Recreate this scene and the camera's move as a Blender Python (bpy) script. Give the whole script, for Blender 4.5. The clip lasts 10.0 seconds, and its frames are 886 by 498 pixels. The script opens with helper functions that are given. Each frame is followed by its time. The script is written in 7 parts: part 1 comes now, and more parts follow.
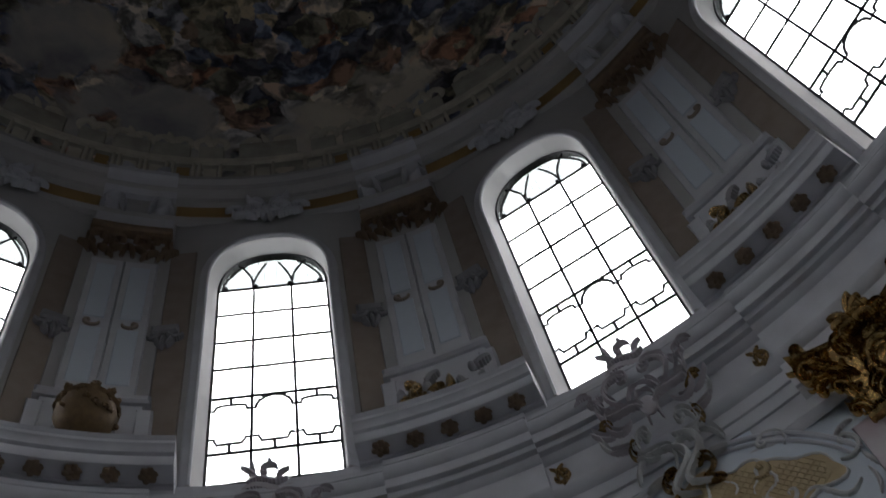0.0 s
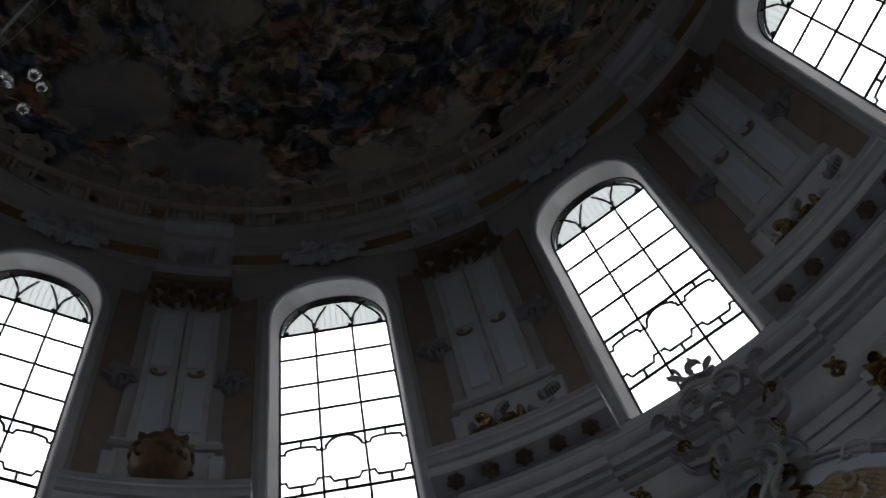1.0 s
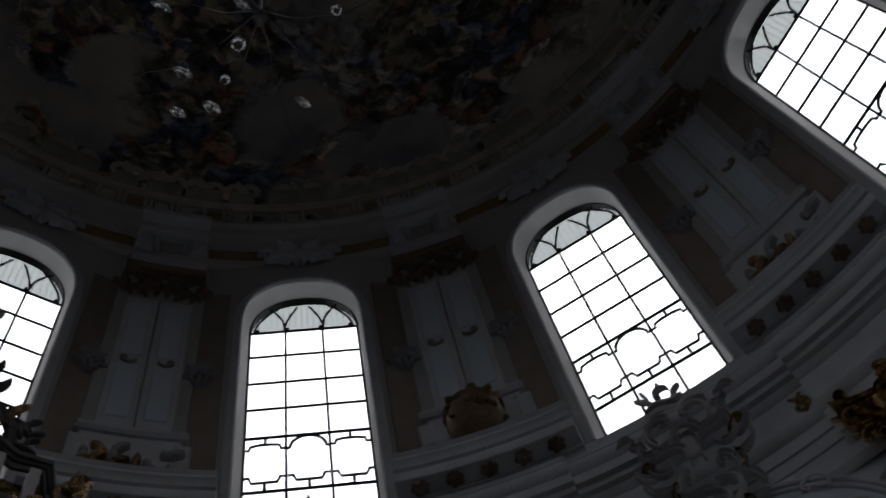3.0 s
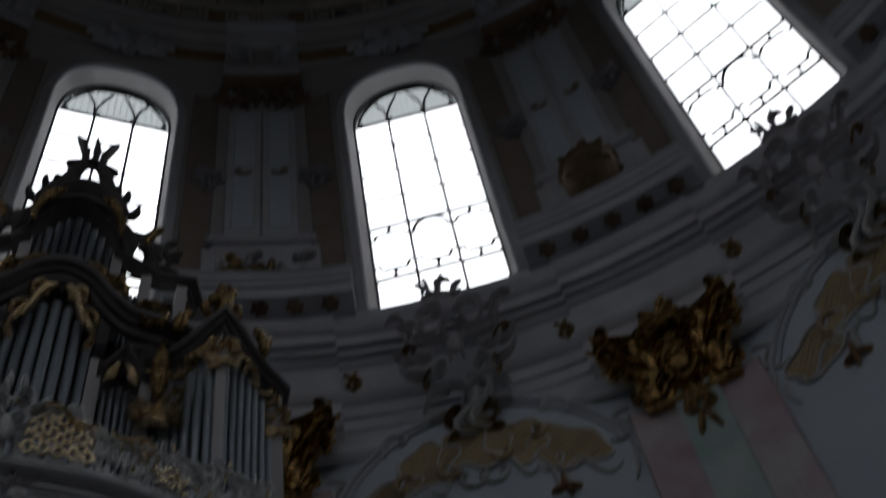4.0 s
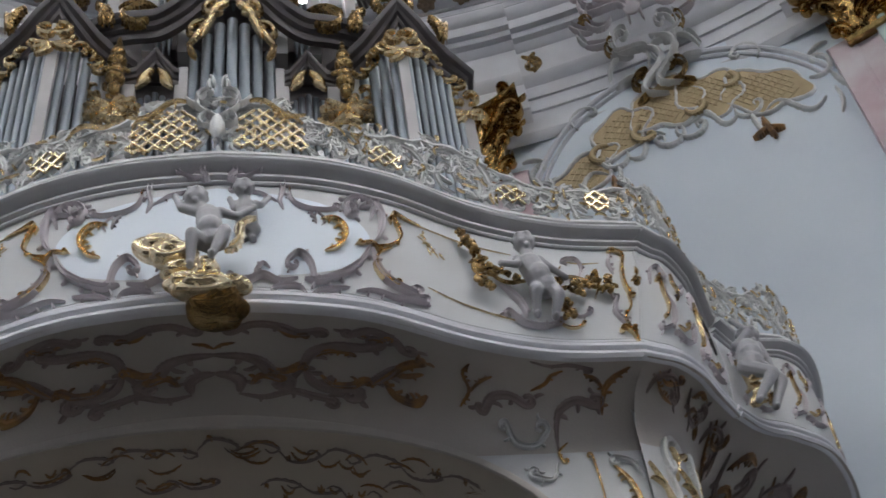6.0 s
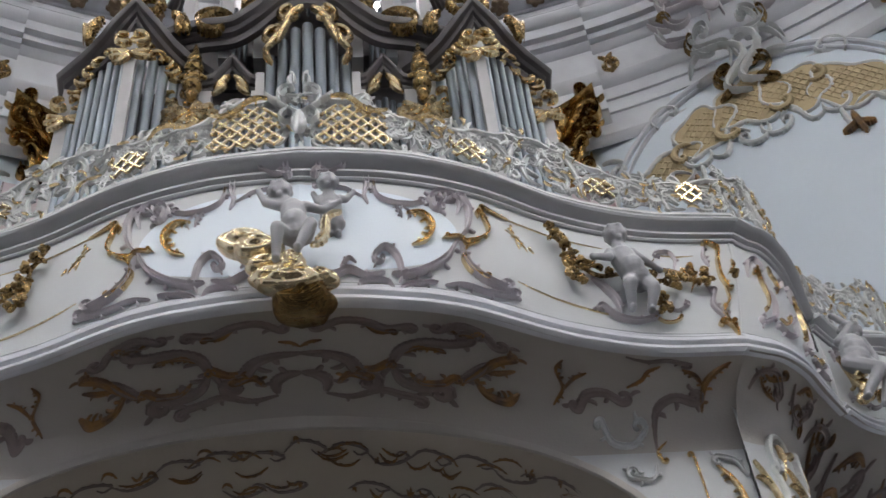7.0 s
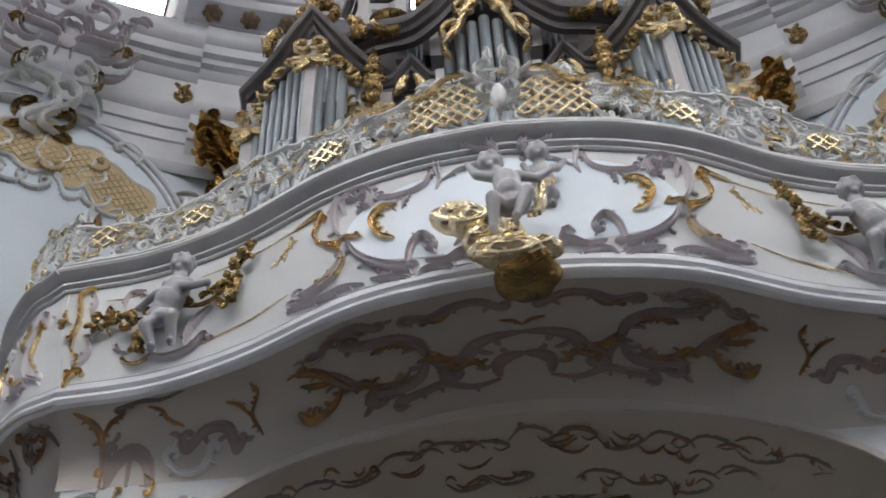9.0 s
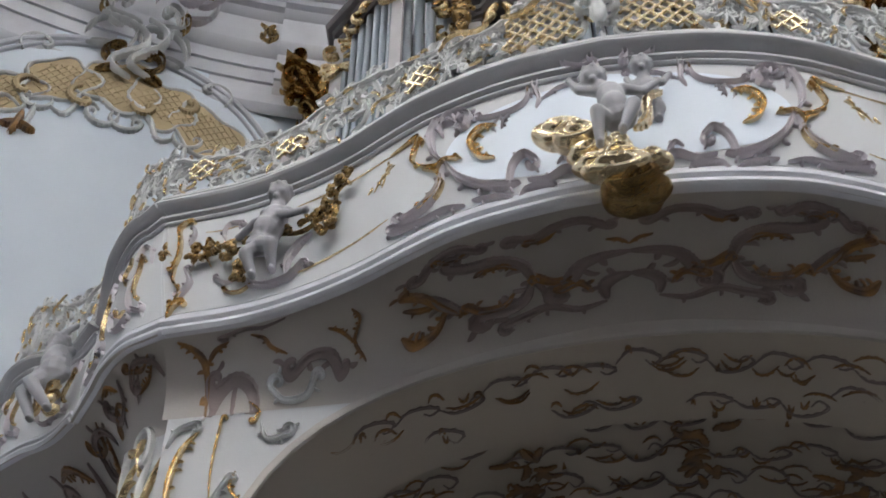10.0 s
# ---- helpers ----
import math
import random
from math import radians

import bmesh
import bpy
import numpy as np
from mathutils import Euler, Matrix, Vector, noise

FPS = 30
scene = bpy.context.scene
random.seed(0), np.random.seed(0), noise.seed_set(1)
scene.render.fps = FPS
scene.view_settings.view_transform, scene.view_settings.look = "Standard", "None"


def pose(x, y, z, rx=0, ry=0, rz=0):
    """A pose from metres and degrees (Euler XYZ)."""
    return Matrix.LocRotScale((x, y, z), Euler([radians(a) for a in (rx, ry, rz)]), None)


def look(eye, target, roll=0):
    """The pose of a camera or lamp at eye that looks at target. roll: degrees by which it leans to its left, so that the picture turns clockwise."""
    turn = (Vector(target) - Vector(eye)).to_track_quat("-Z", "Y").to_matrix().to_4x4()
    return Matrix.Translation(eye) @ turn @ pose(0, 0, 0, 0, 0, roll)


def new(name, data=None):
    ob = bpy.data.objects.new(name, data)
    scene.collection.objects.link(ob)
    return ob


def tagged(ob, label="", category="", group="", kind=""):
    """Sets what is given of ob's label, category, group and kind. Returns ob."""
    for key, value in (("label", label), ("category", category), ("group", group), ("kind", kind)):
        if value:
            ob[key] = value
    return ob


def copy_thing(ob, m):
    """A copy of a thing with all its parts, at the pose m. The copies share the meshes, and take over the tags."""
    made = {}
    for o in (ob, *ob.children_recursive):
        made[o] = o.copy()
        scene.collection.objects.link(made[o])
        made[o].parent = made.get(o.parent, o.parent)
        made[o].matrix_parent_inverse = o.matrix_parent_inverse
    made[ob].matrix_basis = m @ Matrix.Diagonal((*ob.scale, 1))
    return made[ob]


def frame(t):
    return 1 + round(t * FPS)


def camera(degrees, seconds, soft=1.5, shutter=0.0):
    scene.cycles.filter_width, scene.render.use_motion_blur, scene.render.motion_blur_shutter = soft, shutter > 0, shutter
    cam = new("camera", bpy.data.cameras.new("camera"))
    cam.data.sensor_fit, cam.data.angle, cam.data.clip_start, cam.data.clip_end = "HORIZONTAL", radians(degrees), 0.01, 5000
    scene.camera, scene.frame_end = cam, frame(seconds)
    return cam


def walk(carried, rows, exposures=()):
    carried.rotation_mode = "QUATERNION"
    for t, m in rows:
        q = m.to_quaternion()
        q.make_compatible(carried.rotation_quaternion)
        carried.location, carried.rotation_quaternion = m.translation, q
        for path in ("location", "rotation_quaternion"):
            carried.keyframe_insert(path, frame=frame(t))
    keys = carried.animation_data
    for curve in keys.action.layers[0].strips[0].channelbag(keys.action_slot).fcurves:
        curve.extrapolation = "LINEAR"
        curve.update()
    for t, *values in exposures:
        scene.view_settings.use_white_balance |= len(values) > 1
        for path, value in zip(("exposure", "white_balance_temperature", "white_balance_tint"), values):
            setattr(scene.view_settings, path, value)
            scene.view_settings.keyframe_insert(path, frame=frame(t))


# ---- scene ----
cam = camera(41.85, 10.0, soft=1.5, shutter=0.4)
walk(cam, [
    (0.0, pose(0.723, -1.037, 1.600, 153.46, 7.83, -57.46)),
    (0.5, pose(0.705, -0.822, 1.549, 155.54, 7.36, -56.67)),
    (1.0, pose(0.699, -0.620, 1.534, 156.21, 7.31, -53.63)),
    (1.5, pose(0.678, -0.428, 1.503, 155.87, 7.47, -48.54)),
    (2.0, pose(0.649, -0.270, 1.466, 155.56, 7.75, -41.32)),
    (3.5, pose(0.511, 0.021, 1.253, 154.83, 7.37, -23.06)),
    (4.0, pose(0.497, 0.080, 1.278, 146.63, 7.32, -17.89)),
    (4.5, pose(0.495, 0.181, 1.249, 138.58, 7.45, -14.01)),
    (5.0, pose(0.447, 0.304, 1.186, 133.94, 7.46, -10.84)),
    (5.5, pose(0.379, 0.443, 1.189, 133.12, 7.23, -8.50)),
    (6.0, pose(0.318, 0.603, 1.215, 133.70, 6.56, -6.10)),
    (7.5, pose(0.115, 1.059, 1.335, 135.17, 4.16, -1.79)),
    (8.0, pose(-0.019, 1.193, 1.372, 135.42, 3.57, -0.28)),
    (8.5, pose(-0.104, 1.314, 1.396, 135.91, 2.82, 2.12)),
    (9.0, pose(-0.148, 1.450, 1.411, 136.37, 1.76, 5.30)),
    (9.5, pose(-0.197, 1.557, 1.424, 135.21, 0.71, 7.95)),
    (10.0, pose(-0.293, 1.672, 1.418, 133.84, -0.27, 9.08)),
], exposures=[
    (0.0, -2.76, 6300, 10), (0.5, -3.26, 6300, 10), (1.0, -3.62, 6300, 10), (1.5, -4.02, 6250, 10), (2.0, -4.2, 6250, 10), (3.5, -4.22, 6200, 10), (4.0, -4.2, 6150, 10),
    (4.5, -3.6, 6100, 10), (5.0, -2.6, 6150, 10), (5.5, -1.43, 6300, 10), (6.0, -1.08, 6400, 10), (7.5, -0.73, 6500, 10), (8.0, -0.72, 6500, 10), (9.0, -0.75, 6500, 10), (10.0, -0.72, 6500, 10),
])

# ---- world and light: overcast sky outside, daylight through the twelve windows ----
world = bpy.data.worlds.new("world")
scene.world = world
world.use_nodes = True
wn = world.node_tree
sky = wn.nodes.new("ShaderNodeTexSky")
sky.sky_type, sky.sun_disc = "NISHITA", False
sky.sun_elevation, sky.sun_rotation = radians(38), radians(160)
sky.air_density, sky.dust_density = 1.0, 4.0
wn.links.new(sky.outputs[0], wn.nodes["Background"].inputs[0])
wn.nodes["Background"].inputs[1].default_value = 0.12
sun_data = bpy.data.lights.new("sun", "SUN")
sun_data.energy, sun_data.angle, sun_data.color = 0.8, radians(14), (1.0, 0.97, 0.92)
sun = new("sun", sun_data)
sun.matrix_world = look((8, -22, 40), (0, 0, 15))
# one patch of bright overcast sky high outside each window
SKY_WATTS = 11000.0
GLASS = 12.9
for k in range(12):
    ld = bpy.data.lights.new("window_daylight", "AREA")
    ld.shape, ld.size, ld.size_y = "RECTANGLE", 8.4, 10.0
    ld.energy, ld.color = SKY_WATTS, (1.0, 0.985, 0.97)
    lo = new("window_daylight", ld)
    a = radians(90 - 30 * k)
    c, s = math.cos(a), math.sin(a)
    lo.matrix_world = look((17.6 * c, 17.6 * s, 30.0), (0, 0, 3.0))


# ---- materials ----
def mat(name, base, rough=0.7, metal=0.0, second=None, scale=3.0, amount=0.5, bump=0.15, fine=60.0, spec=0.4, rand=0.0):
    """Two scales of variation: broad stains and patches towards a second colour, and fine grain in the relief."""
    m = bpy.data.materials.new(name)
    m.use_nodes = True
    n, l = m.node_tree.nodes, m.node_tree.links
    b = n["Principled BSDF"]
    b.inputs["Roughness"].default_value, b.inputs["Metallic"].default_value = rough, metal
    b.inputs["Specular IOR Level"].default_value = spec
    tc = n.new("ShaderNodeTexCoord")
    big, small = n.new("ShaderNodeTexNoise"), n.new("ShaderNodeTexNoise")
    big.inputs["Scale"].default_value, big.inputs["Detail"].default_value = scale, 6
    small.inputs["Scale"].default_value, small.inputs["Detail"].default_value = fine, 4
    for t in (big, small):
        l.new(tc.outputs["Object"], t.inputs["Vector"])
    ramp = n.new("ShaderNodeMapRange")
    ramp.inputs[1].default_value, ramp.inputs[2].default_value = 0.35, 0.7
    ramp.inputs[4].default_value = amount
    l.new(big.outputs[0], ramp.inputs[0])
    mix = n.new("ShaderNodeMix")
    mix.data_type = "RGBA"
    second = second or tuple(0.6 * v for v in base)
    mix.inputs[6].default_value, mix.inputs[7].default_value = (*base, 1), (*second, 1)
    l.new(ramp.outputs[0], mix.inputs[0])
    out = mix.outputs[2]
    if rand:
        info, hsv, mr = n.new("ShaderNodeObjectInfo"), n.new("ShaderNodeHueSaturation"), n.new("ShaderNodeMapRange")
        mr.inputs[3].default_value, mr.inputs[4].default_value = 1 - rand, 1 + rand
        l.new(info.outputs["Random"], mr.inputs[0])
        l.new(mr.outputs[0], hsv.inputs["Value"])
        l.new(out, hsv.inputs["Color"])
        out = hsv.outputs[0]
    l.new(out, b.inputs["Base Color"])
    rr = n.new("ShaderNodeMapRange")
    rr.inputs[3].default_value, rr.inputs[4].default_value = max(0.05, rough - 0.12), min(1, rough + 0.12)
    l.new(small.outputs[0], rr.inputs[0])
    l.new(rr.outputs[0], b.inputs["Roughness"])
    bp = n.new("ShaderNodeBump")
    bp.inputs["Strength"].default_value, bp.inputs["Distance"].default_value = bump, 0.02
    l.new(small.outputs[0], bp.inputs["Height"])
    l.new(bp.outputs[0], b.inputs["Normal"])
    return m


PLASTER = mat("white_plaster", (0.66, 0.69, 0.73), 0.8, second=(0.56, 0.59, 0.63), scale=0.6, bump=0.1)
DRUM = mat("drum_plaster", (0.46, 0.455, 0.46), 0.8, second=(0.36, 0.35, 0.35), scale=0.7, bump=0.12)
PANEL = mat("pale_blue_plaster", (0.62, 0.68, 0.75), 0.75, second=(0.56, 0.62, 0.70), scale=1.2, bump=0.08)
CREAM = mat("cream_plaster", (0.50, 0.515, 0.535), 0.75, second=(0.44, 0.445, 0.45), scale=2.0, bump=0.08)
MOULD = mat("moulded_stucco", (0.60, 0.61, 0.65), 0.6, second=(0.44, 0.44, 0.48), scale=1.5, amount=0.6, bump=0.1)
RAILM = mat("grey_rail_stucco", (0.44, 0.445, 0.465), 0.38, second=(0.35, 0.345, 0.36), scale=3, bump=0.08)
LILAC = mat("lilac_stucco", (0.50, 0.47, 0.50), 0.65, second=(0.38, 0.35, 0.38), scale=5, bump=0.2)
SILVER = mat("pierced_stucco", (0.64, 0.65, 0.655), 0.5, second=(0.44, 0.445, 0.445), scale=6, amount=0.7, bump=0.25)
STATUE = mat("statue_stucco", (0.30, 0.30, 0.32), 0.5, second=(0.21, 0.21, 0.225), scale=4, bump=0.1)
# the brown second colour paints in dark reflections between the glints
GOLD = mat("gilding", (0.92, 0.75, 0.47), 0.24, 1.0, second=(0.40, 0.26, 0.12), scale=13, amount=0.7, bump=0.5, fine=30)
BRIGHTGOLD = mat("burnished_gilding", (0.97, 0.84, 0.60), 0.24, 1.0, second=(0.75, 0.56, 0.30), scale=8, amount=0.5, bump=0.06, fine=20)
OLDGOLD = mat("dull_gilding", (0.42, 0.29, 0.13), 0.28, 0.95, second=(0.09, 0.055, 0.025), scale=11, amount=0.85, bump=0.4, fine=30)
# gilding of the capitals; its dark tone also paints the shade below the cloud
CAPGOLD = mat("aged_and_shaded_gilding", (0.58, 0.39, 0.16), 0.24, 1.0, second=(0.11, 0.065, 0.025), scale=6, amount=0.9, bump=1.0, fine=14)
DARKGILT = mat("darkened_gilding", (0.17, 0.11, 0.05), 0.62, 0.35, second=(0.08, 0.05, 0.025), scale=8, amount=0.8, bump=0.5)
TAN = mat("ochre_ground", (0.43, 0.34, 0.20), 0.6, second=(0.33, 0.25, 0.14), scale=5, bump=0.2)
OCHRE = mat("ochre_frieze", (0.34, 0.22, 0.08), 0.65, second=(0.24, 0.14, 0.05), scale=2, bump=0.2)
BROWN = mat("brown_marbling", (0.30, 0.25, 0.21), 0.55, second=(0.20, 0.16, 0.13), scale=2.5, bump=0.1)
CAPBROWN = mat("bronzed_capital", (0.24, 0.17, 0.11), 0.55, 0.3, second=(0.12, 0.08, 0.06), scale=6, bump=0.4)
TIN = mat("organ_tin", (0.25, 0.28, 0.315), 0.36, 0.85, second=(0.17, 0.195, 0.225), scale=3, bump=0.05, rand=0.25)
WOOD = mat("dark_organ_case", (0.085, 0.076, 0.08), 0.42, second=(0.045, 0.04, 0.042), scale=4, bump=0.2)
POST = mat("pale_organ_case", (0.46, 0.45, 0.46), 0.55, second=(0.36, 0.35, 0.36), scale=3, bump=0.1)
IRON = mat("dark_iron", (0.03, 0.03, 0.035), 0.6, 0.5, bump=0.2)
PUTTY = mat("window_lead", (0.08, 0.08, 0.09), 0.7, bump=0.2)
PINKM = mat("pink_scagliola", (0.60, 0.56, 0.58), 0.4, second=(0.45, 0.29, 0.33), scale=1.3, amount=0.95, bump=0.05)
GREENM = mat("green_scagliola", (0.54, 0.60, 0.60), 0.4, second=(0.36, 0.50, 0.47), scale=1.5, amount=1.0, bump=0.05)
# unseen floor, set near black to limit the light bounced onto the undersides
FLOOR = mat("low_bounce_floor", (0.066, 0.06, 0.054), 0.5, second=(0.045, 0.041, 0.037), scale=1.0, bump=0.1)
PORCHM = mat("porch_plaster", (0.53, 0.48, 0.42), 0.8, second=(0.52, 0.465, 0.40), scale=1.0, bump=0.1)
# white plaster in a darker tone: the soffits' shade is put into its colour
SOFFIT = mat("shaded_soffit_plaster", (0.425, 0.395, 0.37), 0.8, second=(0.365, 0.34, 0.32), scale=1.0, bump=0.1)
BRONZE = mat("bronzed_stucco", (0.36, 0.20, 0.075), 0.45, 0.5, second=(0.13, 0.10, 0.09), scale=9, amount=0.9, bump=0.3)
MAUVE = mat("mauve_stucco", (0.25, 0.205, 0.20), 0.7, second=(0.18, 0.14, 0.13), scale=5, bump=0.2)
PALEPAINT = mat("painted_pale_stone", (0.62, 0.59, 0.50), 0.85, second=(0.42, 0.39, 0.33), scale=2, amount=0.8, bump=0.1)
BALPAINT = mat("painted_stone", (0.44, 0.42, 0.36), 0.85, second=(0.28, 0.26, 0.22), scale=2, amount=0.9, bump=0.1)


def glass(name, honeycomb):
    m = bpy.data.materials.new(name)
    m.use_nodes = True
    n, l = m.node_tree.nodes, m.node_tree.links
    b = n["Principled BSDF"]
    b.inputs["Transmission Weight"].default_value, b.inputs["Roughness"].default_value = 1.0, 0.05
    b.inputs["IOR"].default_value = 1.02
    b.inputs["Base Color"].default_value = (0.95, 0.97, 0.98, 1)
    if honeycomb:
        tc, v, r = n.new("ShaderNodeTexCoord"), n.new("ShaderNodeTexVoronoi"), n.new("ShaderNodeMapRange")
        v.feature = "DISTANCE_TO_EDGE"
        v.inputs["Scale"].default_value, v.inputs["Randomness"].default_value = 7.0, 0.3
        l.new(tc.outputs["Object"], v.inputs["Vector"])
        r.inputs[1].default_value, r.inputs[2].default_value = 0.03, 0.09
        r.inputs[3].default_value, r.inputs[4].default_value = 0.0, 1.0
        l.new(v.outputs[0], r.inputs[0])
        mix = n.new("ShaderNodeMix")
        mix.data_type = "RGBA"
        # dark cell tint stands in for the shaded outer reveal seen through the lunette
        mix.inputs[6].default_value, mix.inputs[7].default_value = (0.004, 0.005, 0.005, 1), (0.05, 0.057, 0.056, 1)
        l.new(r.outputs[0], mix.inputs[0])
        l.new(mix.outputs[2], b.inputs["Base Color"])
    return m


PANE, LUNETTE, CRYSTAL = glass("window_glass", False), glass("shade_tinted_leaded_glass", True), glass("crystal", False)
CRYSTAL.node_tree.nodes["Principled BSDF"].inputs["IOR"].default_value = 1.5


def fresco():
    """Painted dome: warm clouds, and crowds of small painted shapes in pale, blue, red and dark tones."""
    m = bpy.data.materials.new("dome_fresco")
    m.use_nodes = True
    n, l = m.node_tree.nodes, m.node_tree.links
    b = n["Principled BSDF"]
    b.inputs["Roughness"].default_value = 0.9
    tc = n.new("ShaderNodeTexCoord")

    def noise(scale, detail, src):
        t = n.new("ShaderNodeTexNoise")
        t.inputs["Scale"].default_value, t.inputs["Detail"].default_value = scale, detail
        l.new(src, t.inputs["Vector"])
        return t

    def ramp(src, stops):
        r = n.new("ShaderNodeValToRGB")
        e = r.color_ramp.elements
        e[0].position, e[0].color = stops[0][0], (*stops[0][1], 1)
        e[1].position, e[1].color = stops[-1][0], (*stops[-1][1], 1)
        for p, c in stops[1:-1]:
            e.new(p).color = (*c, 1)
        l.new(src, r.inputs[0])
        return r.outputs[0]

    def mix(fac, a, c):
        x = n.new("ShaderNodeMix")
        x.data_type = "RGBA"
        l.new(fac, x.inputs[0])
        l.new(a, x.inputs[6])
        l.new(c, x.inputs[7])
        return x.outputs[2]

    def window_of(src, lo, hi):
        r = n.new("ShaderNodeMapRange")
        r.inputs[1].default_value, r.inputs[2].default_value = lo, hi
        l.new(src, r.inputs[0])
        return r.outputs[0]
    warp = noise(0.9, 4, tc.outputs["Object"])
    add = n.new("ShaderNodeVectorMath")
    add.operation = "MULTIPLY_ADD"
    add.inputs[1].default_value = (1.6, 1.6, 1.6)
    l.new(warp.outputs[1], add.inputs[0])
    l.new(tc.outputs["Object"], add.inputs[2])
    v = add.outputs[0]
    clouds = ramp(noise(0.25, 6, v).outputs[0], [(0.34, (0.24, 0.24, 0.27)), (0.48, (0.46, 0.44, 0.42)), (0.58, (0.62, 0.56, 0.47)), (0.7, (0.74, 0.68, 0.57))])
    cells = n.new("ShaderNodeTexVoronoi")
    cells.inputs["Scale"].default_value = 1.25
    l.new(v, cells.inputs["Vector"])
    sep = n.new("ShaderNodeSeparateColor")
    l.new(cells.outputs["Color"], sep.inputs[0])
    robes = ramp(sep.outputs[0], [(0.0, (0.06, 0.05, 0.05)), (0.3, (0.15, 0.18, 0.27)), (0.45, (0.50, 0.46, 0.41)), (0.6, (0.30, 0.16, 0.11)), (0.75, (0.13, 0.13, 0.11)), (1.0, (0.40, 0.34, 0.24))])
    folds = ramp(noise(2.2, 7, v).outputs[0], [(0.38, (0.28, 0.28, 0.3)), (0.5, (1.0, 1.0, 1.0)), (0.6, (2.3, 2.25, 2.15))])
    mul = n.new("ShaderNodeMix")
    mul.data_type, mul.blend_type = "RGBA", "MULTIPLY"
    mul.inputs[0].default_value = 0.9
    l.new(robes, mul.inputs[6])
    l.new(folds, mul.inputs[7])
    crowd = window_of(noise(0.22, 5, v).outputs[0], 0.43, 0.48)
    l.new(mix(crowd, clouds, mul.outputs[2]), b.inputs["Base Color"])
    return m


FRESCO = fresco()


# ---- building helpers ----
def thing(name, at, label, category, group="", kind="", bm=None, material=None):
    """A top-level thing at its base: an Empty, or the one mesh that it is."""
    ob = new(name, mesh_of(name, bm, material, at) if bm else None)
    ob.location = at
    if bm is None:
        ob.empty_display_size = 0.2
    return tagged(ob, label, category, group, kind)


def mesh_of(name, bm, material, at=(0, 0, 0), smooth=True):
    bm.transform(Matrix.Translation(-Vector(at)))
    bmesh.ops.recalc_face_normals(bm, faces=bm.faces)
    me = bpy.data.meshes.new(name)
    bm.to_mesh(me)
    bm.free()
    me.materials.append(material)
    if smooth:
        me.shade_smooth()
        me.set_sharp_from_angle(angle=radians(38))
    return me


def base_of(ob):
    p = Vector(ob.location)
    while ob.parent:
        ob = ob.parent
        p = p + Vector(ob.location)
    return p


def part(name, bm, material, parent, label="", kind=""):
    """Links bm, made in world coordinates, as one mesh under a thing or part."""
    ob = new(name, mesh_of(name, bm, material, base_of(parent)))
    ob.parent = parent
    return tagged(ob, label, kind=kind)


def spin(k):
    return pose(0, 0, 0, 0, 0, -30 * k)


def ring_copies(ob, steps):
    for k in steps:
        copy_thing(ob, spin(k) @ Matrix.Translation(ob.location) @ ob.rotation_euler.to_matrix().to_4x4())


def box(bm, x0, x1, y0, y1, z0, z1, f=None):
    vs = [Vector((x, y, z)) for x in (x0, x1) for y in (y0, y1) for z in (z0, z1)]
    v = [bm.verts.new(f(*p) if f else p) for p in vs]
    for q in ((0, 1, 3, 2), (4, 6, 7, 5), (0, 4, 5, 1), (2, 3, 7, 6), (0, 2, 6, 4), (1, 5, 7, 3)):
        bm.faces.new([v[i] for i in q])


def slab(bm, f, u0, u1, v0, v1, h0, h1, nu=1, bevel=0.0):
    """A plate on the surface f(u, v, h) with chamfered front edges."""
    us = [u0 + (u1 - u0) * i / nu for i in range(nu + 1)]
    b = min(bevel, (u1 - u0) / 3, (v1 - v0) / 3)
    prev = None
    for i, u in enumerate(us):
        ui = u + b if i == 0 else u - b if i == nu else u
        row = [bm.verts.new(f(*p)) for p in ((u, v0, h0), (u, v0, h1 - b), (ui, v0 + b, h1), (ui, v1 - b, h1), (u, v1, h1 - b), (u, v1, h0))]
        if prev:
            for a in range(5):
                bm.faces.new((prev[a], row[a], row[a + 1], prev[a + 1]))
        if i in (0, nu):
            bm.faces.new(row)
        prev = row


def flat(apothem=12.04):
    """Surface of the bay that faces the organ: u along it, v up, h into the room."""
    return lambda u, v, h: Vector((u, apothem - h, v))


def curved(radius):
    return lambda u, v, h: Vector(((radius - h) * math.sin(u / radius), (radius - h) * math.cos(u / radius), v))


def sweep(bm, f, us, profile, closed=False, caps=True):
    """Runs a profile of (v, h) along u on the surface f."""
    rows = [[bm.verts.new(f(u, v, h)) for v, h in profile] for u in us]
    n = len(rows)
    for i in range(n if closed else n - 1):
        a, b = rows[i], rows[(i + 1) % n]
        for j in range(len(profile) - 1):
            bm.faces.new((a[j], b[j], b[j + 1], a[j + 1]))
    if caps and not closed:
        for r in (rows[0], rows[-1]):
            bm.faces.new(r)


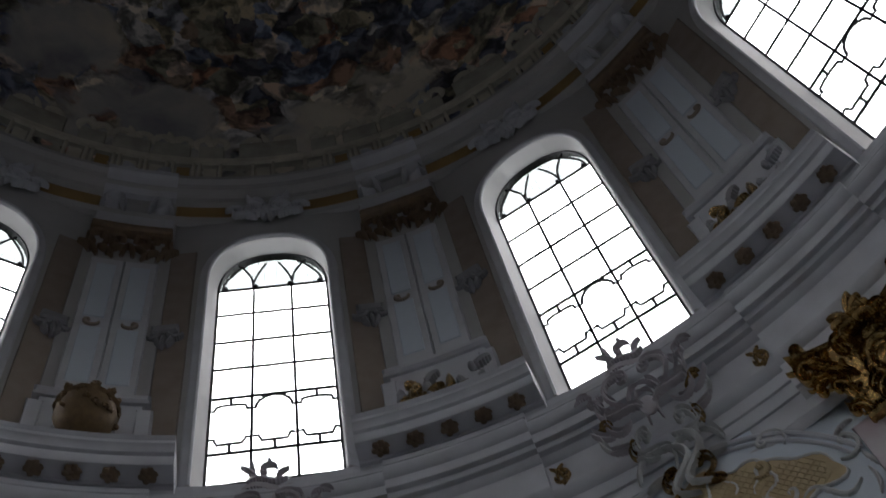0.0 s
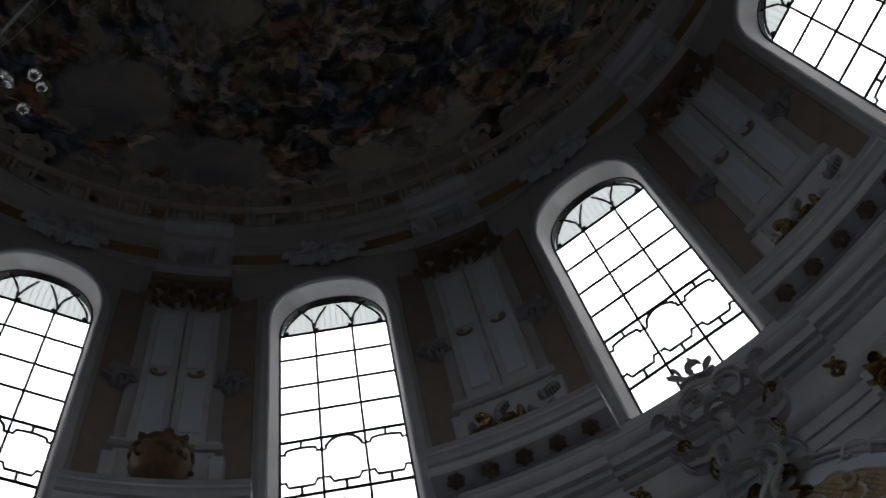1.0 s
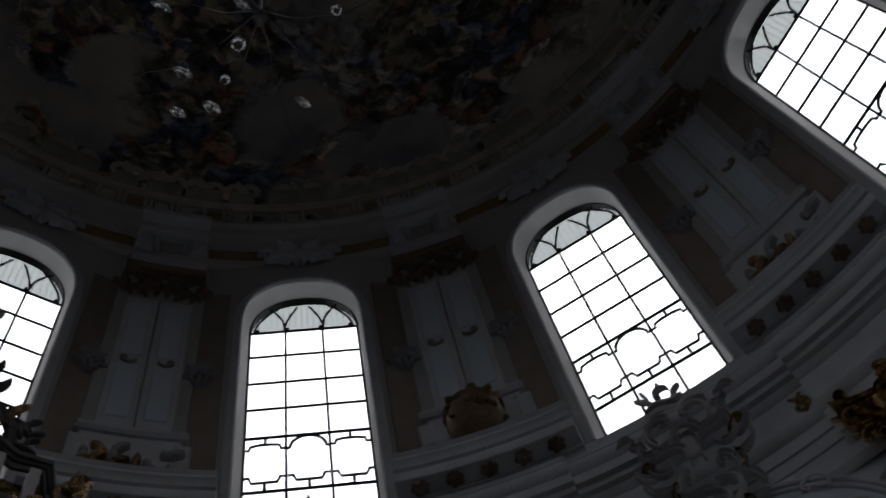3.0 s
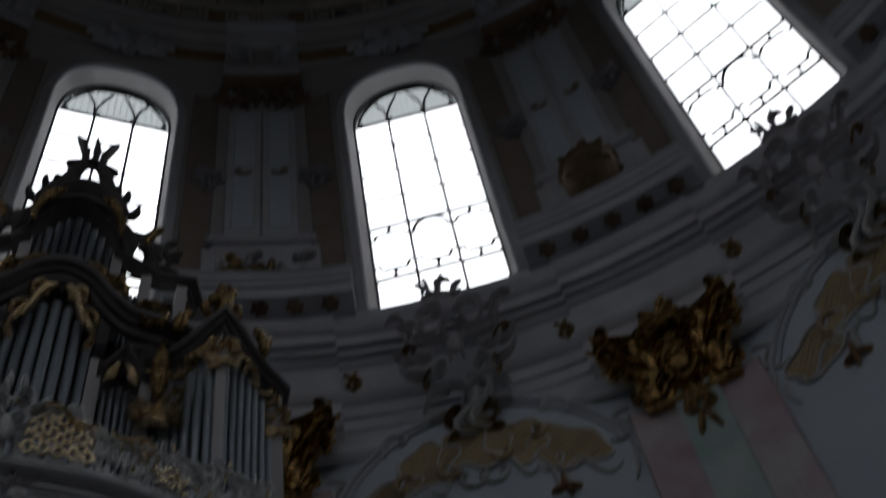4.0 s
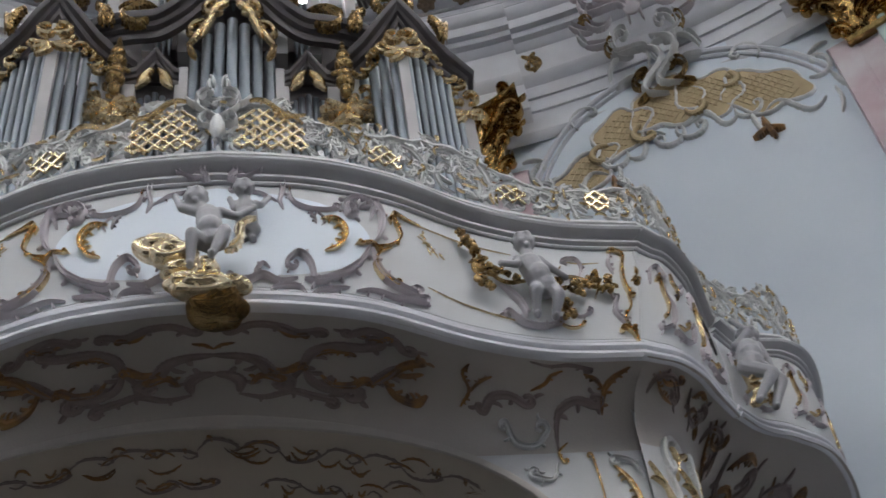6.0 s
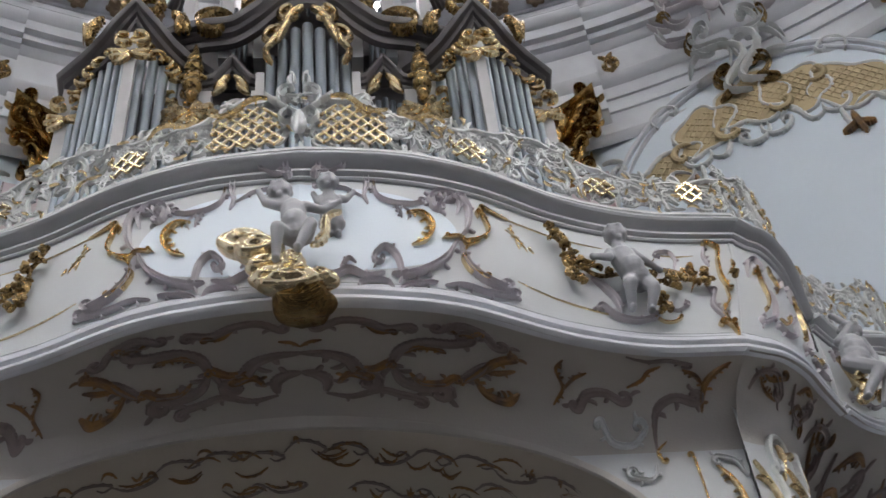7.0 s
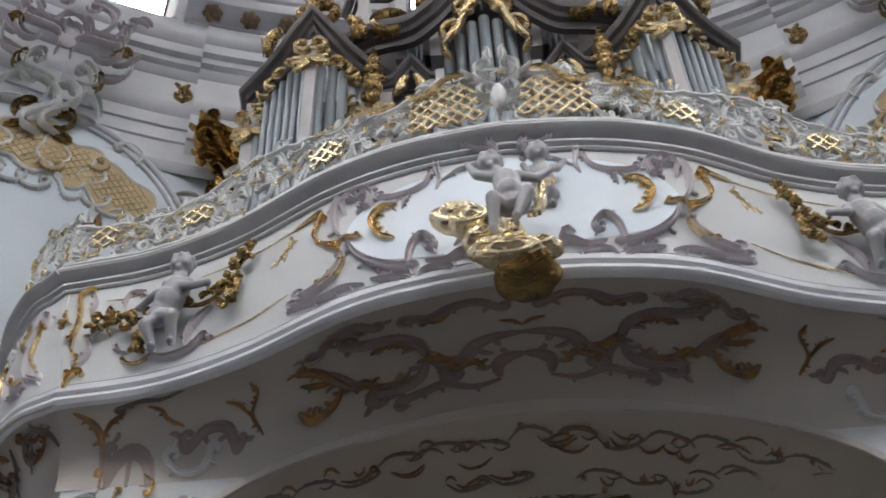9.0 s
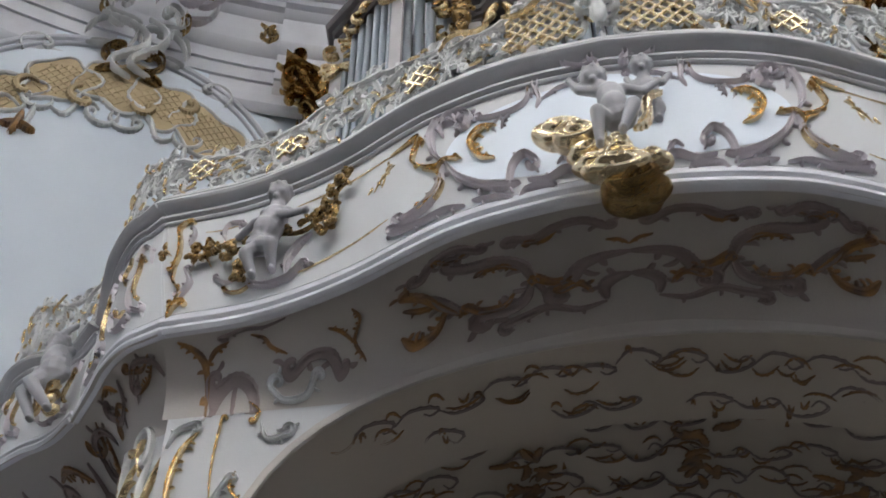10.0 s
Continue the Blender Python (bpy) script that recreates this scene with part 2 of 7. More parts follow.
def stroke(bm, f, pts, w, height, tip=0.25, tube=False, rag=0.2):
    """A carved stroke: a rounded ridge along pts (u, v) on the surface f, tapering to its ends, with notched edges."""
    if tip >= 0.8 or len(pts) < 4:
        rag = 0.0
    else:
        pts = [(p.x, p.y) for p in catmull([(*q, 0) for q in pts], 2)]
    n = len(pts)
    prev = None
    ring = [(-1, 0), (-0.72, 0.75), (0, 1), (0.72, 0.75), (1, 0)]
    if tube:
        ring = [(-1, 0), (-0.5, 0.9), (0.5, 0.9), (1, 0), (0.5, -0.9), (-0.5, -0.9), (-1, 0)]
    for i, (u, v) in enumerate(pts):
        a, b = pts[max(0, i - 1)], pts[min(n - 1, i + 1)]
        du, dv = b[0] - a[0], b[1] - a[1]
        d = math.hypot(du, dv) or 1
        du, dv = du / d, dv / d
        s = i / (n - 1)
        k = tip + (1 - tip) * math.sin(math.pi * min(1, max(0, s))) ** 0.6
        e = 1 + rag * (1 if i % 2 else -1)
        row = [bm.verts.new(f(u - dv * x * w * k * e, v + du * x * w * k * e, y * height * (0.4 + 0.6 * k))) for x, y in ring]
        if prev:
            for j in range(len(ring) - 1):
                bm.faces.new((prev[j], row[j], row[j + 1], prev[j + 1]))
        prev = row


def band(bm, f, pts, height, n=6, lip=0.55, rag=0.16, start=0.0):
    """A rocaille ribbon through (u, v, half width): raised rolled lips, a hollow between them, fluted edge."""
    P = catmull(pts, n)
    m = len(P)
    ring = [(-1, 0), (-0.92, 0.85), (-0.72, 1), (-0.45, lip), (0, lip * 0.7), (0.45, lip), (0.72, 1), (0.92, 0.85), (1, 0)]
    prev = None
    for i, p in enumerate(P):
        a, b = P[max(0, i - 1)], P[min(m - 1, i + 1)]
        d = Vector((b.x - a.x, b.y - a.y, 0)).normalized()
        w = max(0.002, p.z)
        e = 1 + rag * (1 if i % 2 else -1)
        row = [bm.verts.new(f(p.x - d.y * x * w * (e if x < 0 else 1), p.y + d.x * x * w * (e if x < 0 else 1), start + y * height * min(1, 0.3 + w / 0.04))) for x, y in ring]
        if prev:
            for j in range(len(ring) - 1):
                bm.faces.new((prev[j], row[j], row[j + 1], prev[j + 1]))
        prev = row


def spiral(p, heading, r, turn=330, n=9):
    """Points that curl up from p; a negative r curls to the right."""
    out, a, sign = [], heading, 1 if r > 0 else -1
    for i in range(n):
        step = abs(r) * (1 - 0.78 * i / n) * radians(turn) / n
        a += sign * radians(turn) / n
        p = (p[0] + step * math.cos(a), p[1] + step * math.sin(a))
        out.append(p)
    return out


def rocaille(bm, f, pts, w, height, curl=0.0, tail=0.0, barbs=0, side=1):
    """A rocaille scroll: a tapering hollow ribbon with curled ends, and leaf tips along one edge."""
    P = [(p.x, p.y) for p in catmull([(*q, 0) for q in pts], 4)]
    if curl:
        P += spiral(P[-1], math.atan2(P[-1][1] - P[-2][1], P[-1][0] - P[-2][0]), curl)
    if tail:
        P = spiral(P[0], math.atan2(P[0][1] - P[1][1], P[0][0] - P[1][0]), tail)[::-1] + P
    n = len(P)
    wide = [w * (0.22 + 0.78 * max(0.0, math.sin(math.pi * i / (n - 1))) ** 0.7) for i in range(n)]
    wide = [0.72 * k for k in wide]
    band(bm, f, [(*p, k) for p, k in zip(P, wide)], height * 0.75, n=2, lip=0.4, rag=0.1)
    for b in range(barbs):
        i = int((b + 0.8) / (barbs + 0.6) * (n - 1))
        p, q = P[i], P[min(n - 1, i + 1)]
        a = math.degrees(math.atan2(q[1] - p[1], q[0] - p[0]))
        e = (p[0] - side * math.sin(radians(a)) * wide[i] * 0.8, p[1] + side * math.cos(radians(a)) * wide[i] * 0.8)
        stroke(bm, f, leaf(e, a + side * 20, w * (1.3 + 0.5 * (b % 2)), side * 95, 4), w * 0.34, height * 0.45, tip=0.15, rag=0.0)


def arc(cu, cv, r0, r1, a0, a1, n=10, ku=1.0):
    out = []
    for i in range(n + 1):
        s = i / n
        r, a = r0 + (r1 - r0) * s, radians(a0 + (a1 - a0) * s)
        out.append((cu + ku * r * math.cos(a), cv + r * math.sin(a)))
    return out


def c_scroll(cu, cv, r, facing, side=1, n=12):
    """A C with curled ends, open towards facing (degrees)."""
    mid = arc(cu, cv, r, r, facing + 80, facing + 280, n)
    if side < 0:
        mid = mid[::-1]
    e = mid[-1]
    a = facing + (280 if side > 0 else 80)
    curl = [(e[0] + r * 0.28 * (math.cos(radians(a + 180)) + math.cos(radians(a + side * t))), e[1] + r * 0.28 * (math.sin(radians(a + 180)) + math.sin(radians(a + side * t)))) for t in (40, 90, 140, 190, 240)]
    return mid + curl


def s_curve(p, q, bow, n=12):
    dx, dy = q[0] - p[0], q[1] - p[1]
    return [(p[0] + dx * t - dy * bow * math.sin(2 * math.pi * t), p[1] + dy * t + dx * bow * math.sin(2 * math.pi * t)) for t in [i / n for i in range(n + 1)]]


def leaf(p, ang, length, bend, n=7):
    out, a = [p], radians(ang)
    for i in range(n):
        a += radians(bend) / n
        out.append((out[-1][0] + length / n * math.cos(a), out[-1][1] + length / n * math.sin(a)))
    return out


def spray(bm, f, p, ang, length, w, h, leaves=5, spread=130, bend=60):
    for i in range(leaves):
        t = i / max(1, leaves - 1) - 0.5
        stroke(bm, f, leaf(p, ang + t * spread, length * (1 - 0.5 * abs(t)), bend * (1 if t > 0 else -1)), w, h)


def mirror(pts):
    return [(-u, v) for u, v in pts]


def ball(bm, c, r, rot=None, seg=10, rings=7):
    m = Matrix.Translation(c) @ (rot.to_4x4() if rot else Matrix()) @ Matrix.Diagonal((*((r, r, r) if isinstance(r, (int, float)) else r), 1))
    bmesh.ops.create_uvsphere(bm, u_segments=seg, v_segments=rings, radius=1, matrix=m)


def limb(bm, a, b, ra, rb, seg=8):
    a, b = Vector(a), Vector(b)
    q = (b - a).to_track_quat("Z", "Y").to_matrix().to_4x4()
    bmesh.ops.create_cone(bm, cap_ends=True, segments=seg, radius1=ra, radius2=rb, depth=(b - a).length, matrix=Matrix.Translation((a + b) / 2) @ q)
    ball(bm, a, ra, seg=seg, rings=5)
    ball(bm, b, rb, seg=seg, rings=5)


def rose(bm, c, r, rng):
    for i in range(7):
        d = Vector((rng.uniform(-1, 1), rng.uniform(-1, 0.3), rng.uniform(-1, 1))).normalized()
        ball(bm, Vector(c) + d * r * 0.55, (r * 0.55, r * 0.4, r * 0.55), rot=Euler((rng.uniform(0, 3), rng.uniform(0, 3), 0)).to_matrix(), seg=6, rings=4)


def catmull(pts, n):
    P = [Vector(p) for p in pts]
    P = [2 * P[0] - P[1]] + P + [2 * P[-1] - P[-2]]
    out = []
    m = len(pts) - 1
    for i in range(m * n + 1):
        k, t = min(i // n, m - 1), i / n - min(i // n, m - 1)
        a, b, c, d = P[k:k + 4]
        out.append(0.5 * (2 * b + (c - a) * t + (2 * a - 5 * b + 4 * c - d) * t * t + (3 * b - 3 * c + d - a) * t ** 3))
    return out


# ---- large structure ----
A = 12.04
HALF = A * math.tan(radians(15))
SPRING, APEX, SILL, OPEN = 24.6, 26.5, 17.25, 1.31


def arch_pts(hw, z0, z1, n=20):
    """Left to right over a stilted, slightly flattened arch."""
    return [(-hw * math.copysign(abs(math.cos(math.pi * i / n)) ** 0.86, math.cos(math.pi * i / n)), z0 + (z1 - z0) * math.sin(math.pi * i / n) ** 0.92) for i in range(n + 1)]


bm = bmesh.new()
bmesh.ops.create_circle(bm, cap_ends=True, segments=48, radius=16)
floor = new("floor", mesh_of("floor", bm, FLOOR))
tagged(floor, "unseen floor of the round church, near black to cut bounce light", "floor", kind="structure")
bm = bmesh.new()
bmesh.ops.create_circle(bm, cap_ends=True, segments=64, radius=900, matrix=Matrix.Translation((0, 0, -0.06)))
tagged(new("ground", mesh_of("ground", bm, mat("earth", (0.10, 0.11, 0.08), 0.95))), "dull ground outside the church", "ground", kind="structure")


def bay_walls():
    """Drum wall with a splayed window opening, and the lower wall, for one bay."""
    f = flat()
    bm = bmesh.new()
    top = arch_pts(OPEN, SPRING, APEX)
    inner = arch_pts(1.27, 25.6, 27.3)
    left = [(-OPEN, SILL)] + top + [(OPEN, SILL)]
    gl = [(-1.27, 18.35)] + inner + [(1.27, 18.35)]
    rim = [(-HALF, SILL), (-HALF, SPRING)]
    rim += [(-HALF + 2 * HALF * i / 18, 29.4) for i in range(19)]
    rim += [(HALF, SPRING), (HALF, SILL)]
    a = [bm.verts.new(f(u, v, 0)) for u, v in left]
    r = [bm.verts.new(f(u, v, 0)) for u, v in rim]
    g = [bm.verts.new(f(u, v, -(GLASS - A))) for u, v in gl]
    for i in range(len(a) - 1):
        bm.faces.new((a[i], a[i + 1], r[i + 1], r[i]))
        bm.faces.new((a[i], a[i + 1], g[i + 1], g[i]))
    bm.faces.new((a[0], a[-1], g[-1], g[0]))
    # outer skin, so that the wall has its thickness
    o = [bm.verts.new(f(u * 1.085, v, -1.0)) for u, v in rim]
    g2 = [bm.verts.new(f(u, v, -1.0)) for u, v in gl]
    for i in range(len(g) - 1):
        bm.faces.new((g[i], g[i + 1], g2[i + 1], g2[i]))
        bm.faces.new((g2[i], g2[i + 1], o[i + 1], o[i]))
    bm.faces.new((g[0], g[-1], g2[-1], g2[0]))
    return bm


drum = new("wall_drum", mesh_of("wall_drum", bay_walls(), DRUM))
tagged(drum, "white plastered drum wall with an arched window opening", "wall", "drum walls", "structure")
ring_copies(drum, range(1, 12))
bm = bmesh.new()
box(bm, -HALF, HALF, A, A + 1.0, 0, SILL - 0.01, lambda x, y, z: Vector((x * (y / A), y, z)))
lower = new("wall_lower", mesh_of("wall_lower", bm, PANEL, smooth=False))
tagged(lower, "tall pale bluish white plastered wall", "wall", "lower walls", "structure")
ring_copies(lower, range(1, 12))

# dome: one ceiling shell
bm = bmesh.new()
prof = [(29.3, 12.5)] + [(29.4 + 12.5 * math.sin(radians(t)), 0.35 + 12.05 * math.cos(radians(t))) for t in range(0, 90, 5)]
rows = [[bm.verts.new((r * math.cos(radians(3.75 * i)), r * math.sin(radians(3.75 * i)), z)) for i in range(96)] for z, r in prof]
for a, b in zip(rows, rows[1:]):
    for i in range(96):
        bm.faces.new((a[i], a[(i + 1) % 96], b[(i + 1) % 96], b[i]))
bm.faces.new(rows[-1])
tagged(new("ceiling", mesh_of("ceiling", bm, FRESCO)), "dark painted dome with clouds and huddled shapes", "ceiling", kind="structure")

# dome ring with ochre frieze panels
bm = bmesh.new()
ring = [(27.55, 0.0), (27.6, 0.12), (27.75, 0.18), (27.8, 0.08), (28.5, 0.08), (28.55, 0.22), (28.7, 0.26), (28.8, 0.45), (29.0, 0.5), (29.08, 0.62), (29.25, 0.62), (29.3, 0.35), (29.6, 0.2), (29.6, -0.3)]
f = curved(12.2)
sweep(bm, f, [12.2 * radians(3.0 * i) for i in range(120)], ring, closed=True)
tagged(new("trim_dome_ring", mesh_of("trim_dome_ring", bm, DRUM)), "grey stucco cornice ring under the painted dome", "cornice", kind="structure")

# main entablature round the room
bm = bmesh.new()
ent = [(13.75, 0.0), (13.8, 0.04), (13.9, 0.06), (13.92, 0.05), (14.3, 0.05), (14.31, 0.08), (14.55, 0.08), (14.56, 0.11), (14.8, 0.11), (14.83, 0.14), (14.92, 0.19), (14.98, 0.2), (15.0, 0.09), (15.7, 0.09), (15.73, 0.13), (15.83, 0.17), (15.86, 0.24), (15.95, 0.26), (15.97, 0.33), (16.14, 0.35), (16.17, 0.39), (16.28, 0.44), (16.34, 0.44), (16.38, 0.3), (16.62, 0.25), (16.65, 0.28), (16.76, 0.28), (16.8, 0.18), (17.2, 0.12), (17.24, -0.4)]
ent = [(v, h * 1.3 if 0 < h else h) for v, h in ent]
f = curved(12.15)
sweep(bm, f, [12.15 * radians(2.5 * i) for i in range(144)], ent, closed=True)
tagged(new("trim_entablature", mesh_of("trim_entablature", bm, MOULD)), "grey white stepped stucco entablature running round the room", "cornice", kind="structure")

bm = bmesh.new()
sweep(bm, f, [-1.25 + 0.25 * i for i in range(11)], [(13.99, 0.0)] + [(v + 0.004, h + 0.1) for v, h in ent if 13.98 < v < 17.0] + [(16.96, 0.0)])
ress = new("trim_entablature_break", mesh_of("trim_entablature_break", bm, MOULD))
tagged(ress, "entablature breaking forward over the corner pilaster", "cornice", "entablature breaks", "structure")
ress.rotation_euler = (0, 0, radians(-15))
ring_copies(ress, range(1, 12))
bm = bmesh.new()
sweep(bm, curved(12.2), [12.2 * radians(3.0 * i) for i in range(120)], [(29.28, 0.3), (29.3, 0.4), (29.55, 0.36), (29.62, 0.2)], closed=True)
tagged(new("trim_dome_fillet", mesh_of("trim_dome_fillet", bm, OCHRE)), "ochre brown fillet above the dome cornice", "cornice", kind="structure")


# ---- windows ----
def window():
    w = thing("window_1", (0, GLASS, 18.35), "tall arched window with thin dark leading, overcast sky behind", "window", "drum windows", "structure")
    f = flat(GLASS)
    bm = bmesh.new()
    rim = [(-1.27, 18.35)] + arch_pts(1.27, 25.6, 27.3) + [(1.27, 18.35)]
    inn = [(-1.22, 18.40)] + arch_pts(1.22, 25.6, 27.24) + [(1.22, 18.40)]
    for h0, h1 in ((0.0, 0.05),):
        ra = [bm.verts.new(f(u, v, h1)) for u, v in rim]
        rb = [bm.verts.new(f(u, v, h1)) for u, v in inn]
        rc = [bm.verts.new(f(u, v, h0)) for u, v in inn]
        n = len(ra)
        for i in range(n):
            j = (i + 1) % n
            bm.faces.new((ra[i], ra[j], rb[j], rb[i]))
            bm.faces.new((rb[i], rb[j], rc[j], rc[i]))
    part("window_frame", bm, PUTTY, w)
    bm = bmesh.new()
    ip = [bm.verts.new(f(u, v, 0.0)) for u, v in [(-1.25, 18.36), (-1.25, 25.6), (1.25, 25.6), (1.25, 18.36)]]
    bm.faces.new(ip)
    p = part("pane", bm, PANE, w)
    p.visible_shadow = False
    bm = bmesh.new()
    bm.faces.new([bm.verts.new(f(u, v, 0.0)) for u, v in arch_pts(1.25, 25.6, 27.27)])
    p = part("lunette_pane", bm, LUNETTE, w, "honeycomb leaded lunette, glass tinted dark for the shaded reveal outside")
    p.visible_shadow = False
    for u in (-0.43, 0.43):
        bm = bmesh.new()
        slab(bm, f, u - 0.03, u + 0.03, 18.4, 25.6, 0.01, 0.06, bevel=0.006)
        part("mullion", bm, IRON, w)
    for z, t in ((25.6, 0.034), (24.45, 0.024), (23.27, 0.024), (22.2, 0.024), (21.12, 0.03), (19.3, 0.03)):
        bm = bmesh.new()
        slab(bm, f, -1.22, 1.22, z - t, z + t, 0.012, 0.055, bevel=0.005)
        part("glazing_bar", bm, IRON, w)
    # waving leading round the lower panes
    for s in (-1, 0, 1):
        bm = bmesh.new()
        cu = s * 0.84
        k = 0.40
        up = [(cu - k, 20.75), (cu - k * 0.8, 20.72), (cu - k * 0.72, 20.86), (cu - k * 0.3, 20.9), (cu + k * 0.3, 20.9), (cu + k * 0.72, 20.86), (cu + k * 0.8, 20.72), (cu + k, 20.75)]
        if s == 0:
            up = [(cu - k, 20.72)] + [(cu - k * 0.9 * math.cos(math.pi * i / 10), 20.72 + 0.4 * math.sin(math.pi * i / 10)) for i in range(11)] + [(cu + k, 20.72)]
        dn = [(cu - k, 19.78), (cu - k * 0.75, 19.8), (cu - k * 0.6, 19.62), (cu + k * 0.6, 19.62), (cu + k * 0.75, 19.8), (cu + k, 19.78)]
        for q in (up, dn):
            stroke(bm, f, q, 0.036, 0.04, tip=1.0)
        stroke(bm, f, [(cu, 19.62), (cu, 19.3)], 0.034, 0.04, tip=1.0)
        if s:
            stroke(bm, f, [(cu, 20.9), (cu, 21.12)], 0.034, 0.04, tip=1.0)
        part("shaped_leading", bm, PUTTY, w)
    # wrought scrolls in the lunette
    for s in (-1, 1):
        for u, lean in ((0.43, 0.25), (0.43, -0.2), (1.12, -0.35)):
            bm = bmesh.new()
            stroke(bm, f, [(s * (u - 0.06), 25.72), (s * u, 25.66), (s * (u + 0.03), 25.8), (s * (u + lean * 0.25), 26.2), (s * (u + lean), 26.65), (s * (u + lean * 1.5), 26.95 - abs(lean) * 0.4)], 0.028, 0.05, tip=0.7)
            ball(bm, f(s * (u - 0.04), 25.7, 0.03), 0.055, seg=8, rings=5)
            part("iron_scroll", bm, IRON, w)
    return w


WIN = window()
ring_copies(WIN, range(1, 12))


def surround():
    """Moulded window frame on the drum wall, with its keystone cartouche."""
    s = thing("window_surround", (0, A, SILL), "grey white moulded stucco surround of the arched window", "moulding", "window surrounds")
    f = flat()
    bm = bmesh.new()
    line = [(-OPEN, SILL + 0.05)] + [(-OPEN, SILL + 1.6 * i) for i in range(1, 5)] + arch_pts(OPEN, SPRING, APEX) + [(OPEN, SILL + 1.6 * i) for i in range(4, 0, -1)] + [(OPEN, SILL + 0.05)]
    sect = [(0.0, 0.0), (0.0, 0.07), (0.04, 0.1), (0.08, 0.07), (0.16, 0.06), (0.2, 0.04), (0.22, 0.0)]
    rows = []
    for i, (u, v) in enumerate(line):
        a, b = line[max(0, i - 1)], line[min(len(line) - 1, i + 1)]
        d = Vector((b[0] - a[0], b[1] - a[1])).normalized()
        rows.append([bm.verts.new(f(u - d.y * o, v + d.x * o, h)) for o, h in sect])
    for a, b in zip(rows, rows[1:]):
        for j in range(len(sect) - 1):
            bm.faces.new((a[j], b[j], b[j + 1], a[j + 1]))
    part("frame_moulding", bm, MOULD, s)
    bm = bmesh.new()
    rng = random.Random(3)
    g = lambda u, v, h: f(u, v, h + 0.12)
    for sg in (-1, 1):
        for q, w in ((c_scroll(0.3, 27.65, 0.28, 200, 1), 0.08), (s_curve((0.1, 27.1), (0.75, 27.9), 0.25), 0.07), (leaf((0.25, 27.3), 20, 0.6, 70), 0.07), (leaf((0.5, 27.7), 60, 0.6, -80), 0.06), (leaf((0.05, 27.9), 80, 0.6, -40), 0.08), (leaf((0.3, 28.2), 30, 0.5, 60), 0.05)):
            stroke(bm, g, q if sg > 0 else mirror(q), w, 0.2)
    ball(bm, f(0, 27.6, 0.15), (0.22, 0.16, 0.36))
    part("keystone_cartouche", bm, MOULD, s)
    for sg in (-1, 1):
        bm = bmesh.new()
        slab(bm, f, min(sg * 1.63, sg * 2.38), max(sg * 1.63, sg * 2.38), 17.3, 26.0, 0.0, 0.07, bevel=0.02)
        part("side_panel", bm, BROWN, s, "matt brown marbled side panel")
        bm = bmesh.new()
        h = lambda u, v, k, sg=sg: f(sg * u, v, k + 0.07)
        slab(bm, h, 1.8, 2.36, 22.2, 22.5, 0.0, 0.16, bevel=0.05)
        for q in (c_scroll(1.86, 22.2, 0.14, 90), c_scroll(2.32, 22.2, 0.14, 90, -1), leaf((2.08, 22.2), -90, 0.5, 10), leaf((1.95, 22.1), -110, 0.35, 60), leaf((2.2, 22.1), -70, 0.35, -60)):
            stroke(bm, h, q, 0.06, 0.16)
        part("console", bm, STATUE, s, "small grey scrolled console")
    for sg in (-1, 1):
        bm = bmesh.new()
        slab(bm, curved(12.2), sg * 1.36 - 0.92, sg * 1.36 + 0.92, 27.86, 28.46, 0.07, 0.13, nu=6, bevel=0.03)
        part("frieze_panel", bm, OCHRE, s, "ochre brown frieze panel")
    return s


SUR = surround()
ring_copies(SUR, range(1, 12))


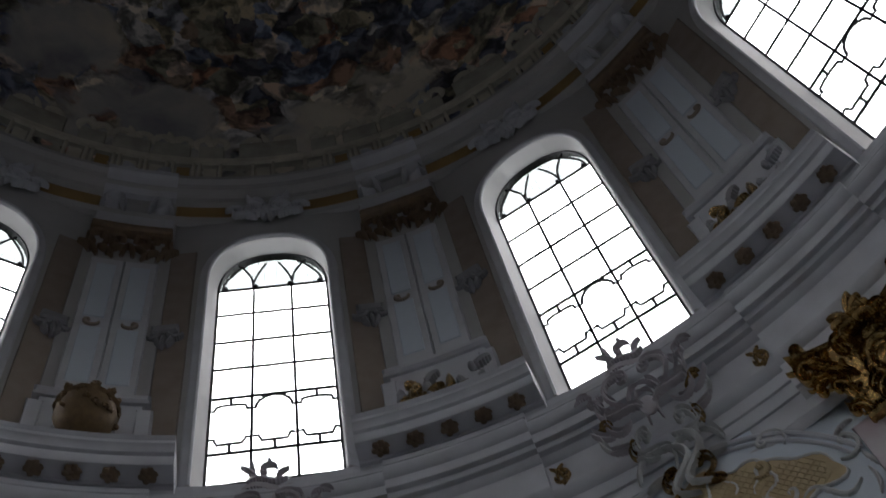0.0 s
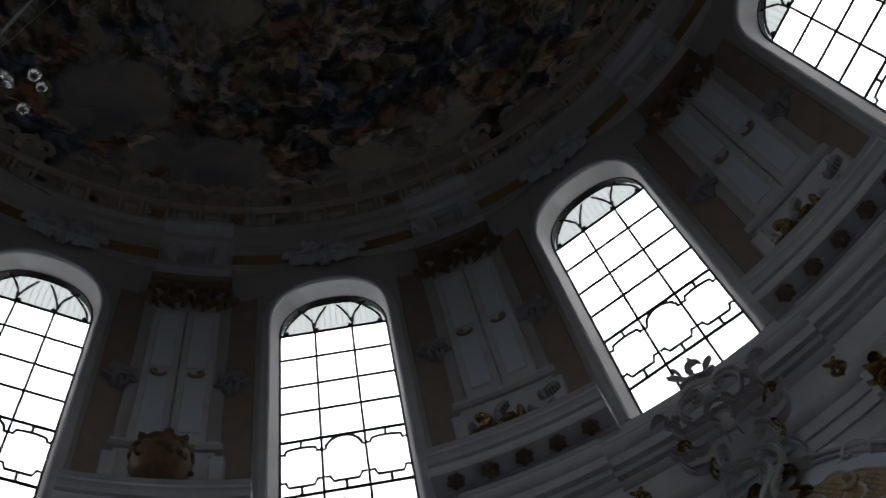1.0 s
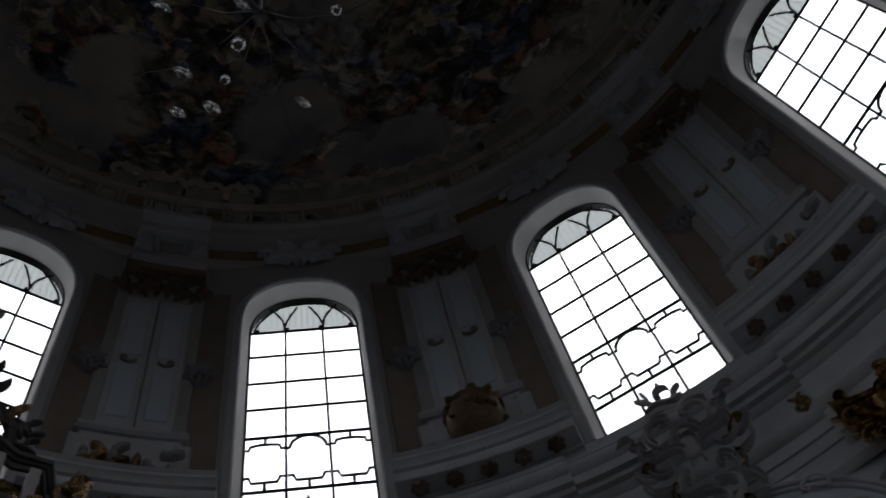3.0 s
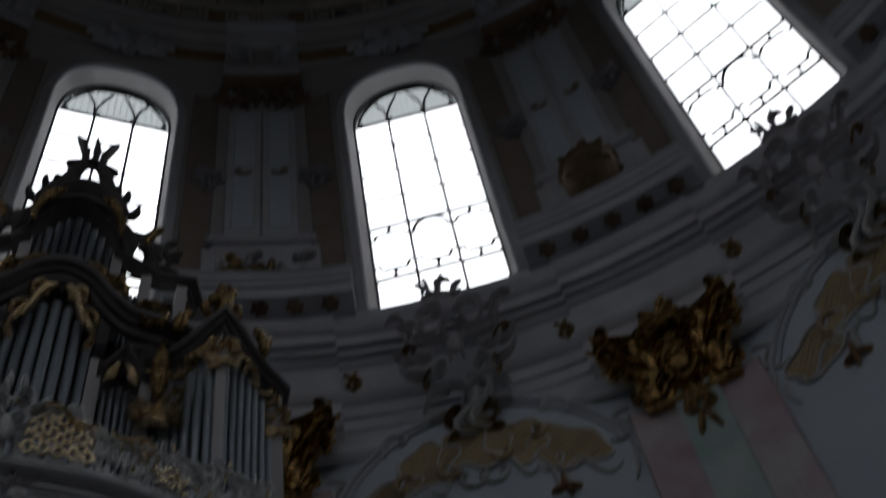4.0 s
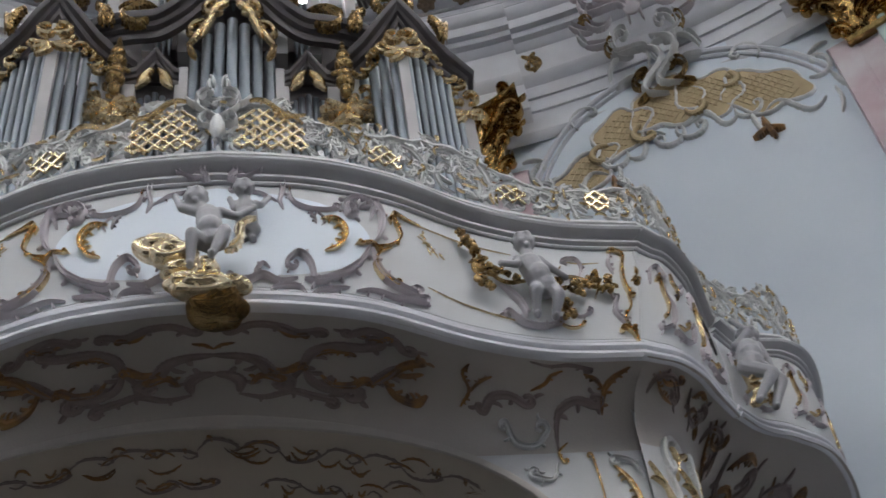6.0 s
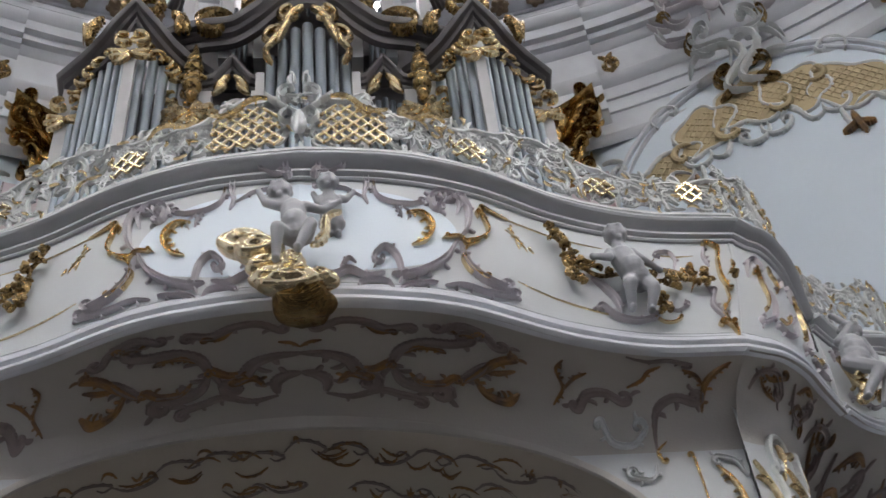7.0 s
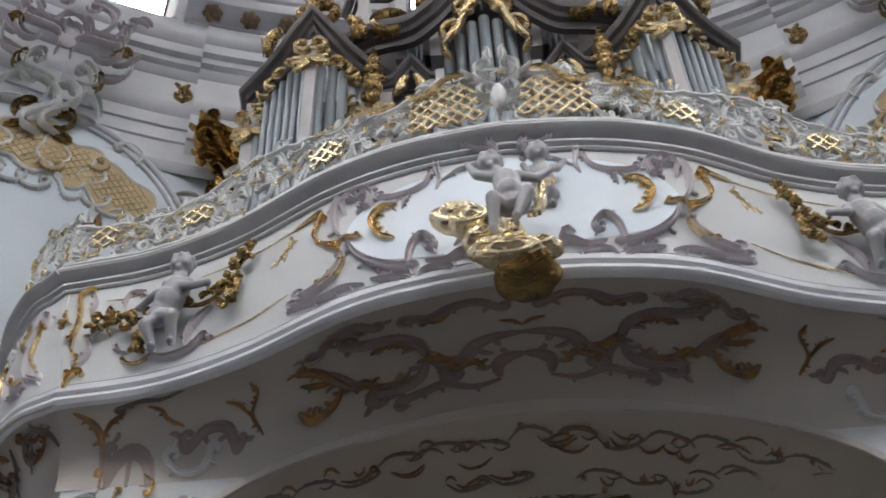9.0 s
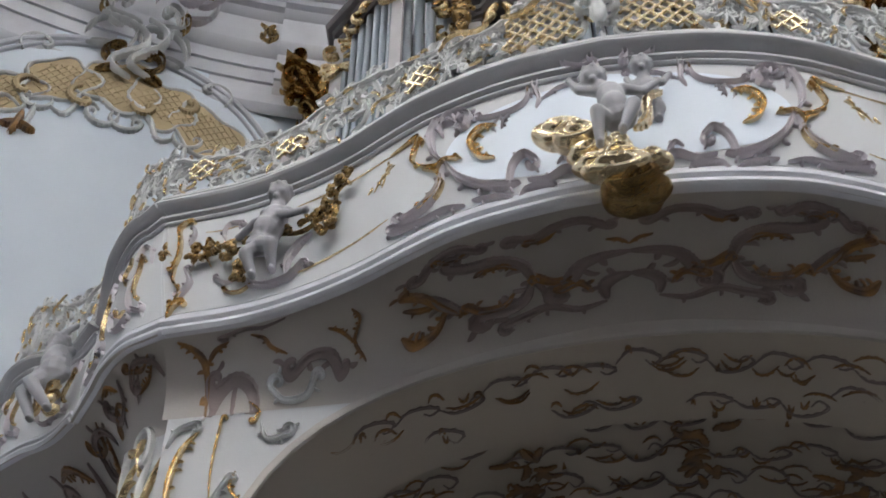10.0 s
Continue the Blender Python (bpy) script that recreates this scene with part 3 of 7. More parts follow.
# ---- piers between the windows, and the corner pilasters below ----
def pier():
    p = thing("drum_pilaster", (0, 12.2, 17.3), "white stucco pilaster with bronzed capital between the windows", "pilaster", "drum pilasters")
    f = curved(12.3)
    bm = bmesh.new()
    slab(bm, f, -1.0, 1.0, 17.2, 27.6, 0.0, 0.16, nu=8, bevel=0.03)
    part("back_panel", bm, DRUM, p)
    for u0, u1 in ((-0.62, -0.12), (0.12, 0.62)):
        bm = bmesh.new()
        slab(bm, f, u0 - 0.12, u1 + 0.12, 19.9, 25.2, 0.15, 0.26, nu=3, bevel=0.03)
        part("shaft", bm, MOULD, p)
        for v0, v1 in ((20.2, 22.2), (22.6, 24.9)):
            bm = bmesh.new()
            slab(bm, f, u0 + 0.03, u1 - 0.03, v0, v1, 0.24, 0.285, nu=3, bevel=0.02)
            part("shaft_panel", bm, PANEL, p)
    bm = bmesh.new()
    stroke(bm, lambda u, v, h: f(u, v, h + 0.27), c_scroll(0.37, 22.4, 0.14, 90), 0.05, 0.06)
    stroke(bm, lambda u, v, h: f(u, v, h + 0.27), c_scroll(-0.37, 22.4, 0.14, 90, -1), 0.05, 0.06)
    part("rosette", bm, BROWN, p)
    bm = bmesh.new()
    slab(bm, f, -0.95, 0.95, 26.5, 26.75, 0.1, 0.45, nu=8, bevel=0.05)
    for s in (-1, 1):
        for q in (c_scroll(0.7, 26.25, 0.24, 200), c_scroll(0.25, 26.2, 0.2, 200), leaf((0.12, 25.5), 80, 0.6, 40), leaf((0.3, 25.4), 70, 0.6, -40), leaf((0.48, 25.5), 100, 0.6, 50), leaf((0.66, 25.4), 85, 0.6, -50), leaf((0.85, 25.5), 95, 0.55, -70), leaf((0.9, 25.8), 60, 0.4, 80), leaf((0.2, 25.9), 40, 0.4, 60), leaf((0.6, 25.9), 130, 0.4, -60)):
            leafbm = bmesh.new()
            stroke(leafbm, lambda u, v, h: f(u, v, h + 0.15), q if s > 0 else mirror(q), 0.06, 0.2)
            part("capital_leaf", leafbm, CAPBROWN, p)
    part("capital", bm, CAPBROWN, p, "bronzed brown carved capital")
    bm = bmesh.new()
    slab(bm, f, -0.95, 0.95, 26.75, 27.6, 0.0, 0.26, nu=10, bevel=0.05)
    part("frieze_block", bm, MOULD, p)
    bm = bmesh.new()
    sweep(bm, f, [-0.9 + 0.18 * i for i in range(11)], [(28.5, 0.1), (28.55, 0.4), (28.75, 0.46), (28.85, 0.58), (29.0, 0.64), (29.08, 0.76), (29.25, 0.78), (29.3, 0.1)])
    for s in (-1, 1):
        for q in (c_scroll(0.5, 28.1, 0.3, 180), leaf((0.3, 27.7), 90, 0.9, -30), leaf((0.9, 27.8), 110, 0.8, 50), c_scroll(0.35, 29.7, 0.28, 200), leaf((0.2, 29.5), 95, 1.1, -50), leaf((0.6, 29.4), 60, 0.8, 60)):
            scrollbm = bmesh.new()
            stroke(scrollbm, lambda u, v, h: f(u, v, h + 0.25), q if s > 0 else mirror(q), 0.07, 0.26)
            part("block_scroll", scrollbm, MOULD, p)
    part("entablature_block", bm, MOULD, p)
    bm = bmesh.new()
    slab(bm, f, -0.95, 0.95, 17.5, 19.5, 0.1, 0.34, nu=6, bevel=0.04)
    slab(bm, f, -1.05, 1.05, 19.5, 19.72, 0.1, 0.44, nu=6, bevel=0.06)
    slab(bm, f, -1.12, -0.8, 17.5, 19.3, 0.1, 0.4, nu=2, bevel=0.04)
    slab(bm, f, 0.8, 1.12, 17.5, 19.3, 0.1, 0.4, nu=2, bevel=0.04)
    part("pedestal", bm, MOULD, p)
    bm = bmesh.new()
    blk = [(16.35, -0.1), (16.35, 0.32), (16.48, 0.36), (16.52, 0.42), (16.7, 0.44), (16.74, 0.5), (16.84, 0.52), (16.86, 0.58), (16.9, 0.6), (16.92, 0.96), (16.95, 0.98), (17.12, 0.98), (17.14, 0.93), (17.17, 0.93), (17.2, 1.0), (17.3, 1.03), (17.34, 1.08), (17.4, 1.08), (17.42, 1.03), (17.48, 1.03), (17.54, 1.09), (17.56, 0.1)]
    sweep(bm, f, [-1.66 + 3.32 * i / 14 for i in range(15)], blk)
    part("curved_cornice", bm, MOULD, p)
    for i in range(5):
        bm = bmesh.new()
        u = -1.24 + 0.62 * i
        ball(bm, f(u, 16.9, 0.77), (0.08, 0.08, 0.06), seg=8, rings=5)
        for a in range(6):
            stroke(bm, lambda x, y, h, u=u: f(u + x, 16.9 - h * 0.6, 0.77 + y), leaf((0, 0), a * 60, 0.17, 30, 4), 0.07, 0.09)
        part("rosette", bm, CAPBROWN, p, "dark bronzed rosette")
    return p


def at_corner(ob, k):
    ob.rotation_euler = (0, 0, radians(-15 - 30 * k))
    ob.location = pose(0, 0, 0, 0, 0, -15 - 30 * k) @ Vector(ob.location)


PIER = pier()
at_corner(PIER, 0)
ring_copies(PIER, range(1, 12))


def pilaster():
    p = thing("corner_pilaster", (0, 12.2, 0), "pink and pale green scagliola pilaster standing against the wall corner", "pilaster", "corner pilasters")
    f = curved(12.3)
    for u0, u1, m in ((-1.02, -0.3, PINKM), (0.3, 1.02, PINKM)):
        bm = bmesh.new()
        slab(bm, f, u0, u1, 0, 13.2, 0.0, 0.22, nu=4, bevel=0.03)
        part("side_strip", bm, m, p, "pink marbled strip with red veins")
        bm = bmesh.new()
        slab(bm, f, u0 * 0.55 + u1 * 0.45, u0 * 0.47 + u1 * 0.53, 0.5, 13.0, 0.2, 0.235, nu=1, bevel=0.01)
        part("fillet", bm, PINKM, p)
    bm = bmesh.new()
    slab(bm, f, -0.36, 0.36, 0, 13.2, 0.0, 0.3, nu=4, bevel=0.03)
    part("centre_strip", bm, GREENM, p, "pale green marbled centre strip")
    for z in (8.6, 4.2):
        bm = bmesh.new()
        g = lambda u, v, h: f(u, v, h + 0.3)
        for s in (-1, 1):
            for q in (c_scroll(0.16, z + 0.1, 0.16, 180), c_scroll(0.14, z - 0.22, 0.13, 150), leaf((0.05, z + 0.25), 80, 0.3, -60), leaf((0.05, z - 0.35), -80, 0.3, 50)):
                stroke(bm, g, q if s > 0 else mirror(q), 0.05, 0.1)
        ball(bm, g(0, z, 0.05), (0.1, 0.06, 0.14))
        part("medallion", bm, OLDGOLD, p, "gilded rocaille medallion")
    bm = bmesh.new()
    g = lambda u, v, h: f(u, v, h + 0.3)
    for s in (-1, 1):
        for q in (leaf((0, 13.2), -100, 0.5, 40), leaf((0.1, 13.1), -60, 0.5, -70), c_scroll(0.1, 12.75, 0.1, 180), leaf((0.03, 12.7), -85, 0.5, 20)):
            stroke(bm, g, q if s > 0 else mirror(q), 0.05, 0.1)
    part("pendant", bm, OLDGOLD, p)
    return p


def capital():
    c = thing("gilded_capital", (0, 12.0, 13.05), "large gilded capital with flaring corners and rocaille relief", "capital", "gilded capitals")
    f0 = curved(12.3)
    # u across, v from 0 at the foot to 1 at the abacus
    wide = lambda v: 0.74 - 0.05 * math.sin(math.pi * v) + 0.26 * v ** 2
    out = lambda v: 0.3 + 0.26 * v ** 2
    g = lambda u, v, h: f0(u, 13.0 + 1.25 * v, out(min(1, max(0, v))) + h)
    bm = bmesh.new()
    rows = []
    for j in range(13):
        v = j / 12
        row = [bm.verts.new(f0(-wide(v), 13.0 + 1.25 * v, 0.0))]
        row += [bm.verts.new(g(wide(v) * (-1 + i / 10), v, 0.02 * math.cos(i * math.pi / 2.5))) for i in range(21)]
        rows.append(row + [bm.verts.new(f0(wide(v), 13.0 + 1.25 * v, 0.0))])
    for a, b in zip(rows, rows[1:]):
        for i in range(22):
            bm.faces.new((a[i], a[i + 1], b[i + 1], b[i]))
    bm.faces.new(rows[0])
    part("bell", bm, CAPGOLD, c)
    bm = bmesh.new()
    sweep(bm, g, [-0.72 + 0.144 * i for i in range(11)], [(-0.02, -0.2), (-0.02, 0.05), (0.02, 0.08), (0.05, 0.05), (0.07, 0.0)])
    part("astragal", bm, CAPGOLD, c)
    # thin abacus with hollow sides and pointed, rising horns
    bm = bmesh.new()
    prev = None
    for i in range(25):
        t = -1 + i / 12
        u, z, h = 1.13 * t, 14.2 + 0.2 * abs(t) ** 2.2, 0.56 + 0.2 * abs(t) ** 2 + 0.12 * max(0, 1 - abs(t) * 5)
        k = 0.10 - 0.06 * abs(t) ** 3
        row = [bm.verts.new(f0(u, zz, hh)) for zz, hh in ((z, 0.1), (z, h), (z + k * 0.5, h + 0.05), (z + k, h), (z + k, 0.1))]
        if prev:
            for j in range(4):
                bm.faces.new((prev[j], row[j], row[j + 1], prev[j + 1]))
        else:
            bm.faces.new(row)
        prev = row
    bm.faces.new(prev)
    part("abacus", bm, CAPGOLD, c)
    m = lambda s: g if s > 0 else (lambda u, v, h: g(-u, v, h))
    for s in (1, -1):
        for name, pts, w, h, cu, nb in (
                ("volute", [(0.45, 0.55), (0.62, 0.72), (0.8, 0.9), (0.88, 1.0)], 0.1, 0.2, -0.15, 5),
                ("volute", [(0.3, 0.66), (0.2, 0.86), (0.3, 1.0)], 0.07, 0.16, -0.12, 3),
                ("horn_scroll", [(0.7, 1.0), (0.86, 1.06), (0.98, 1.16)], 0.07, 0.2, 0.08, 3)):
            bm = bmesh.new()
            rocaille(bm, m(s), pts, w, h, cu, 0, nb, 1)
            part(name, bm, CAPGOLD, c)
        for u, v, a, ln in ((0.14, 0.05, 80, 0.34), (0.4, 0.04, 70, 0.34), (0.6, 0.05, 100, 0.3), (0.3, 0.34, 60, 0.32), (0.62, 0.38, 110, 0.3), (0.46, 0.24, 95, 0.3), (0.74, 0.66, 60, 0.3)):
            bm = bmesh.new()
            rocaille(bm, m(s), leaf((u, v), a, ln, 80 if u < 0.5 else -80, 4), 0.07, 0.13, 0.06 if u < 0.5 else -0.06, 0, 5, 1 if u > 0.5 else -1)
            part("acanthus_leaf", bm, CAPGOLD, c)
    # oval boss ringed with rocaille, and the shell over it
    bm = bmesh.new()
    ball(bm, g(0, 0.5, 0.03), (0.16, 0.1, 0.2))
    stroke(bm, g, [(0.24 * math.cos(t * math.pi / 8), 0.5 + 0.24 * math.sin(t * math.pi / 8)) for t in range(17)], 0.045, 0.1, tip=0.9)
    part("boss", bm, CAPGOLD, c)
    bm = bmesh.new()
    spray(bm, lambda u, v, h: g(u, v, h + 0.18), (0, 0.92), 90, 0.42, 0.06, 0.14, 7, 150, 50)
    part("crest", bm, CAPGOLD, c)
    return c


PIL, CAP = pilaster(), capital()
at_corner(PIL, 0)
at_corner(CAP, 0)
ring_copies(PIL, range(1, 12))
ring_copies(CAP, range(1, 12))


# ---- wall ornament of each bay: arch moulding, ochre lattice cartouche, entablature cartouche ----
def arch_line(r, dz=0.0, a=68, n=24):
    return [(r * math.sin(radians(-a + 2 * a * i / n)), 12.05 + dz + r * math.cos(radians(-a + 2 * a * i / n))) for i in range(n + 1)]


def bay_ornament():
    c = thing("stucco_lunette", (0, A, 12.0), "blind arch with ochre lattice fields framed by white rocaille stucco", "wall ornament", "stucco lunettes")
    f = flat()
    bm = bmesh.new()
    stroke(bm, f, arch_line(2.3), 0.045, 0.07, tip=0.8)
    stroke(bm, f, arch_line(2.18, a=66), 0.03, 0.06, tip=0.8)
    part("arch_moulding", bm, MOULD, c)
    fields = [(-1.42, 12.78, 0.5, 0.36), (-0.78, 13.3, 0.44, 0.42), (-0.05, 13.5, 0.52, 0.48), (0.55, 13.38, 0.45, 0.42), (1.22, 13.05, 0.55, 0.42)]
    for i, (u, v, ru, rv) in enumerate(fields):
        bm = bmesh.new()
        rim = []
        for t in range(28):
            a = 2 * math.pi * t / 28
            k = 1 + 0.12 * math.sin(5 * a + i) + 0.1 * math.sin(3 * a + 2 * i)
            rim.append((u + ru * k * math.cos(a) , v + rv * k * math.sin(a) + 0.18 * math.cos(a) * (-1 if u > 0.2 else 1) * min(1, abs(u))))
        lo = [bm.verts.new(f(*q, 0.0)) for q in rim]
        hi = [bm.verts.new(f(*q, 0.02 + 0.006 * i)) for q in rim]
        bm.faces.new(hi)
        for t in range(28):
            bm.faces.new((lo[t], lo[(t + 1) % 28], hi[(t + 1) % 28], hi[t]))
        fld = part("lattice_field", bm, TAN, c, "ochre field with fine lattice")
        bm = bmesh.new()
        for d in range(-4, 5):
            for sg in (-1, 1):
                pts = []
                for t in range(-6, 7):
                    uu, vv = t * 0.1 + d * 0.13, sg * t * 0.1
                    if (uu / ru) ** 2 + (vv / rv) ** 2 < 0.75:
                        pts.append((u + uu, v + vv + 0.18 * uu / ru * (-1 if u > 0.2 else 1) * min(1, abs(u))))
                if len(pts) > 2:
                    stroke(bm, lambda a, b, h, i=i: f(a, b, h + 0.022 + 0.006 * i), pts, 0.012, 0.012, tip=1)
        part("lattice", bm, TAN, fld)
        bm = bmesh.new()
        j = (i * 7) % 28
        rr = rim[j:] + rim[:j]
        stroke(bm, f, rr[:17], 0.036, 0.07)
        stroke(bm, f, rr[15:] + rr[:2], 0.03, 0.06)
        part("field_border", bm, SILVER, c, "grey white rocaille border")
    for u, v, r in ((-1.1, 13.0, 0.15), (-0.45, 13.1, 0.16), (0.3, 13.2, 0.13), (0.85, 13.45, 0.12)):
        bm = bmesh.new()
        stroke(bm, lambda a, b, h: f(a, b, h + 0.05), c_scroll(u, v, r, 60 + 90 * u), 0.05, 0.07)
        part("ochre_volute", bm, TAN, c)
    for s in (-1, 1):
        for q, w in ((c_scroll(1.95, 13.1, 0.2, 150), 0.05), (c_scroll(1.2, 13.85, 0.2, 230), 0.05), (leaf((2.1, 12.9), -80, 0.6, 20), 0.05), (leaf((2.05, 12.6), -70, 0.5, -50), 0.04), (c_scroll(0.95, 12.85, 0.18, 80), 0.05), (leaf((0.95, 12.75), -95, 0.5, 20), 0.05), (c_scroll(0.15, 12.9, 0.2, 70), 0.05), (leaf((1.9, 13.3), 60, 0.4, -60), 0.04), (s_curve((1.9, 12.5), (1.1, 12.6), 0.2), 0.05), (s_curve((0.2, 12.95), (0.8, 12.8), 0.25), 0.05)):
            bm = bmesh.new()
            stroke(bm, f, q if s > 0 else mirror(q), w * 0.75, 0.08)
            part("rocaille", bm, SILVER, c)
    for s in (-1, 1):
        bm = bmesh.new()
        for q in (leaf((s * 1.05, 12.55), -90, 0.45, 15 * s), leaf((s * 1.05, 12.35), -60, 0.25, 60), leaf((s * 1.05, 12.35), -120, 0.25, -60)):
            stroke(bm, f, q, 0.05, 0.12)
        part("pendant", bm, BRONZE, c, "bronzed leaf pendant")
    return c


def cartouche():
    c = thing("entablature_cartouche", (0, 11.9, 13.6), "lilac and gilt rocaille cartouche hanging over the cornice below the window", "cartouche", "entablature cartouches")
    base = curved(12.15)

    def f(u, v, h):
        out = 0.15 + max(0.0, min(0.62, (v - 15.3) * 0.45))
        return base(u, v - 1.0, h + out)
    for name, m, h, st in (
        ("shell", LILAC, 0.09, [(c_scroll(0.3, 16.75, 0.26, 200), 0.06), (c_scroll(0.55, 16.3, 0.2, 120), 0.05), (s_curve((0.12, 16.0), (0.75, 16.75), 0.2), 0.06), (leaf((0.3, 16.95), 40, 0.35, -110), 0.04), (leaf((0.6, 16.5), 20, 0.35, 90), 0.04), (c_scroll(0.75, 16.75, 0.12, 60), 0.03), (leaf((0.7, 16.1), 0, 0.4, 60), 0.045), (leaf((0.4, 15.9), -30, 0.5, 60), 0.05), (leaf((0.75, 16.9), 40, 0.35, -80), 0.04)] + [(arc(0, 16.35, 0.3, 0.28, 90, 0, 8), 0.03), (arc(0, 16.35, 0.18, 0.17, 90, 0, 6), 0.022)]),
        ("lower_scroll", SILVER, 0.1, [(c_scroll(0.3, 15.75, 0.2, 170), 0.05), (s_curve((0.1, 15.3), (0.5, 15.95), 0.25), 0.05), (leaf((0.45, 15.6), -10, 0.4, -70), 0.04), (leaf((0.3, 15.3), -60, 0.4, 60), 0.04), (leaf((0.8, 15.9), 20, 0.3, 70), 0.035)]),
        ("gilt_scroll", OLDGOLD, 0.11, [(c_scroll(0.22, 15.05, 0.17, 175), 0.04), (c_scroll(0.5, 15.75, 0.1, 150), 0.035), (leaf((0.15, 14.85), -70, 0.35, 60), 0.04), (leaf((0.62, 16.2), 50, 0.3, -60), 0.035)]),
    ):
        for s in (-1, 1):
            for i, (q, w) in enumerate(st):
                bm = bmesh.new()
                stroke(bm, f, q if s > 0 else mirror(q), w * 0.72, h)
                stroke(bm, f, [(u + 0.05, v + 0.04) for u, v in (q if s > 0 else mirror(q))][2:], w * 0.35, h * 1.3)
                part(name, bm, m, c)
    bm = bmesh.new()
    ball(bm, f(0, 16.3, 0.0), (0.14, 0.08, 0.22))
    part("boss", bm, LILAC, c)
    for q in (s_curve((0.08, 15.7), (0.3, 14.7), 0.25), s_curve((-0.16, 15.6), (0.05, 14.6), 0.25)):
        bm = bmesh.new()
        stroke(bm, lambda u, v, h: f(u, v, h + 0.05), q, 0.055, 0.14)
        part("ribbon", bm, SILVER, c)
    # pierced crest that stands up against the window
    bm = bmesh.new()
    g = lambda u, v, h: base(0.8 * u - 0.05, 16.7 + (v - 17.6) * 0.85, h + 0.3)
    for q, w in ((c_scroll(0.08, 18.3, 0.17, -80), 0.04), (leaf((-0.14, 18.0), 110, 0.62, 35), 0.04), (leaf((-0.22, 18.35), 150, 0.2, -90), 0.028), (leaf((0.22, 18.0), 80, 0.42, -60), 0.035), (leaf((-0.28, 18.45), 80, 0.18, 60), 0.026), (s_curve((-0.4, 17.98), (0.45, 18.0), 0.08), 0.07), (leaf((0.1, 18.45), 60, 0.2, 90), 0.03), (s_curve((-0.5, 17.7), (0.55, 17.75), 0.1), 0.14)):
        stroke(bm, g, q, w, 0.08, tube=True)
    part("crest", bm, LILAC, c)
    return c


ORN, CART = bay_ornament(), cartouche()
ring_copies(ORN, range(1, 12))
ring_copies(CART, range(1, 12))


def frieze_spray():
    t = thing("frieze_spray", (0, 11.95, 15.1), "small dull gilded leaf spray on the white frieze", "wall ornament", "frieze sprays")
    f = curved(12.15)
    for q, w in ((c_scroll(0, 15.35, 0.13, 160), 0.035), (leaf((0.05, 15.2), 80, 0.45, 60), 0.035), (leaf((-0.03, 15.25), 110, 0.4, -70), 0.03), (leaf((0, 15.15), 30, 0.25, 80), 0.028), (leaf((0, 15.2), 160, 0.22, -80), 0.026)):
        bm = bmesh.new()
        stroke(bm, lambda u, v, h: f(u, v, h + 0.115), q, w, 0.08)
        part("leaf", bm, OLDGOLD, t)
    return t


SPRAY = frieze_spray()
SPRAY.rotation_euler = (0, 0, radians(-8.2))
SPRAY.location = pose(0, 0, 0, 0, 0, -8.2) @ Vector(SPRAY.location)
ring_copies(SPRAY, [k + d for k in range(12) for d in (0, 0.453) if k + d])


# ---- organ gallery ----
Z0, Z1 = 6.3, 7.8


def skew(p):
    return Vector((p[0], p[1] - 0.033 * p[0], 0))


def half(pts, n):
    """The front's plan, mirrored about its middle."""
    r = catmull([(*p, 0) for p in pts], n)
    l = [Vector((-p.x, p.y, 0)) for p in r[:0:-1]]
    return [skew(p) for p in l + r]


FT = half([(0, 6.40), (0.69, 6.47), (1.32, 6.66), (2.0, 7.0), (2.7, 7.21), (3.44, 7.28)], 10)
FB = half([(0, 6.30), (0.5, 6.34), (1.08, 6.47), (1.80, 6.80), (2.42, 6.98), (3.07, 7.02)], 10)
NF = len(FT) - 1
RIGHT_B = (catmull([(3.44, 7.28, 0), (3.72, 7.38, 0), (3.97, 7.64, 0), (4.15, 7.92, 0), (4.45, 8.5, 0)], 5), catmull([(3.07, 7.02, 0), (3.35, 7.1, 0), (3.6, 7.3, 0), (3.8, 7.55, 0), (4.05, 7.85, 0)], 5))
RIGHT_C = (catmull([(4.45, 8.5, 0), (4.87, 8.76, 0), (5.25, 8.82, 0), (5.6, 9.1, 0), (5.95, 9.75, 0), (6.25, 10.6, 0)], 5), catmull([(4.05, 7.85, 0), (4.35, 8.06, 0), (4.65, 8.18, 0), (5.1, 8.5, 0), (5.6, 9.3, 0), (6.05, 10.6, 0)], 5))


def inset(pts, d):
    out = []
    for i, p in enumerate(pts):
        t = (pts[min(i + 1, len(pts) - 1)] - pts[max(i - 1, 0)]).normalized()
        out.append(p - Vector((t.y, -t.x, 0)) * d * min(1.0, i / 3))
    return out


def wing(pair, side):
    t, b = inset(pair[0], 0.06), inset(pair[1], 0.02)
    return [skew((side * p.x, p.y)) for p in t], [skew((side * p.x, p.y)) for p in b]


def surface(top, bottom, flip=1):
    """Front surface: u from 0 to 1 along the plan, v as a height, h out of the face."""
    n = len(top) - 1

    def f(u, v, h):
        x = min(max(u, 0.0), 1.0) * n
        i = min(int(x), n - 1)
        s = x - i
        k = (v - Z0) / (Z1 - Z0)
        a, b = top[i].lerp(top[i + 1], s), bottom[i].lerp(bottom[i + 1], s)
        j0, j1 = max(0, i - 1), min(n, i + 2)
        d = (top[j1] - top[j0]).normalized()
        bulge = 0.05 * math.sin(math.pi * min(1, max(0, k)))
        p = b.lerp(a, min(k, 1.0)) + Vector((d.y, -d.x, 0)) * flip * (h + bulge - 0.06 - 0.06 * min(1.0, max(0.0, k)))
        return Vector((p.x, p.y, v))
    return f


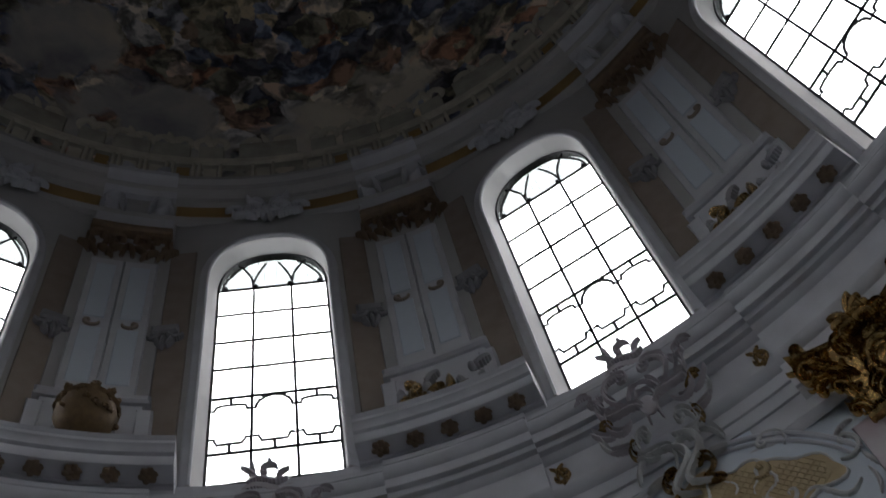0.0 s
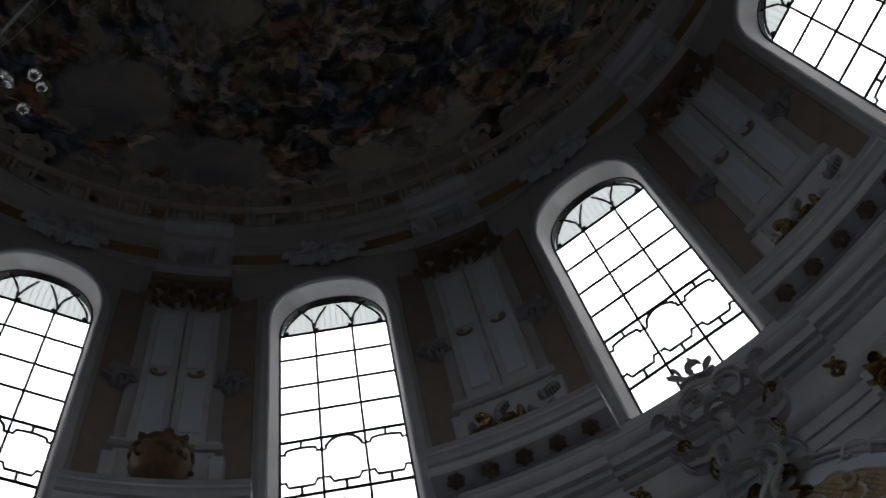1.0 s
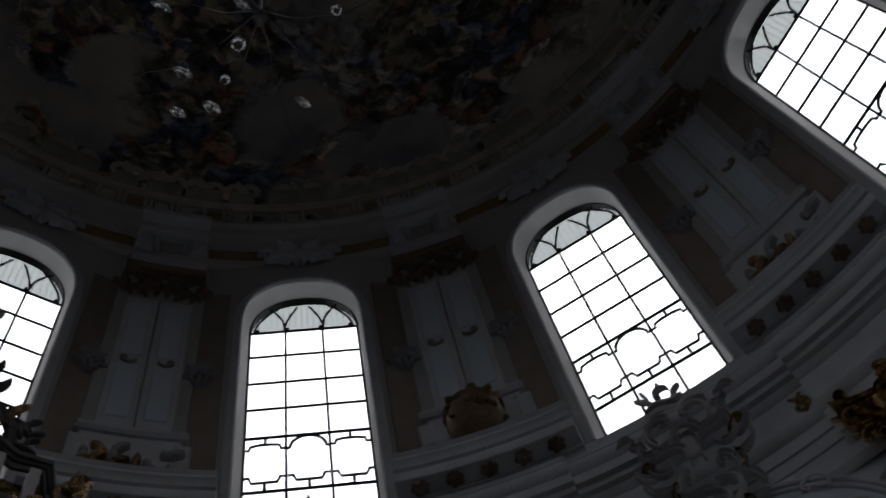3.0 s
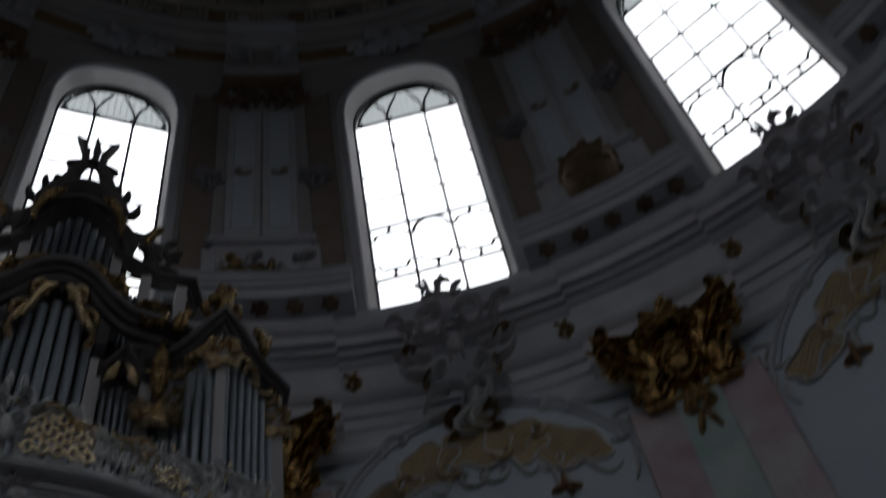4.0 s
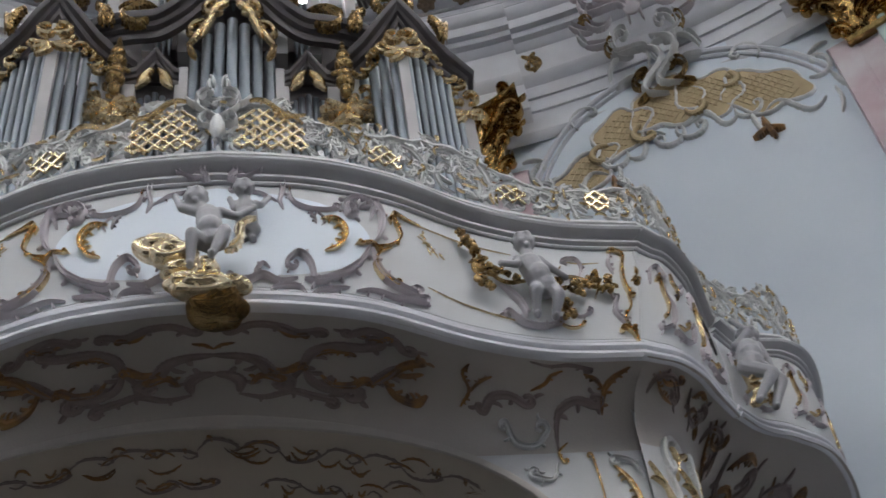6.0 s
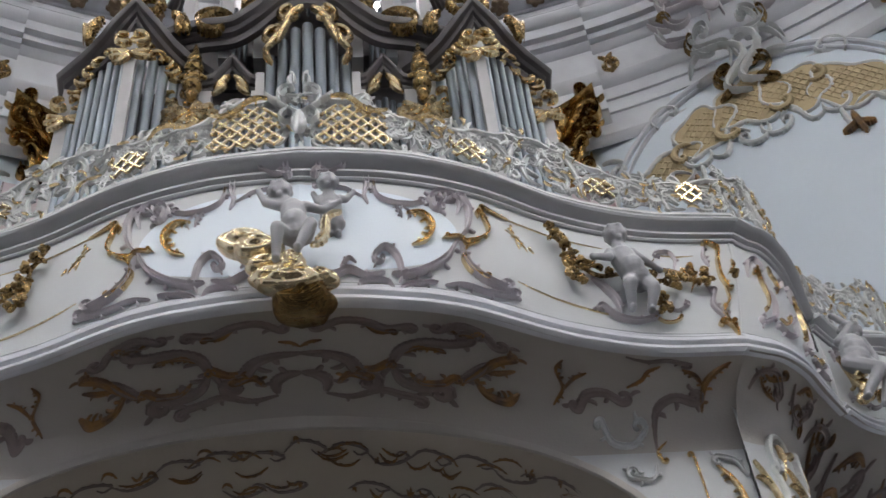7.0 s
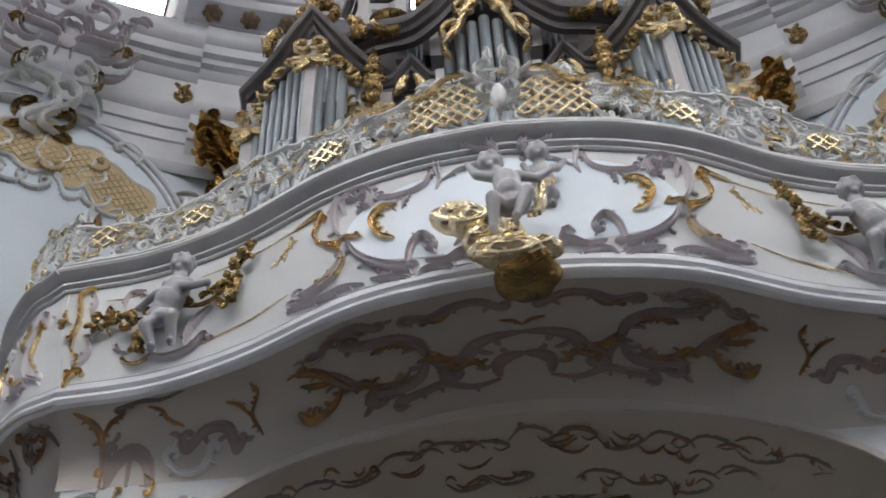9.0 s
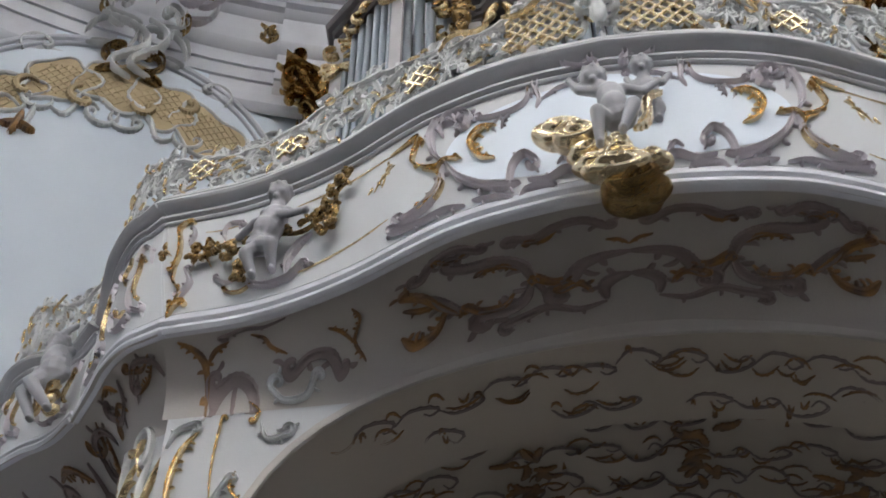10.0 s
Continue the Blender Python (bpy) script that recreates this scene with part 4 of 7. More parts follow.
GAL = thing("organ_gallery", (0, 7.3, Z0), "white stucco organ gallery with a swinging front and gilded rocaille", "gallery")
RAIL = [(7.55, 0.0), (7.55, 0.02), (7.562, 0.034), (7.578, 0.034), (7.582, 0.0), (7.60, -0.004), (7.604, 0.04), (7.615, 0.062), (7.635, 0.066), (7.65, 0.05), (7.655, 0.012), (7.67, 0.008), (7.69, 0.02), (7.705, 0.055), (7.715, 0.105), (7.725, 0.135), (7.745, 0.152), (7.77, 0.15), (7.785, 0.128), (7.79, 0.09), (7.8, 0.075), (7.81, 0.06), (7.81, -0.12), (7.55, -0.12)]
BASE = [(6.26, -0.12), (6.25, -0.02), (6.22, 0.0), (6.23, 0.035), (6.26, 0.06), (6.285, 0.06), (6.295, 0.03), (6.30, -0.005), (6.315, -0.005), (6.325, 0.03), (6.345, 0.05), (6.375, 0.05), (6.385, 0.03), (6.39, 0.0), (6.405, 0.0), (6.41, 0.016), (6.425, 0.016), (6.43, -0.004), (6.46, -0.004), (6.46, -0.12)]


def gallery_face(top, bottom, flip):
    f = surface(top, bottom, flip)
    us = [i / (len(top) - 1) for i in range(len(top))]
    bm = bmesh.new()
    sweep(bm, f, us, [(6.45, -0.12)] + [(6.45 + 0.11 * i, 0.0) for i in range(11)] + [(7.6, 0.0), (7.6, -0.12)])
    part("front_panel", bm, CREAM, GAL)
    bm = bmesh.new()
    sweep(bm, f, us, RAIL)
    part("rail", bm, RAILM, GAL, "grey moulded handrail")
    bm = bmesh.new()
    sweep(bm, f, us, BASE)
    part("base_moulding", bm, MOULD, GAL)
    return f


F = gallery_face(FT, FB, 1)
WINGS = []
for side in (1, -1):
    for pair in (RIGHT_B, RIGHT_C):
        t, b = wing(pair, side)
        WINGS.append((side, gallery_face(t, b, side), t, b))
# gallery floor and soffit
bm = bmesh.new()
outline = [p for s, _, t, _ in WINGS[::-1] if s < 0 for p in t[::-1]] + FT + [p for s, _, t, _ in WINGS if s > 0 for p in t]
bm.faces.new([bm.verts.new((p.x, p.y + 0.08, 7.2)) for p in outline])
part("gallery_floor", bm, WOOD, GAL)
BACK = 7.45


crown, spring, hw = 6.12, 4.0, 2.58
TOP = Z0 - 0.07


def arch_z(x):
    return spring + (crown - spring) * math.sqrt(max(0.0, 1 - (x / hw) ** 2)) ** 0.58


def drop(x):
    """How far the cove falls before it meets the arch or the wall."""
    return min(0.45, TOP - arch_z(x) + 0.012)


def soffit_pt(x, s, y0):
    """Cove from the front edge back and down to the arch; s from 0 to 1."""
    s = min(max(s, 0.0), 1.0)
    return Vector((x, y0 + 0.02 + (BACK - y0 - 0.02) * s, TOP - drop(x) * (1 - math.sqrt(1 - s ** 2.6))))


def bow(j, n):
    return math.sin(math.pi * 0.5 * j / n)


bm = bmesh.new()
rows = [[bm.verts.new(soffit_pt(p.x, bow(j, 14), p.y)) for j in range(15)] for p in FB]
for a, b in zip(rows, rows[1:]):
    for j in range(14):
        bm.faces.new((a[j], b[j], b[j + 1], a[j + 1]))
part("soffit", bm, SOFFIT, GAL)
WING_GRID = []
INNER = [Vector(p) for p in ((3.0, BACK, 0), (3.36, 7.66, 0), (3.62, 8.2, 0), (3.85, 9.1, 0), (4.35, 10.2, 0), (4.95, 11.0, 0), (5.6, 11.4, 0))]
for side in (1, -1):
    outer = [p for sd, _, t, b in WINGS if sd == side for p in b]
    inner = [skew((side * p.x, p.y)) for p in catmull(INNER, 6)]
    bm = bmesh.new()
    rr = []
    for i, p in enumerate(outer):
        x = i / (len(outer) - 1) * (len(inner) - 1)
        j = min(int(x), len(inner) - 2)
        q = inner[j].lerp(inner[j + 1], x - j)
        rr.append([bm.verts.new((p.x + (q.x - p.x) * s, p.y + (q.y - p.y) * s, TOP - 0.45 * (1 - math.sqrt(1 - s ** 2.6)))) for s in [bow(k, 14) for k in range(15)]])
    for a, c in zip(rr, rr[1:]):
        for j in range(14):
            bm.faces.new((a[j], c[j], c[j + 1], a[j + 1]))
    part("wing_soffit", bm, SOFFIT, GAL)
    WING_GRID.append((side, outer, inner))
    bm = bmesh.new()
    lo = [bm.verts.new((p.x, p.y, 0)) for p in inner]
    hi = [bm.verts.new((p.x, p.y, 6.3)) for p in inner]
    lo2 = [bm.verts.new((p.x - side * 0.25, p.y + 0.15, 0)) for p in inner]
    hi2 = [bm.verts.new((p.x - side * 0.25, p.y + 0.15, 6.3)) for p in inner]
    for k in range(len(inner) - 1):
        for aa, bb in ((lo, hi), (lo2, hi2), (hi, hi2)):
            bm.faces.new((aa[k], aa[k + 1], bb[k + 1], bb[k]))
    tagged(new("wall_under_wing", mesh_of("wall_under_wing", bm, CREAM)), "white curved wall under the gallery wing", "wall", kind="structure")

# wall with the arch that carries the gallery
bm = bmesh.new()
ap = [(-hw, 0)] + [(-hw * math.cos(math.pi * i / 28), spring + (crown - spring) * max(0.0, math.sin(math.pi * i / 28)) ** 0.58) for i in range(29)] + [(hw, 0)]
rimp = [(-3.03, 0)] + [(-3.03 + 6.06 * i / 28, 6.2) for i in range(29)] + [(3.03, 0)]
ya, yb = BACK + 0.004, BACK + 0.9
va = [bm.verts.new((u, ya, v)) for u, v in ap]
vr = [bm.verts.new((u, ya, v)) for u, v in rimp]
vb = [bm.verts.new((u * 0.97, yb, v if v == 0 else v - 0.05)) for u, v in ap]
vs = [bm.verts.new((u, yb, v)) for u, v in rimp]
for i in range(len(ap) - 1):
    bm.faces.new((va[i], va[i + 1], vr[i + 1], vr[i]))
    bm.faces.new((va[i], va[i + 1], vb[i + 1], vb[i]))
    bm.faces.new((vb[i], vb[i + 1], vs[i + 1], vs[i]))
    bm.faces.new((vr[i], vr[i + 1], vs[i + 1], vs[i]))
me = mesh_of("wall_gallery_arch", bm, CREAM)
me.materials.append(PORCHM)
for p in me.polygons:
    if abs(p.normal.y) < 0.7:
        p.material_index = 1
tagged(new("wall_gallery_arch", me), "white wall with a wide basket arch under the gallery", "wall", kind="structure")
bm = bmesh.new()


def fa(u, v, h):
    """The spandrel: the wall, and the cove above it."""
    x = min(max(0.5 + u / (FB[-1].x - FB[0].x), 0), 1) * NF
    i = min(int(x), NF - 1)
    y0, b = FB[i].lerp(FB[i + 1], x - i).y, drop(u)
    k = min(max((TOP - v) / b, 0.0), 1.0)
    return Vector((u, y0 + (BACK - y0) * (1 - (1 - k) ** 2) ** (1 / 2.6) - h, v))


stroke(bm, fa, ap[1:-1], 0.035, 0.025, tip=0.9)
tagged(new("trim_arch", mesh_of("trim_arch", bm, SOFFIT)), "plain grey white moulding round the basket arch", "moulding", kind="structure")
# vault of the porch behind the arch
bm = bmesh.new()
rows = []
for j in range(9):
    y = yb + 3.6 * j / 8
    rows.append([bm.verts.new((3.3 * math.sin(radians(a)), y, 3.6 + 2.75 * math.cos(radians(a)) ** 0.7 if abs(a) < 89 else 3.6)) for a in range(-90, 91, 10)])
for a, b in zip(rows, rows[1:]):
    for i in range(18):
        bm.faces.new((a[i], a[i + 1], b[i + 1], b[i]))
tagged(new("ceiling_porch", mesh_of("ceiling_porch", bm, PORCHM)), "shadowed white vault of the porch below the gallery", "ceiling", kind="structure")
for side in (1, -1):
    bm = bmesh.new()
    box(bm, side * 3.3, side * 3.6, yb, 12.0, 0, 4.0)
    tagged(new("wall_porch", mesh_of("wall_porch", bm, PLASTER, smooth=False)), "white side wall of the porch", "wall", kind="structure")


# ---- organ ----
ORG = thing("pipe_organ", (0, 9.6, 7.2), "baroque pipe organ, dark case with gilded carving and tin pipes", "organ")


def pipe(x, y, z0, z1, r):
    bm = bmesh.new()
    n = 10
    prof = [(z0, r * 0.3), (z0 + min(0.45, 0.25 * (z1 - z0)), r), (z1, r), (z1, r * 0.8)]
    rows = [[bm.verts.new((x + q * math.cos(2 * math.pi * i / n), y + q * math.sin(2 * math.pi * i / n), z)) for i in range(n)] for z, q in prof]
    for a, b in zip(rows, rows[1:]):
        for i in range(n):
            bm.faces.new((a[i], a[(i + 1) % n], b[(i + 1) % n], b[i]))
    bm.faces.new(rows[-1])
    return part("pipe", bm, TIN, ORG)


def moulding_line(pts, sect, material, name, label=""):
    """Sweeps a cornice section (z, out) along plan points that carry their own heights."""
    bm = bmesh.new()
    rows = []
    for i, p in enumerate(pts):
        a, b = Vector(pts[max(0, i - 1)]), Vector(pts[min(len(pts) - 1, i + 1)])
        d = Vector((b.x - a.x, b.y - a.y, 0)).normalized()
        nrm = Vector((d.y, -d.x, 0))
        rows.append([bm.verts.new(Vector(p) + nrm * o + Vector((0, 0, z))) for z, o in sect])
    for a, b in zip(rows, rows[1:]):
        for j in range(len(sect) - 1):
            bm.faces.new((a[j], b[j], b[j + 1], a[j + 1]))
    for r in (rows[0], rows[-1]):
        bm.faces.new(r)
    return part(name, bm, material, ORG, label)


CORN = [(0.66 * z, 0.74 * o) for z, o in [(-0.3, -0.05), (-0.3, 0.05), (-0.22, 0.08), (-0.2, 0.05), (-0.1, 0.06), (-0.08, 0.14), (0.0, 0.18), (0.03, 0.26), (0.12, 0.3), (0.16, 0.3), (0.18, -0.05)]]
# case body
bm = bmesh.new()
box(bm, -2.75, 2.75, 9.75, 11.4, 7.2, 12.9)
box(bm, -1.5, 1.5, 9.7, 11.3, 12.9, 14.6)
box(bm, -0.75, 0.75, 9.7, 10.8, 14.6, 15.6)
part("case", bm, WOOD, ORG, "dark brown stained case")
for s in (-1, 1):
    # angular side towers
    c, wl, wr = (2.02, 9.0), (1.5, 9.45), (2.85, 9.75)
    post = []
    for (x, y), w, z in ((wl, 0.09, 12.6), (c, 0.06, 13.0), (wr, 0.1, 12.9)):
        bm = bmesh.new()
        box(bm, s * x - w, s * x + w, y - 0.08, y + 0.12, 7.2, z)
        part("post", bm, POST, ORG, "pale grey painted post")
    for (a, b, n) in ((wl, c, 4), (c, wr, 7)):
        for i in range(n):
            t = (i + 0.75) / (n + 0.5)
            x, y = a[0] + (b[0] - a[0]) * t, a[1] + (b[1] - a[1]) * t
            r = 0.062 if n == 4 else 0.052
            peak = 12.86 - 0.16 * abs(t - 0.5)
            pipe(s * x, y, 9.2, peak, r)
    pts = [(s * 1.28, 9.6, 12.84), (s * 1.5, 9.42, 12.86), (s * 1.72, 9.22, 12.95), (s * 1.9, 9.05, 13.1), (s * 2.02, 8.92, 13.34), (s * 2.14, 9.04, 13.14), (s * 2.3, 9.2, 13.04), (s * 2.55, 9.44, 13.0), (s * 2.86, 9.7, 13.02), (s * 2.9, 10.2, 13.02)]
    moulding_line(pts if s > 0 else pts[::-1], CORN, WOOD, "tower_cornice", "dark gabled tower cornice")
    for (x, y, z) in ((wl[0], wl[1] - 0.1, 12.2), (c[0], c[1] - 0.1, 12.75), (wr[0], wr[1] - 0.1, 12.5)):
        g = lambda u, v, h, x=x, y=y, z=z: Vector((s * x + u, y - h, z + v))
        bm = bmesh.new()
        spray(bm, g, (0, -0.2), -90, 0.3, 0.05, 0.08, 5, 120, 70)
        part("leaf_spray", bm, GOLD, ORG, "gilded spray of leaves")
        for m, a in ((1, 180), (-1, 0)):
            bm = bmesh.new()
            stroke(bm, g, c_scroll(0.07 * m, 0.05, 0.1, a), 0.04, 0.1)
            part("gilt_scroll", bm, GOLD, ORG, "gilded carved scroll")
    for a, b, za, zb in ((wl, c, 12.62, 12.9), (c, wr, 12.9, 12.78)):
        for i in range(7):
            t = (i + 0.5) / 7
            x, y, z = a[0] + (b[0] - a[0]) * t, a[1] + (b[1] - a[1]) * t - 0.1, za + (zb - za) * t
            g = lambda u, v, h, x=x, y=y, z=z: Vector((s * x + u, y - h, z + v))
            bm = bmesh.new()
            stroke(bm, g, c_scroll(0, 0, 0.09, 60 + 70 * i), 0.035, 0.07)
            part("gilt_scroll", bm, GOLD, ORG, "gilded carved scroll")
    # niche with little pipes
    for x, w in ((0.62, 0.05), (1.2, 0.07)):
        bm = bmesh.new()
        box(bm, s * x - w, s * x + w, 9.3, 9.5, 7.2, 12.35)
        part("post", bm, POST, ORG, "pale grey painted post")
    for i in range(5):
        pipe(s * (0.74 + 0.085 * i), 9.5, 10.4, 12.3 + (0.12 - 0.06 * abs(i - 2)) , 0.036)
    pts = [(s * 0.5, 9.36, 12.45), (s * 0.7, 9.34, 12.5), (s * 0.9, 9.3, 12.85), (s * 1.1, 9.34, 12.5), (s * 1.32, 9.36, 12.45)]
    moulding_line(pts if s > 0 else pts[::-1], [(z * 0.6, o * 0.6) for z, o in CORN], WOOD, "niche_gable")
    bm = bmesh.new()
    g = lambda u, v, h: Vector((s * (0.9 + u), 9.3 - h, v))
    for m in (1, -1):
        stroke(bm, g, [(m * a, b) for a, b in leaf((0.02, 12.62), -40, 0.36, -40)], 0.05, 0.08)
        stroke(bm, g, [(m * a, b) for a, b in leaf((0.06, 12.5), -80, 0.3, 40)], 0.04, 0.08)
    part("niche_carving", bm, GOLD, ORG)
    # gilded herm and basket between niche and tower
    bm = bmesh.new()
    bx, by = s * 1.33, 9.15
    for i, (z, r) in enumerate(((12.75, 0.09), (12.58, 0.12), (12.4, 0.1), (12.25, 0.12), (12.08, 0.08))):
        ball(bm, (bx, by, z), (r, r, 0.11))
    limb(bm, (bx, by, 12.8), (bx, by, 13.05), 0.06, 0.02)
    for d in (-1, 1):
        limb(bm, (bx, by, 12.5), (bx + d * 0.14, by - 0.02, 12.38), 0.04, 0.03)
    part("finial", bm, OLDGOLD, ORG, "dull gilt carved finial")
    bm = bmesh.new()
    g = lambda u, v, h: Vector((bx + u, by + 0.1 - h, v))
    slab(bm, g, -0.17, 0.17, 11.55, 11.85, 0, 0.1, bevel=0.04)
    spray(bm, g, (0, 11.8), -90, 0.4, 0.05, 0.16, 7, 170, 60)
    spray(bm, g, (0, 11.75), 90, 0.25, 0.05, 0.16, 5, 150, 60)
    part("gilt_bracket", bm, GOLD, ORG)
    for i in range(3):
        pipe(s * (1.28 + 0.07 * i), 9.35, 9.6, 11.5, 0.03)
# centre tower
for i in range(7):
    t = (i - 3) / 3
    pipe(0.44 * t, 9.02 + 0.18 * t * t, 9.2, 13.25 - 0.42 * abs(t) ** 1.5, 0.066)
for s in (-1, 1):
    bm = bmesh.new()
    box(bm, s * 0.56 - 0.05, s * 0.56 + 0.05, 9.15, 9.4, 7.2, 12.5)
    part("post", bm, POST, ORG, "pale grey painted post")
swing = catmull([(-1.75, 9.3, 13.1), (-1.5, 9.25, 13.2), (-1.2, 9.2, 13.24), (-0.85, 9.16, 13.26), (-0.55, 9.05, 13.4), (-0.3, 8.98, 13.66), (0, 8.94, 13.78), (0.3, 8.98, 13.66), (0.55, 9.05, 13.4), (0.85, 9.16, 13.26), (1.2, 9.2, 13.24), (1.5, 9.25, 13.2), (1.75, 9.3, 13.1)], 4)
moulding_line([tuple(p) for p in swing], [(z, o * 1.1) for z, o in CORN], WOOD, "swung_cornice", "dark swinging cornice over the centre pipes")
bm = bmesh.new()
g = lambda u, v, h: Vector((u, 8.93 - h + 0.25 * abs(u) ** 1.5, v))
for s in (-1, 1):
    for q, w in ((leaf((0.04, 13.5), -20, 0.42, -60), 0.09), (leaf((0.2, 13.3), -60, 0.5, -20), 0.07), (leaf((0.35, 13.05), -80, 0.4, 30), 0.06), (c_scroll(0.38, 13.0, 0.13, 180), 0.05), (c_scroll(0.2, 13.4, 0.14, 150), 0.05), (leaf((0.5, 12.75), -90, 0.35, -30), 0.05)):
        bm = bmesh.new()
        stroke(bm, g, q if s > 0 else mirror(q), w * 0.8, 0.1)
        part("gilt_drape", bm, GOLD, ORG, "gilded drapery carving over the pipes")
# upper storey
bm = bmesh.new()
up = catmull([(-0.75, 0, 14.95), (-0.63, 0, 15.2), (-0.57, 0, 15.55), (-0.42, 0, 15.85), (-0.2, 0, 16.05), (0, 0, 16.1), (0.2, 0, 16.05), (0.42, 0, 15.85), (0.57, 0, 15.55), (0.63, 0, 15.2), (0.75, 0, 14.95)], 3)
loop = [(-0.75, 13.2)] + [(p.x, p.z + 0.42) for p in up] + [(0.75, 13.2)]
fr = [bm.verts.new((x, 9.42, z)) for x, z in loop]
bk = [bm.verts.new((x, 9.6, z)) for x, z in loop]
bm.faces.new(fr)
bm.faces.new(bk)
for i in range(len(loop)):
    j = (i + 1) % len(loop)
    bm.faces.new((fr[i], fr[j], bk[j], bk[i]))
part("upper_back_panel", bm, WOOD, ORG)
bm = bmesh.new()
g = lambda u, v, h: Vector((u, 9.1 - h, v))
for s in (-1, 1):
    for q, w in ((c_scroll(0.25, 13.95, 0.24, 170), 0.09), (leaf((0.1, 14.1), 20, 0.6, -70), 0.08), (leaf((0.3, 13.9), -10, 0.5, 60), 0.07), (c_scroll(0.6, 13.8, 0.16, 120), 0.06), (leaf((0.9, 13.5), 40, 0.5, -70), 0.06), (c_scroll(1.15, 13.35, 0.16, 100), 0.06), (leaf((1.3, 13.3), 100, 0.4, 60), 0.06)):
        bm = bmesh.new()
        stroke(bm, g, q if s > 0 else mirror(q), w, 0.16)
        part("crest_scroll", bm, OLDGOLD, ORG, "gilded crest carving")
bm = bmesh.new()
ball(bm, (0, 9.05, 14.05), (0.22, 0.14, 0.2))
part("crest_boss", bm, OLDGOLD, ORG)
for i in range(9):
    t = (i - 4) / 4
    pipe(0.46 * t, 9.3 + 0.1 * t * t, 13.9, 15.65 - 0.45 * abs(t) ** 1.3, 0.05)
for s in (-1, 1):
    for x, z1 in ((0.6, 15.0), (1.02, 14.6), (1.5, 14.5)):
        bm = bmesh.new()
        box(bm, s * x - 0.07, s * x + 0.07, 9.3, 9.55, 13.0, z1)
        part("post", bm, POST, ORG, "pale grey painted post")
    for i in range(4):
        pipe(s * (0.72 + 0.07 * i), 9.5, 13.2, 14.35, 0.03)
    pts = [(s * 0.55, 9.35, 14.95), (s * 0.9, 9.35, 14.72), (s * 1.2, 9.4, 14.6), (s * 1.6, 9.45, 14.75), (s * 1.75, 9.8, 14.75)]
    moulding_line(pts if s > 0 else pts[::-1], [(z * 0.7, o * 0.7) for z, o in CORN], WOOD, "upper_cornice")
ogee = catmull([(-0.78, 9.25, 14.95), (-0.66, 9.2, 15.2), (-0.6, 9.2, 15.55), (-0.45, 9.15, 15.85), (-0.2, 9.12, 16.05), (0, 9.1, 16.1), (0.2, 9.12, 16.05), (0.45, 9.15, 15.85), (0.6, 9.2, 15.55), (0.66, 9.2, 15.2), (0.78, 9.25, 14.95)], 4)
moulding_line([tuple(p) for p in ogee], [(z * 0.9, o * 0.8) for z, o in CORN], WOOD, "ogee_gable", "dark ogee gable over the upper pipes")
bm = bmesh.new()
g = lambda u, v, h: Vector((u, 9.2 - h, v))
for s in (-1, 1):
    for q, w in ((leaf((0.62, 15.4), 110, 1.25, 25), 0.1), (leaf((0.42, 16.3), 120, 1.0, -20), 0.1), (c_scroll(0.36, 16.55, 0.14, 20), 0.05), (leaf((0.1, 17.1), 85, 0.75, -20), 0.06), (leaf((0.12, 17.2), 60, 0.3, 60), 0.05), (leaf((0.5, 16.2), 40, 0.3, 60), 0.05), (leaf((0.6, 15.8), 20, 0.35, 70), 0.05)):
        stroke(bm, g, q if s > 0 else mirror(q), w, 0.1, tube=True)
stroke(bm, g, [(-0.5, 16.22), (0, 16.28), (0.5, 16.22)], 0.09, 0.1, tip=1, tube=True)
stroke(bm, g, [(-0.36, 16.95), (0, 17.1), (0.36, 16.95)], 0.08, 0.1, tip=0.6, tube=True)
stroke(bm, g, [(0, 16.3), (0, 17.0)], 0.02, 0.03, tip=1, tube=True)
stroke(bm, g, [(0, 17.0), (0.02, 17.5), (-0.02, 17.9)], 0.07, 0.07, tube=True)
part("crown", bm, WOOD, ORG, "dark pierced carved crown")
bm = bmesh.new()
for s in (-1, 1):
    for q, w in ((leaf((0.55, 15.0), 70, 0.75, 60), 0.06), (leaf((0.25, 15.85), -20, 0.45, -50), 0.06), (leaf((0.95, 14.9), 100, 0.5, -60), 0.06)):
        stroke(bm, lambda u, v, h: Vector((u, 9.02 - h, v)), q if s > 0 else mirror(q), w, 0.1)
part("gable_carving", bm, OLDGOLD, ORG)
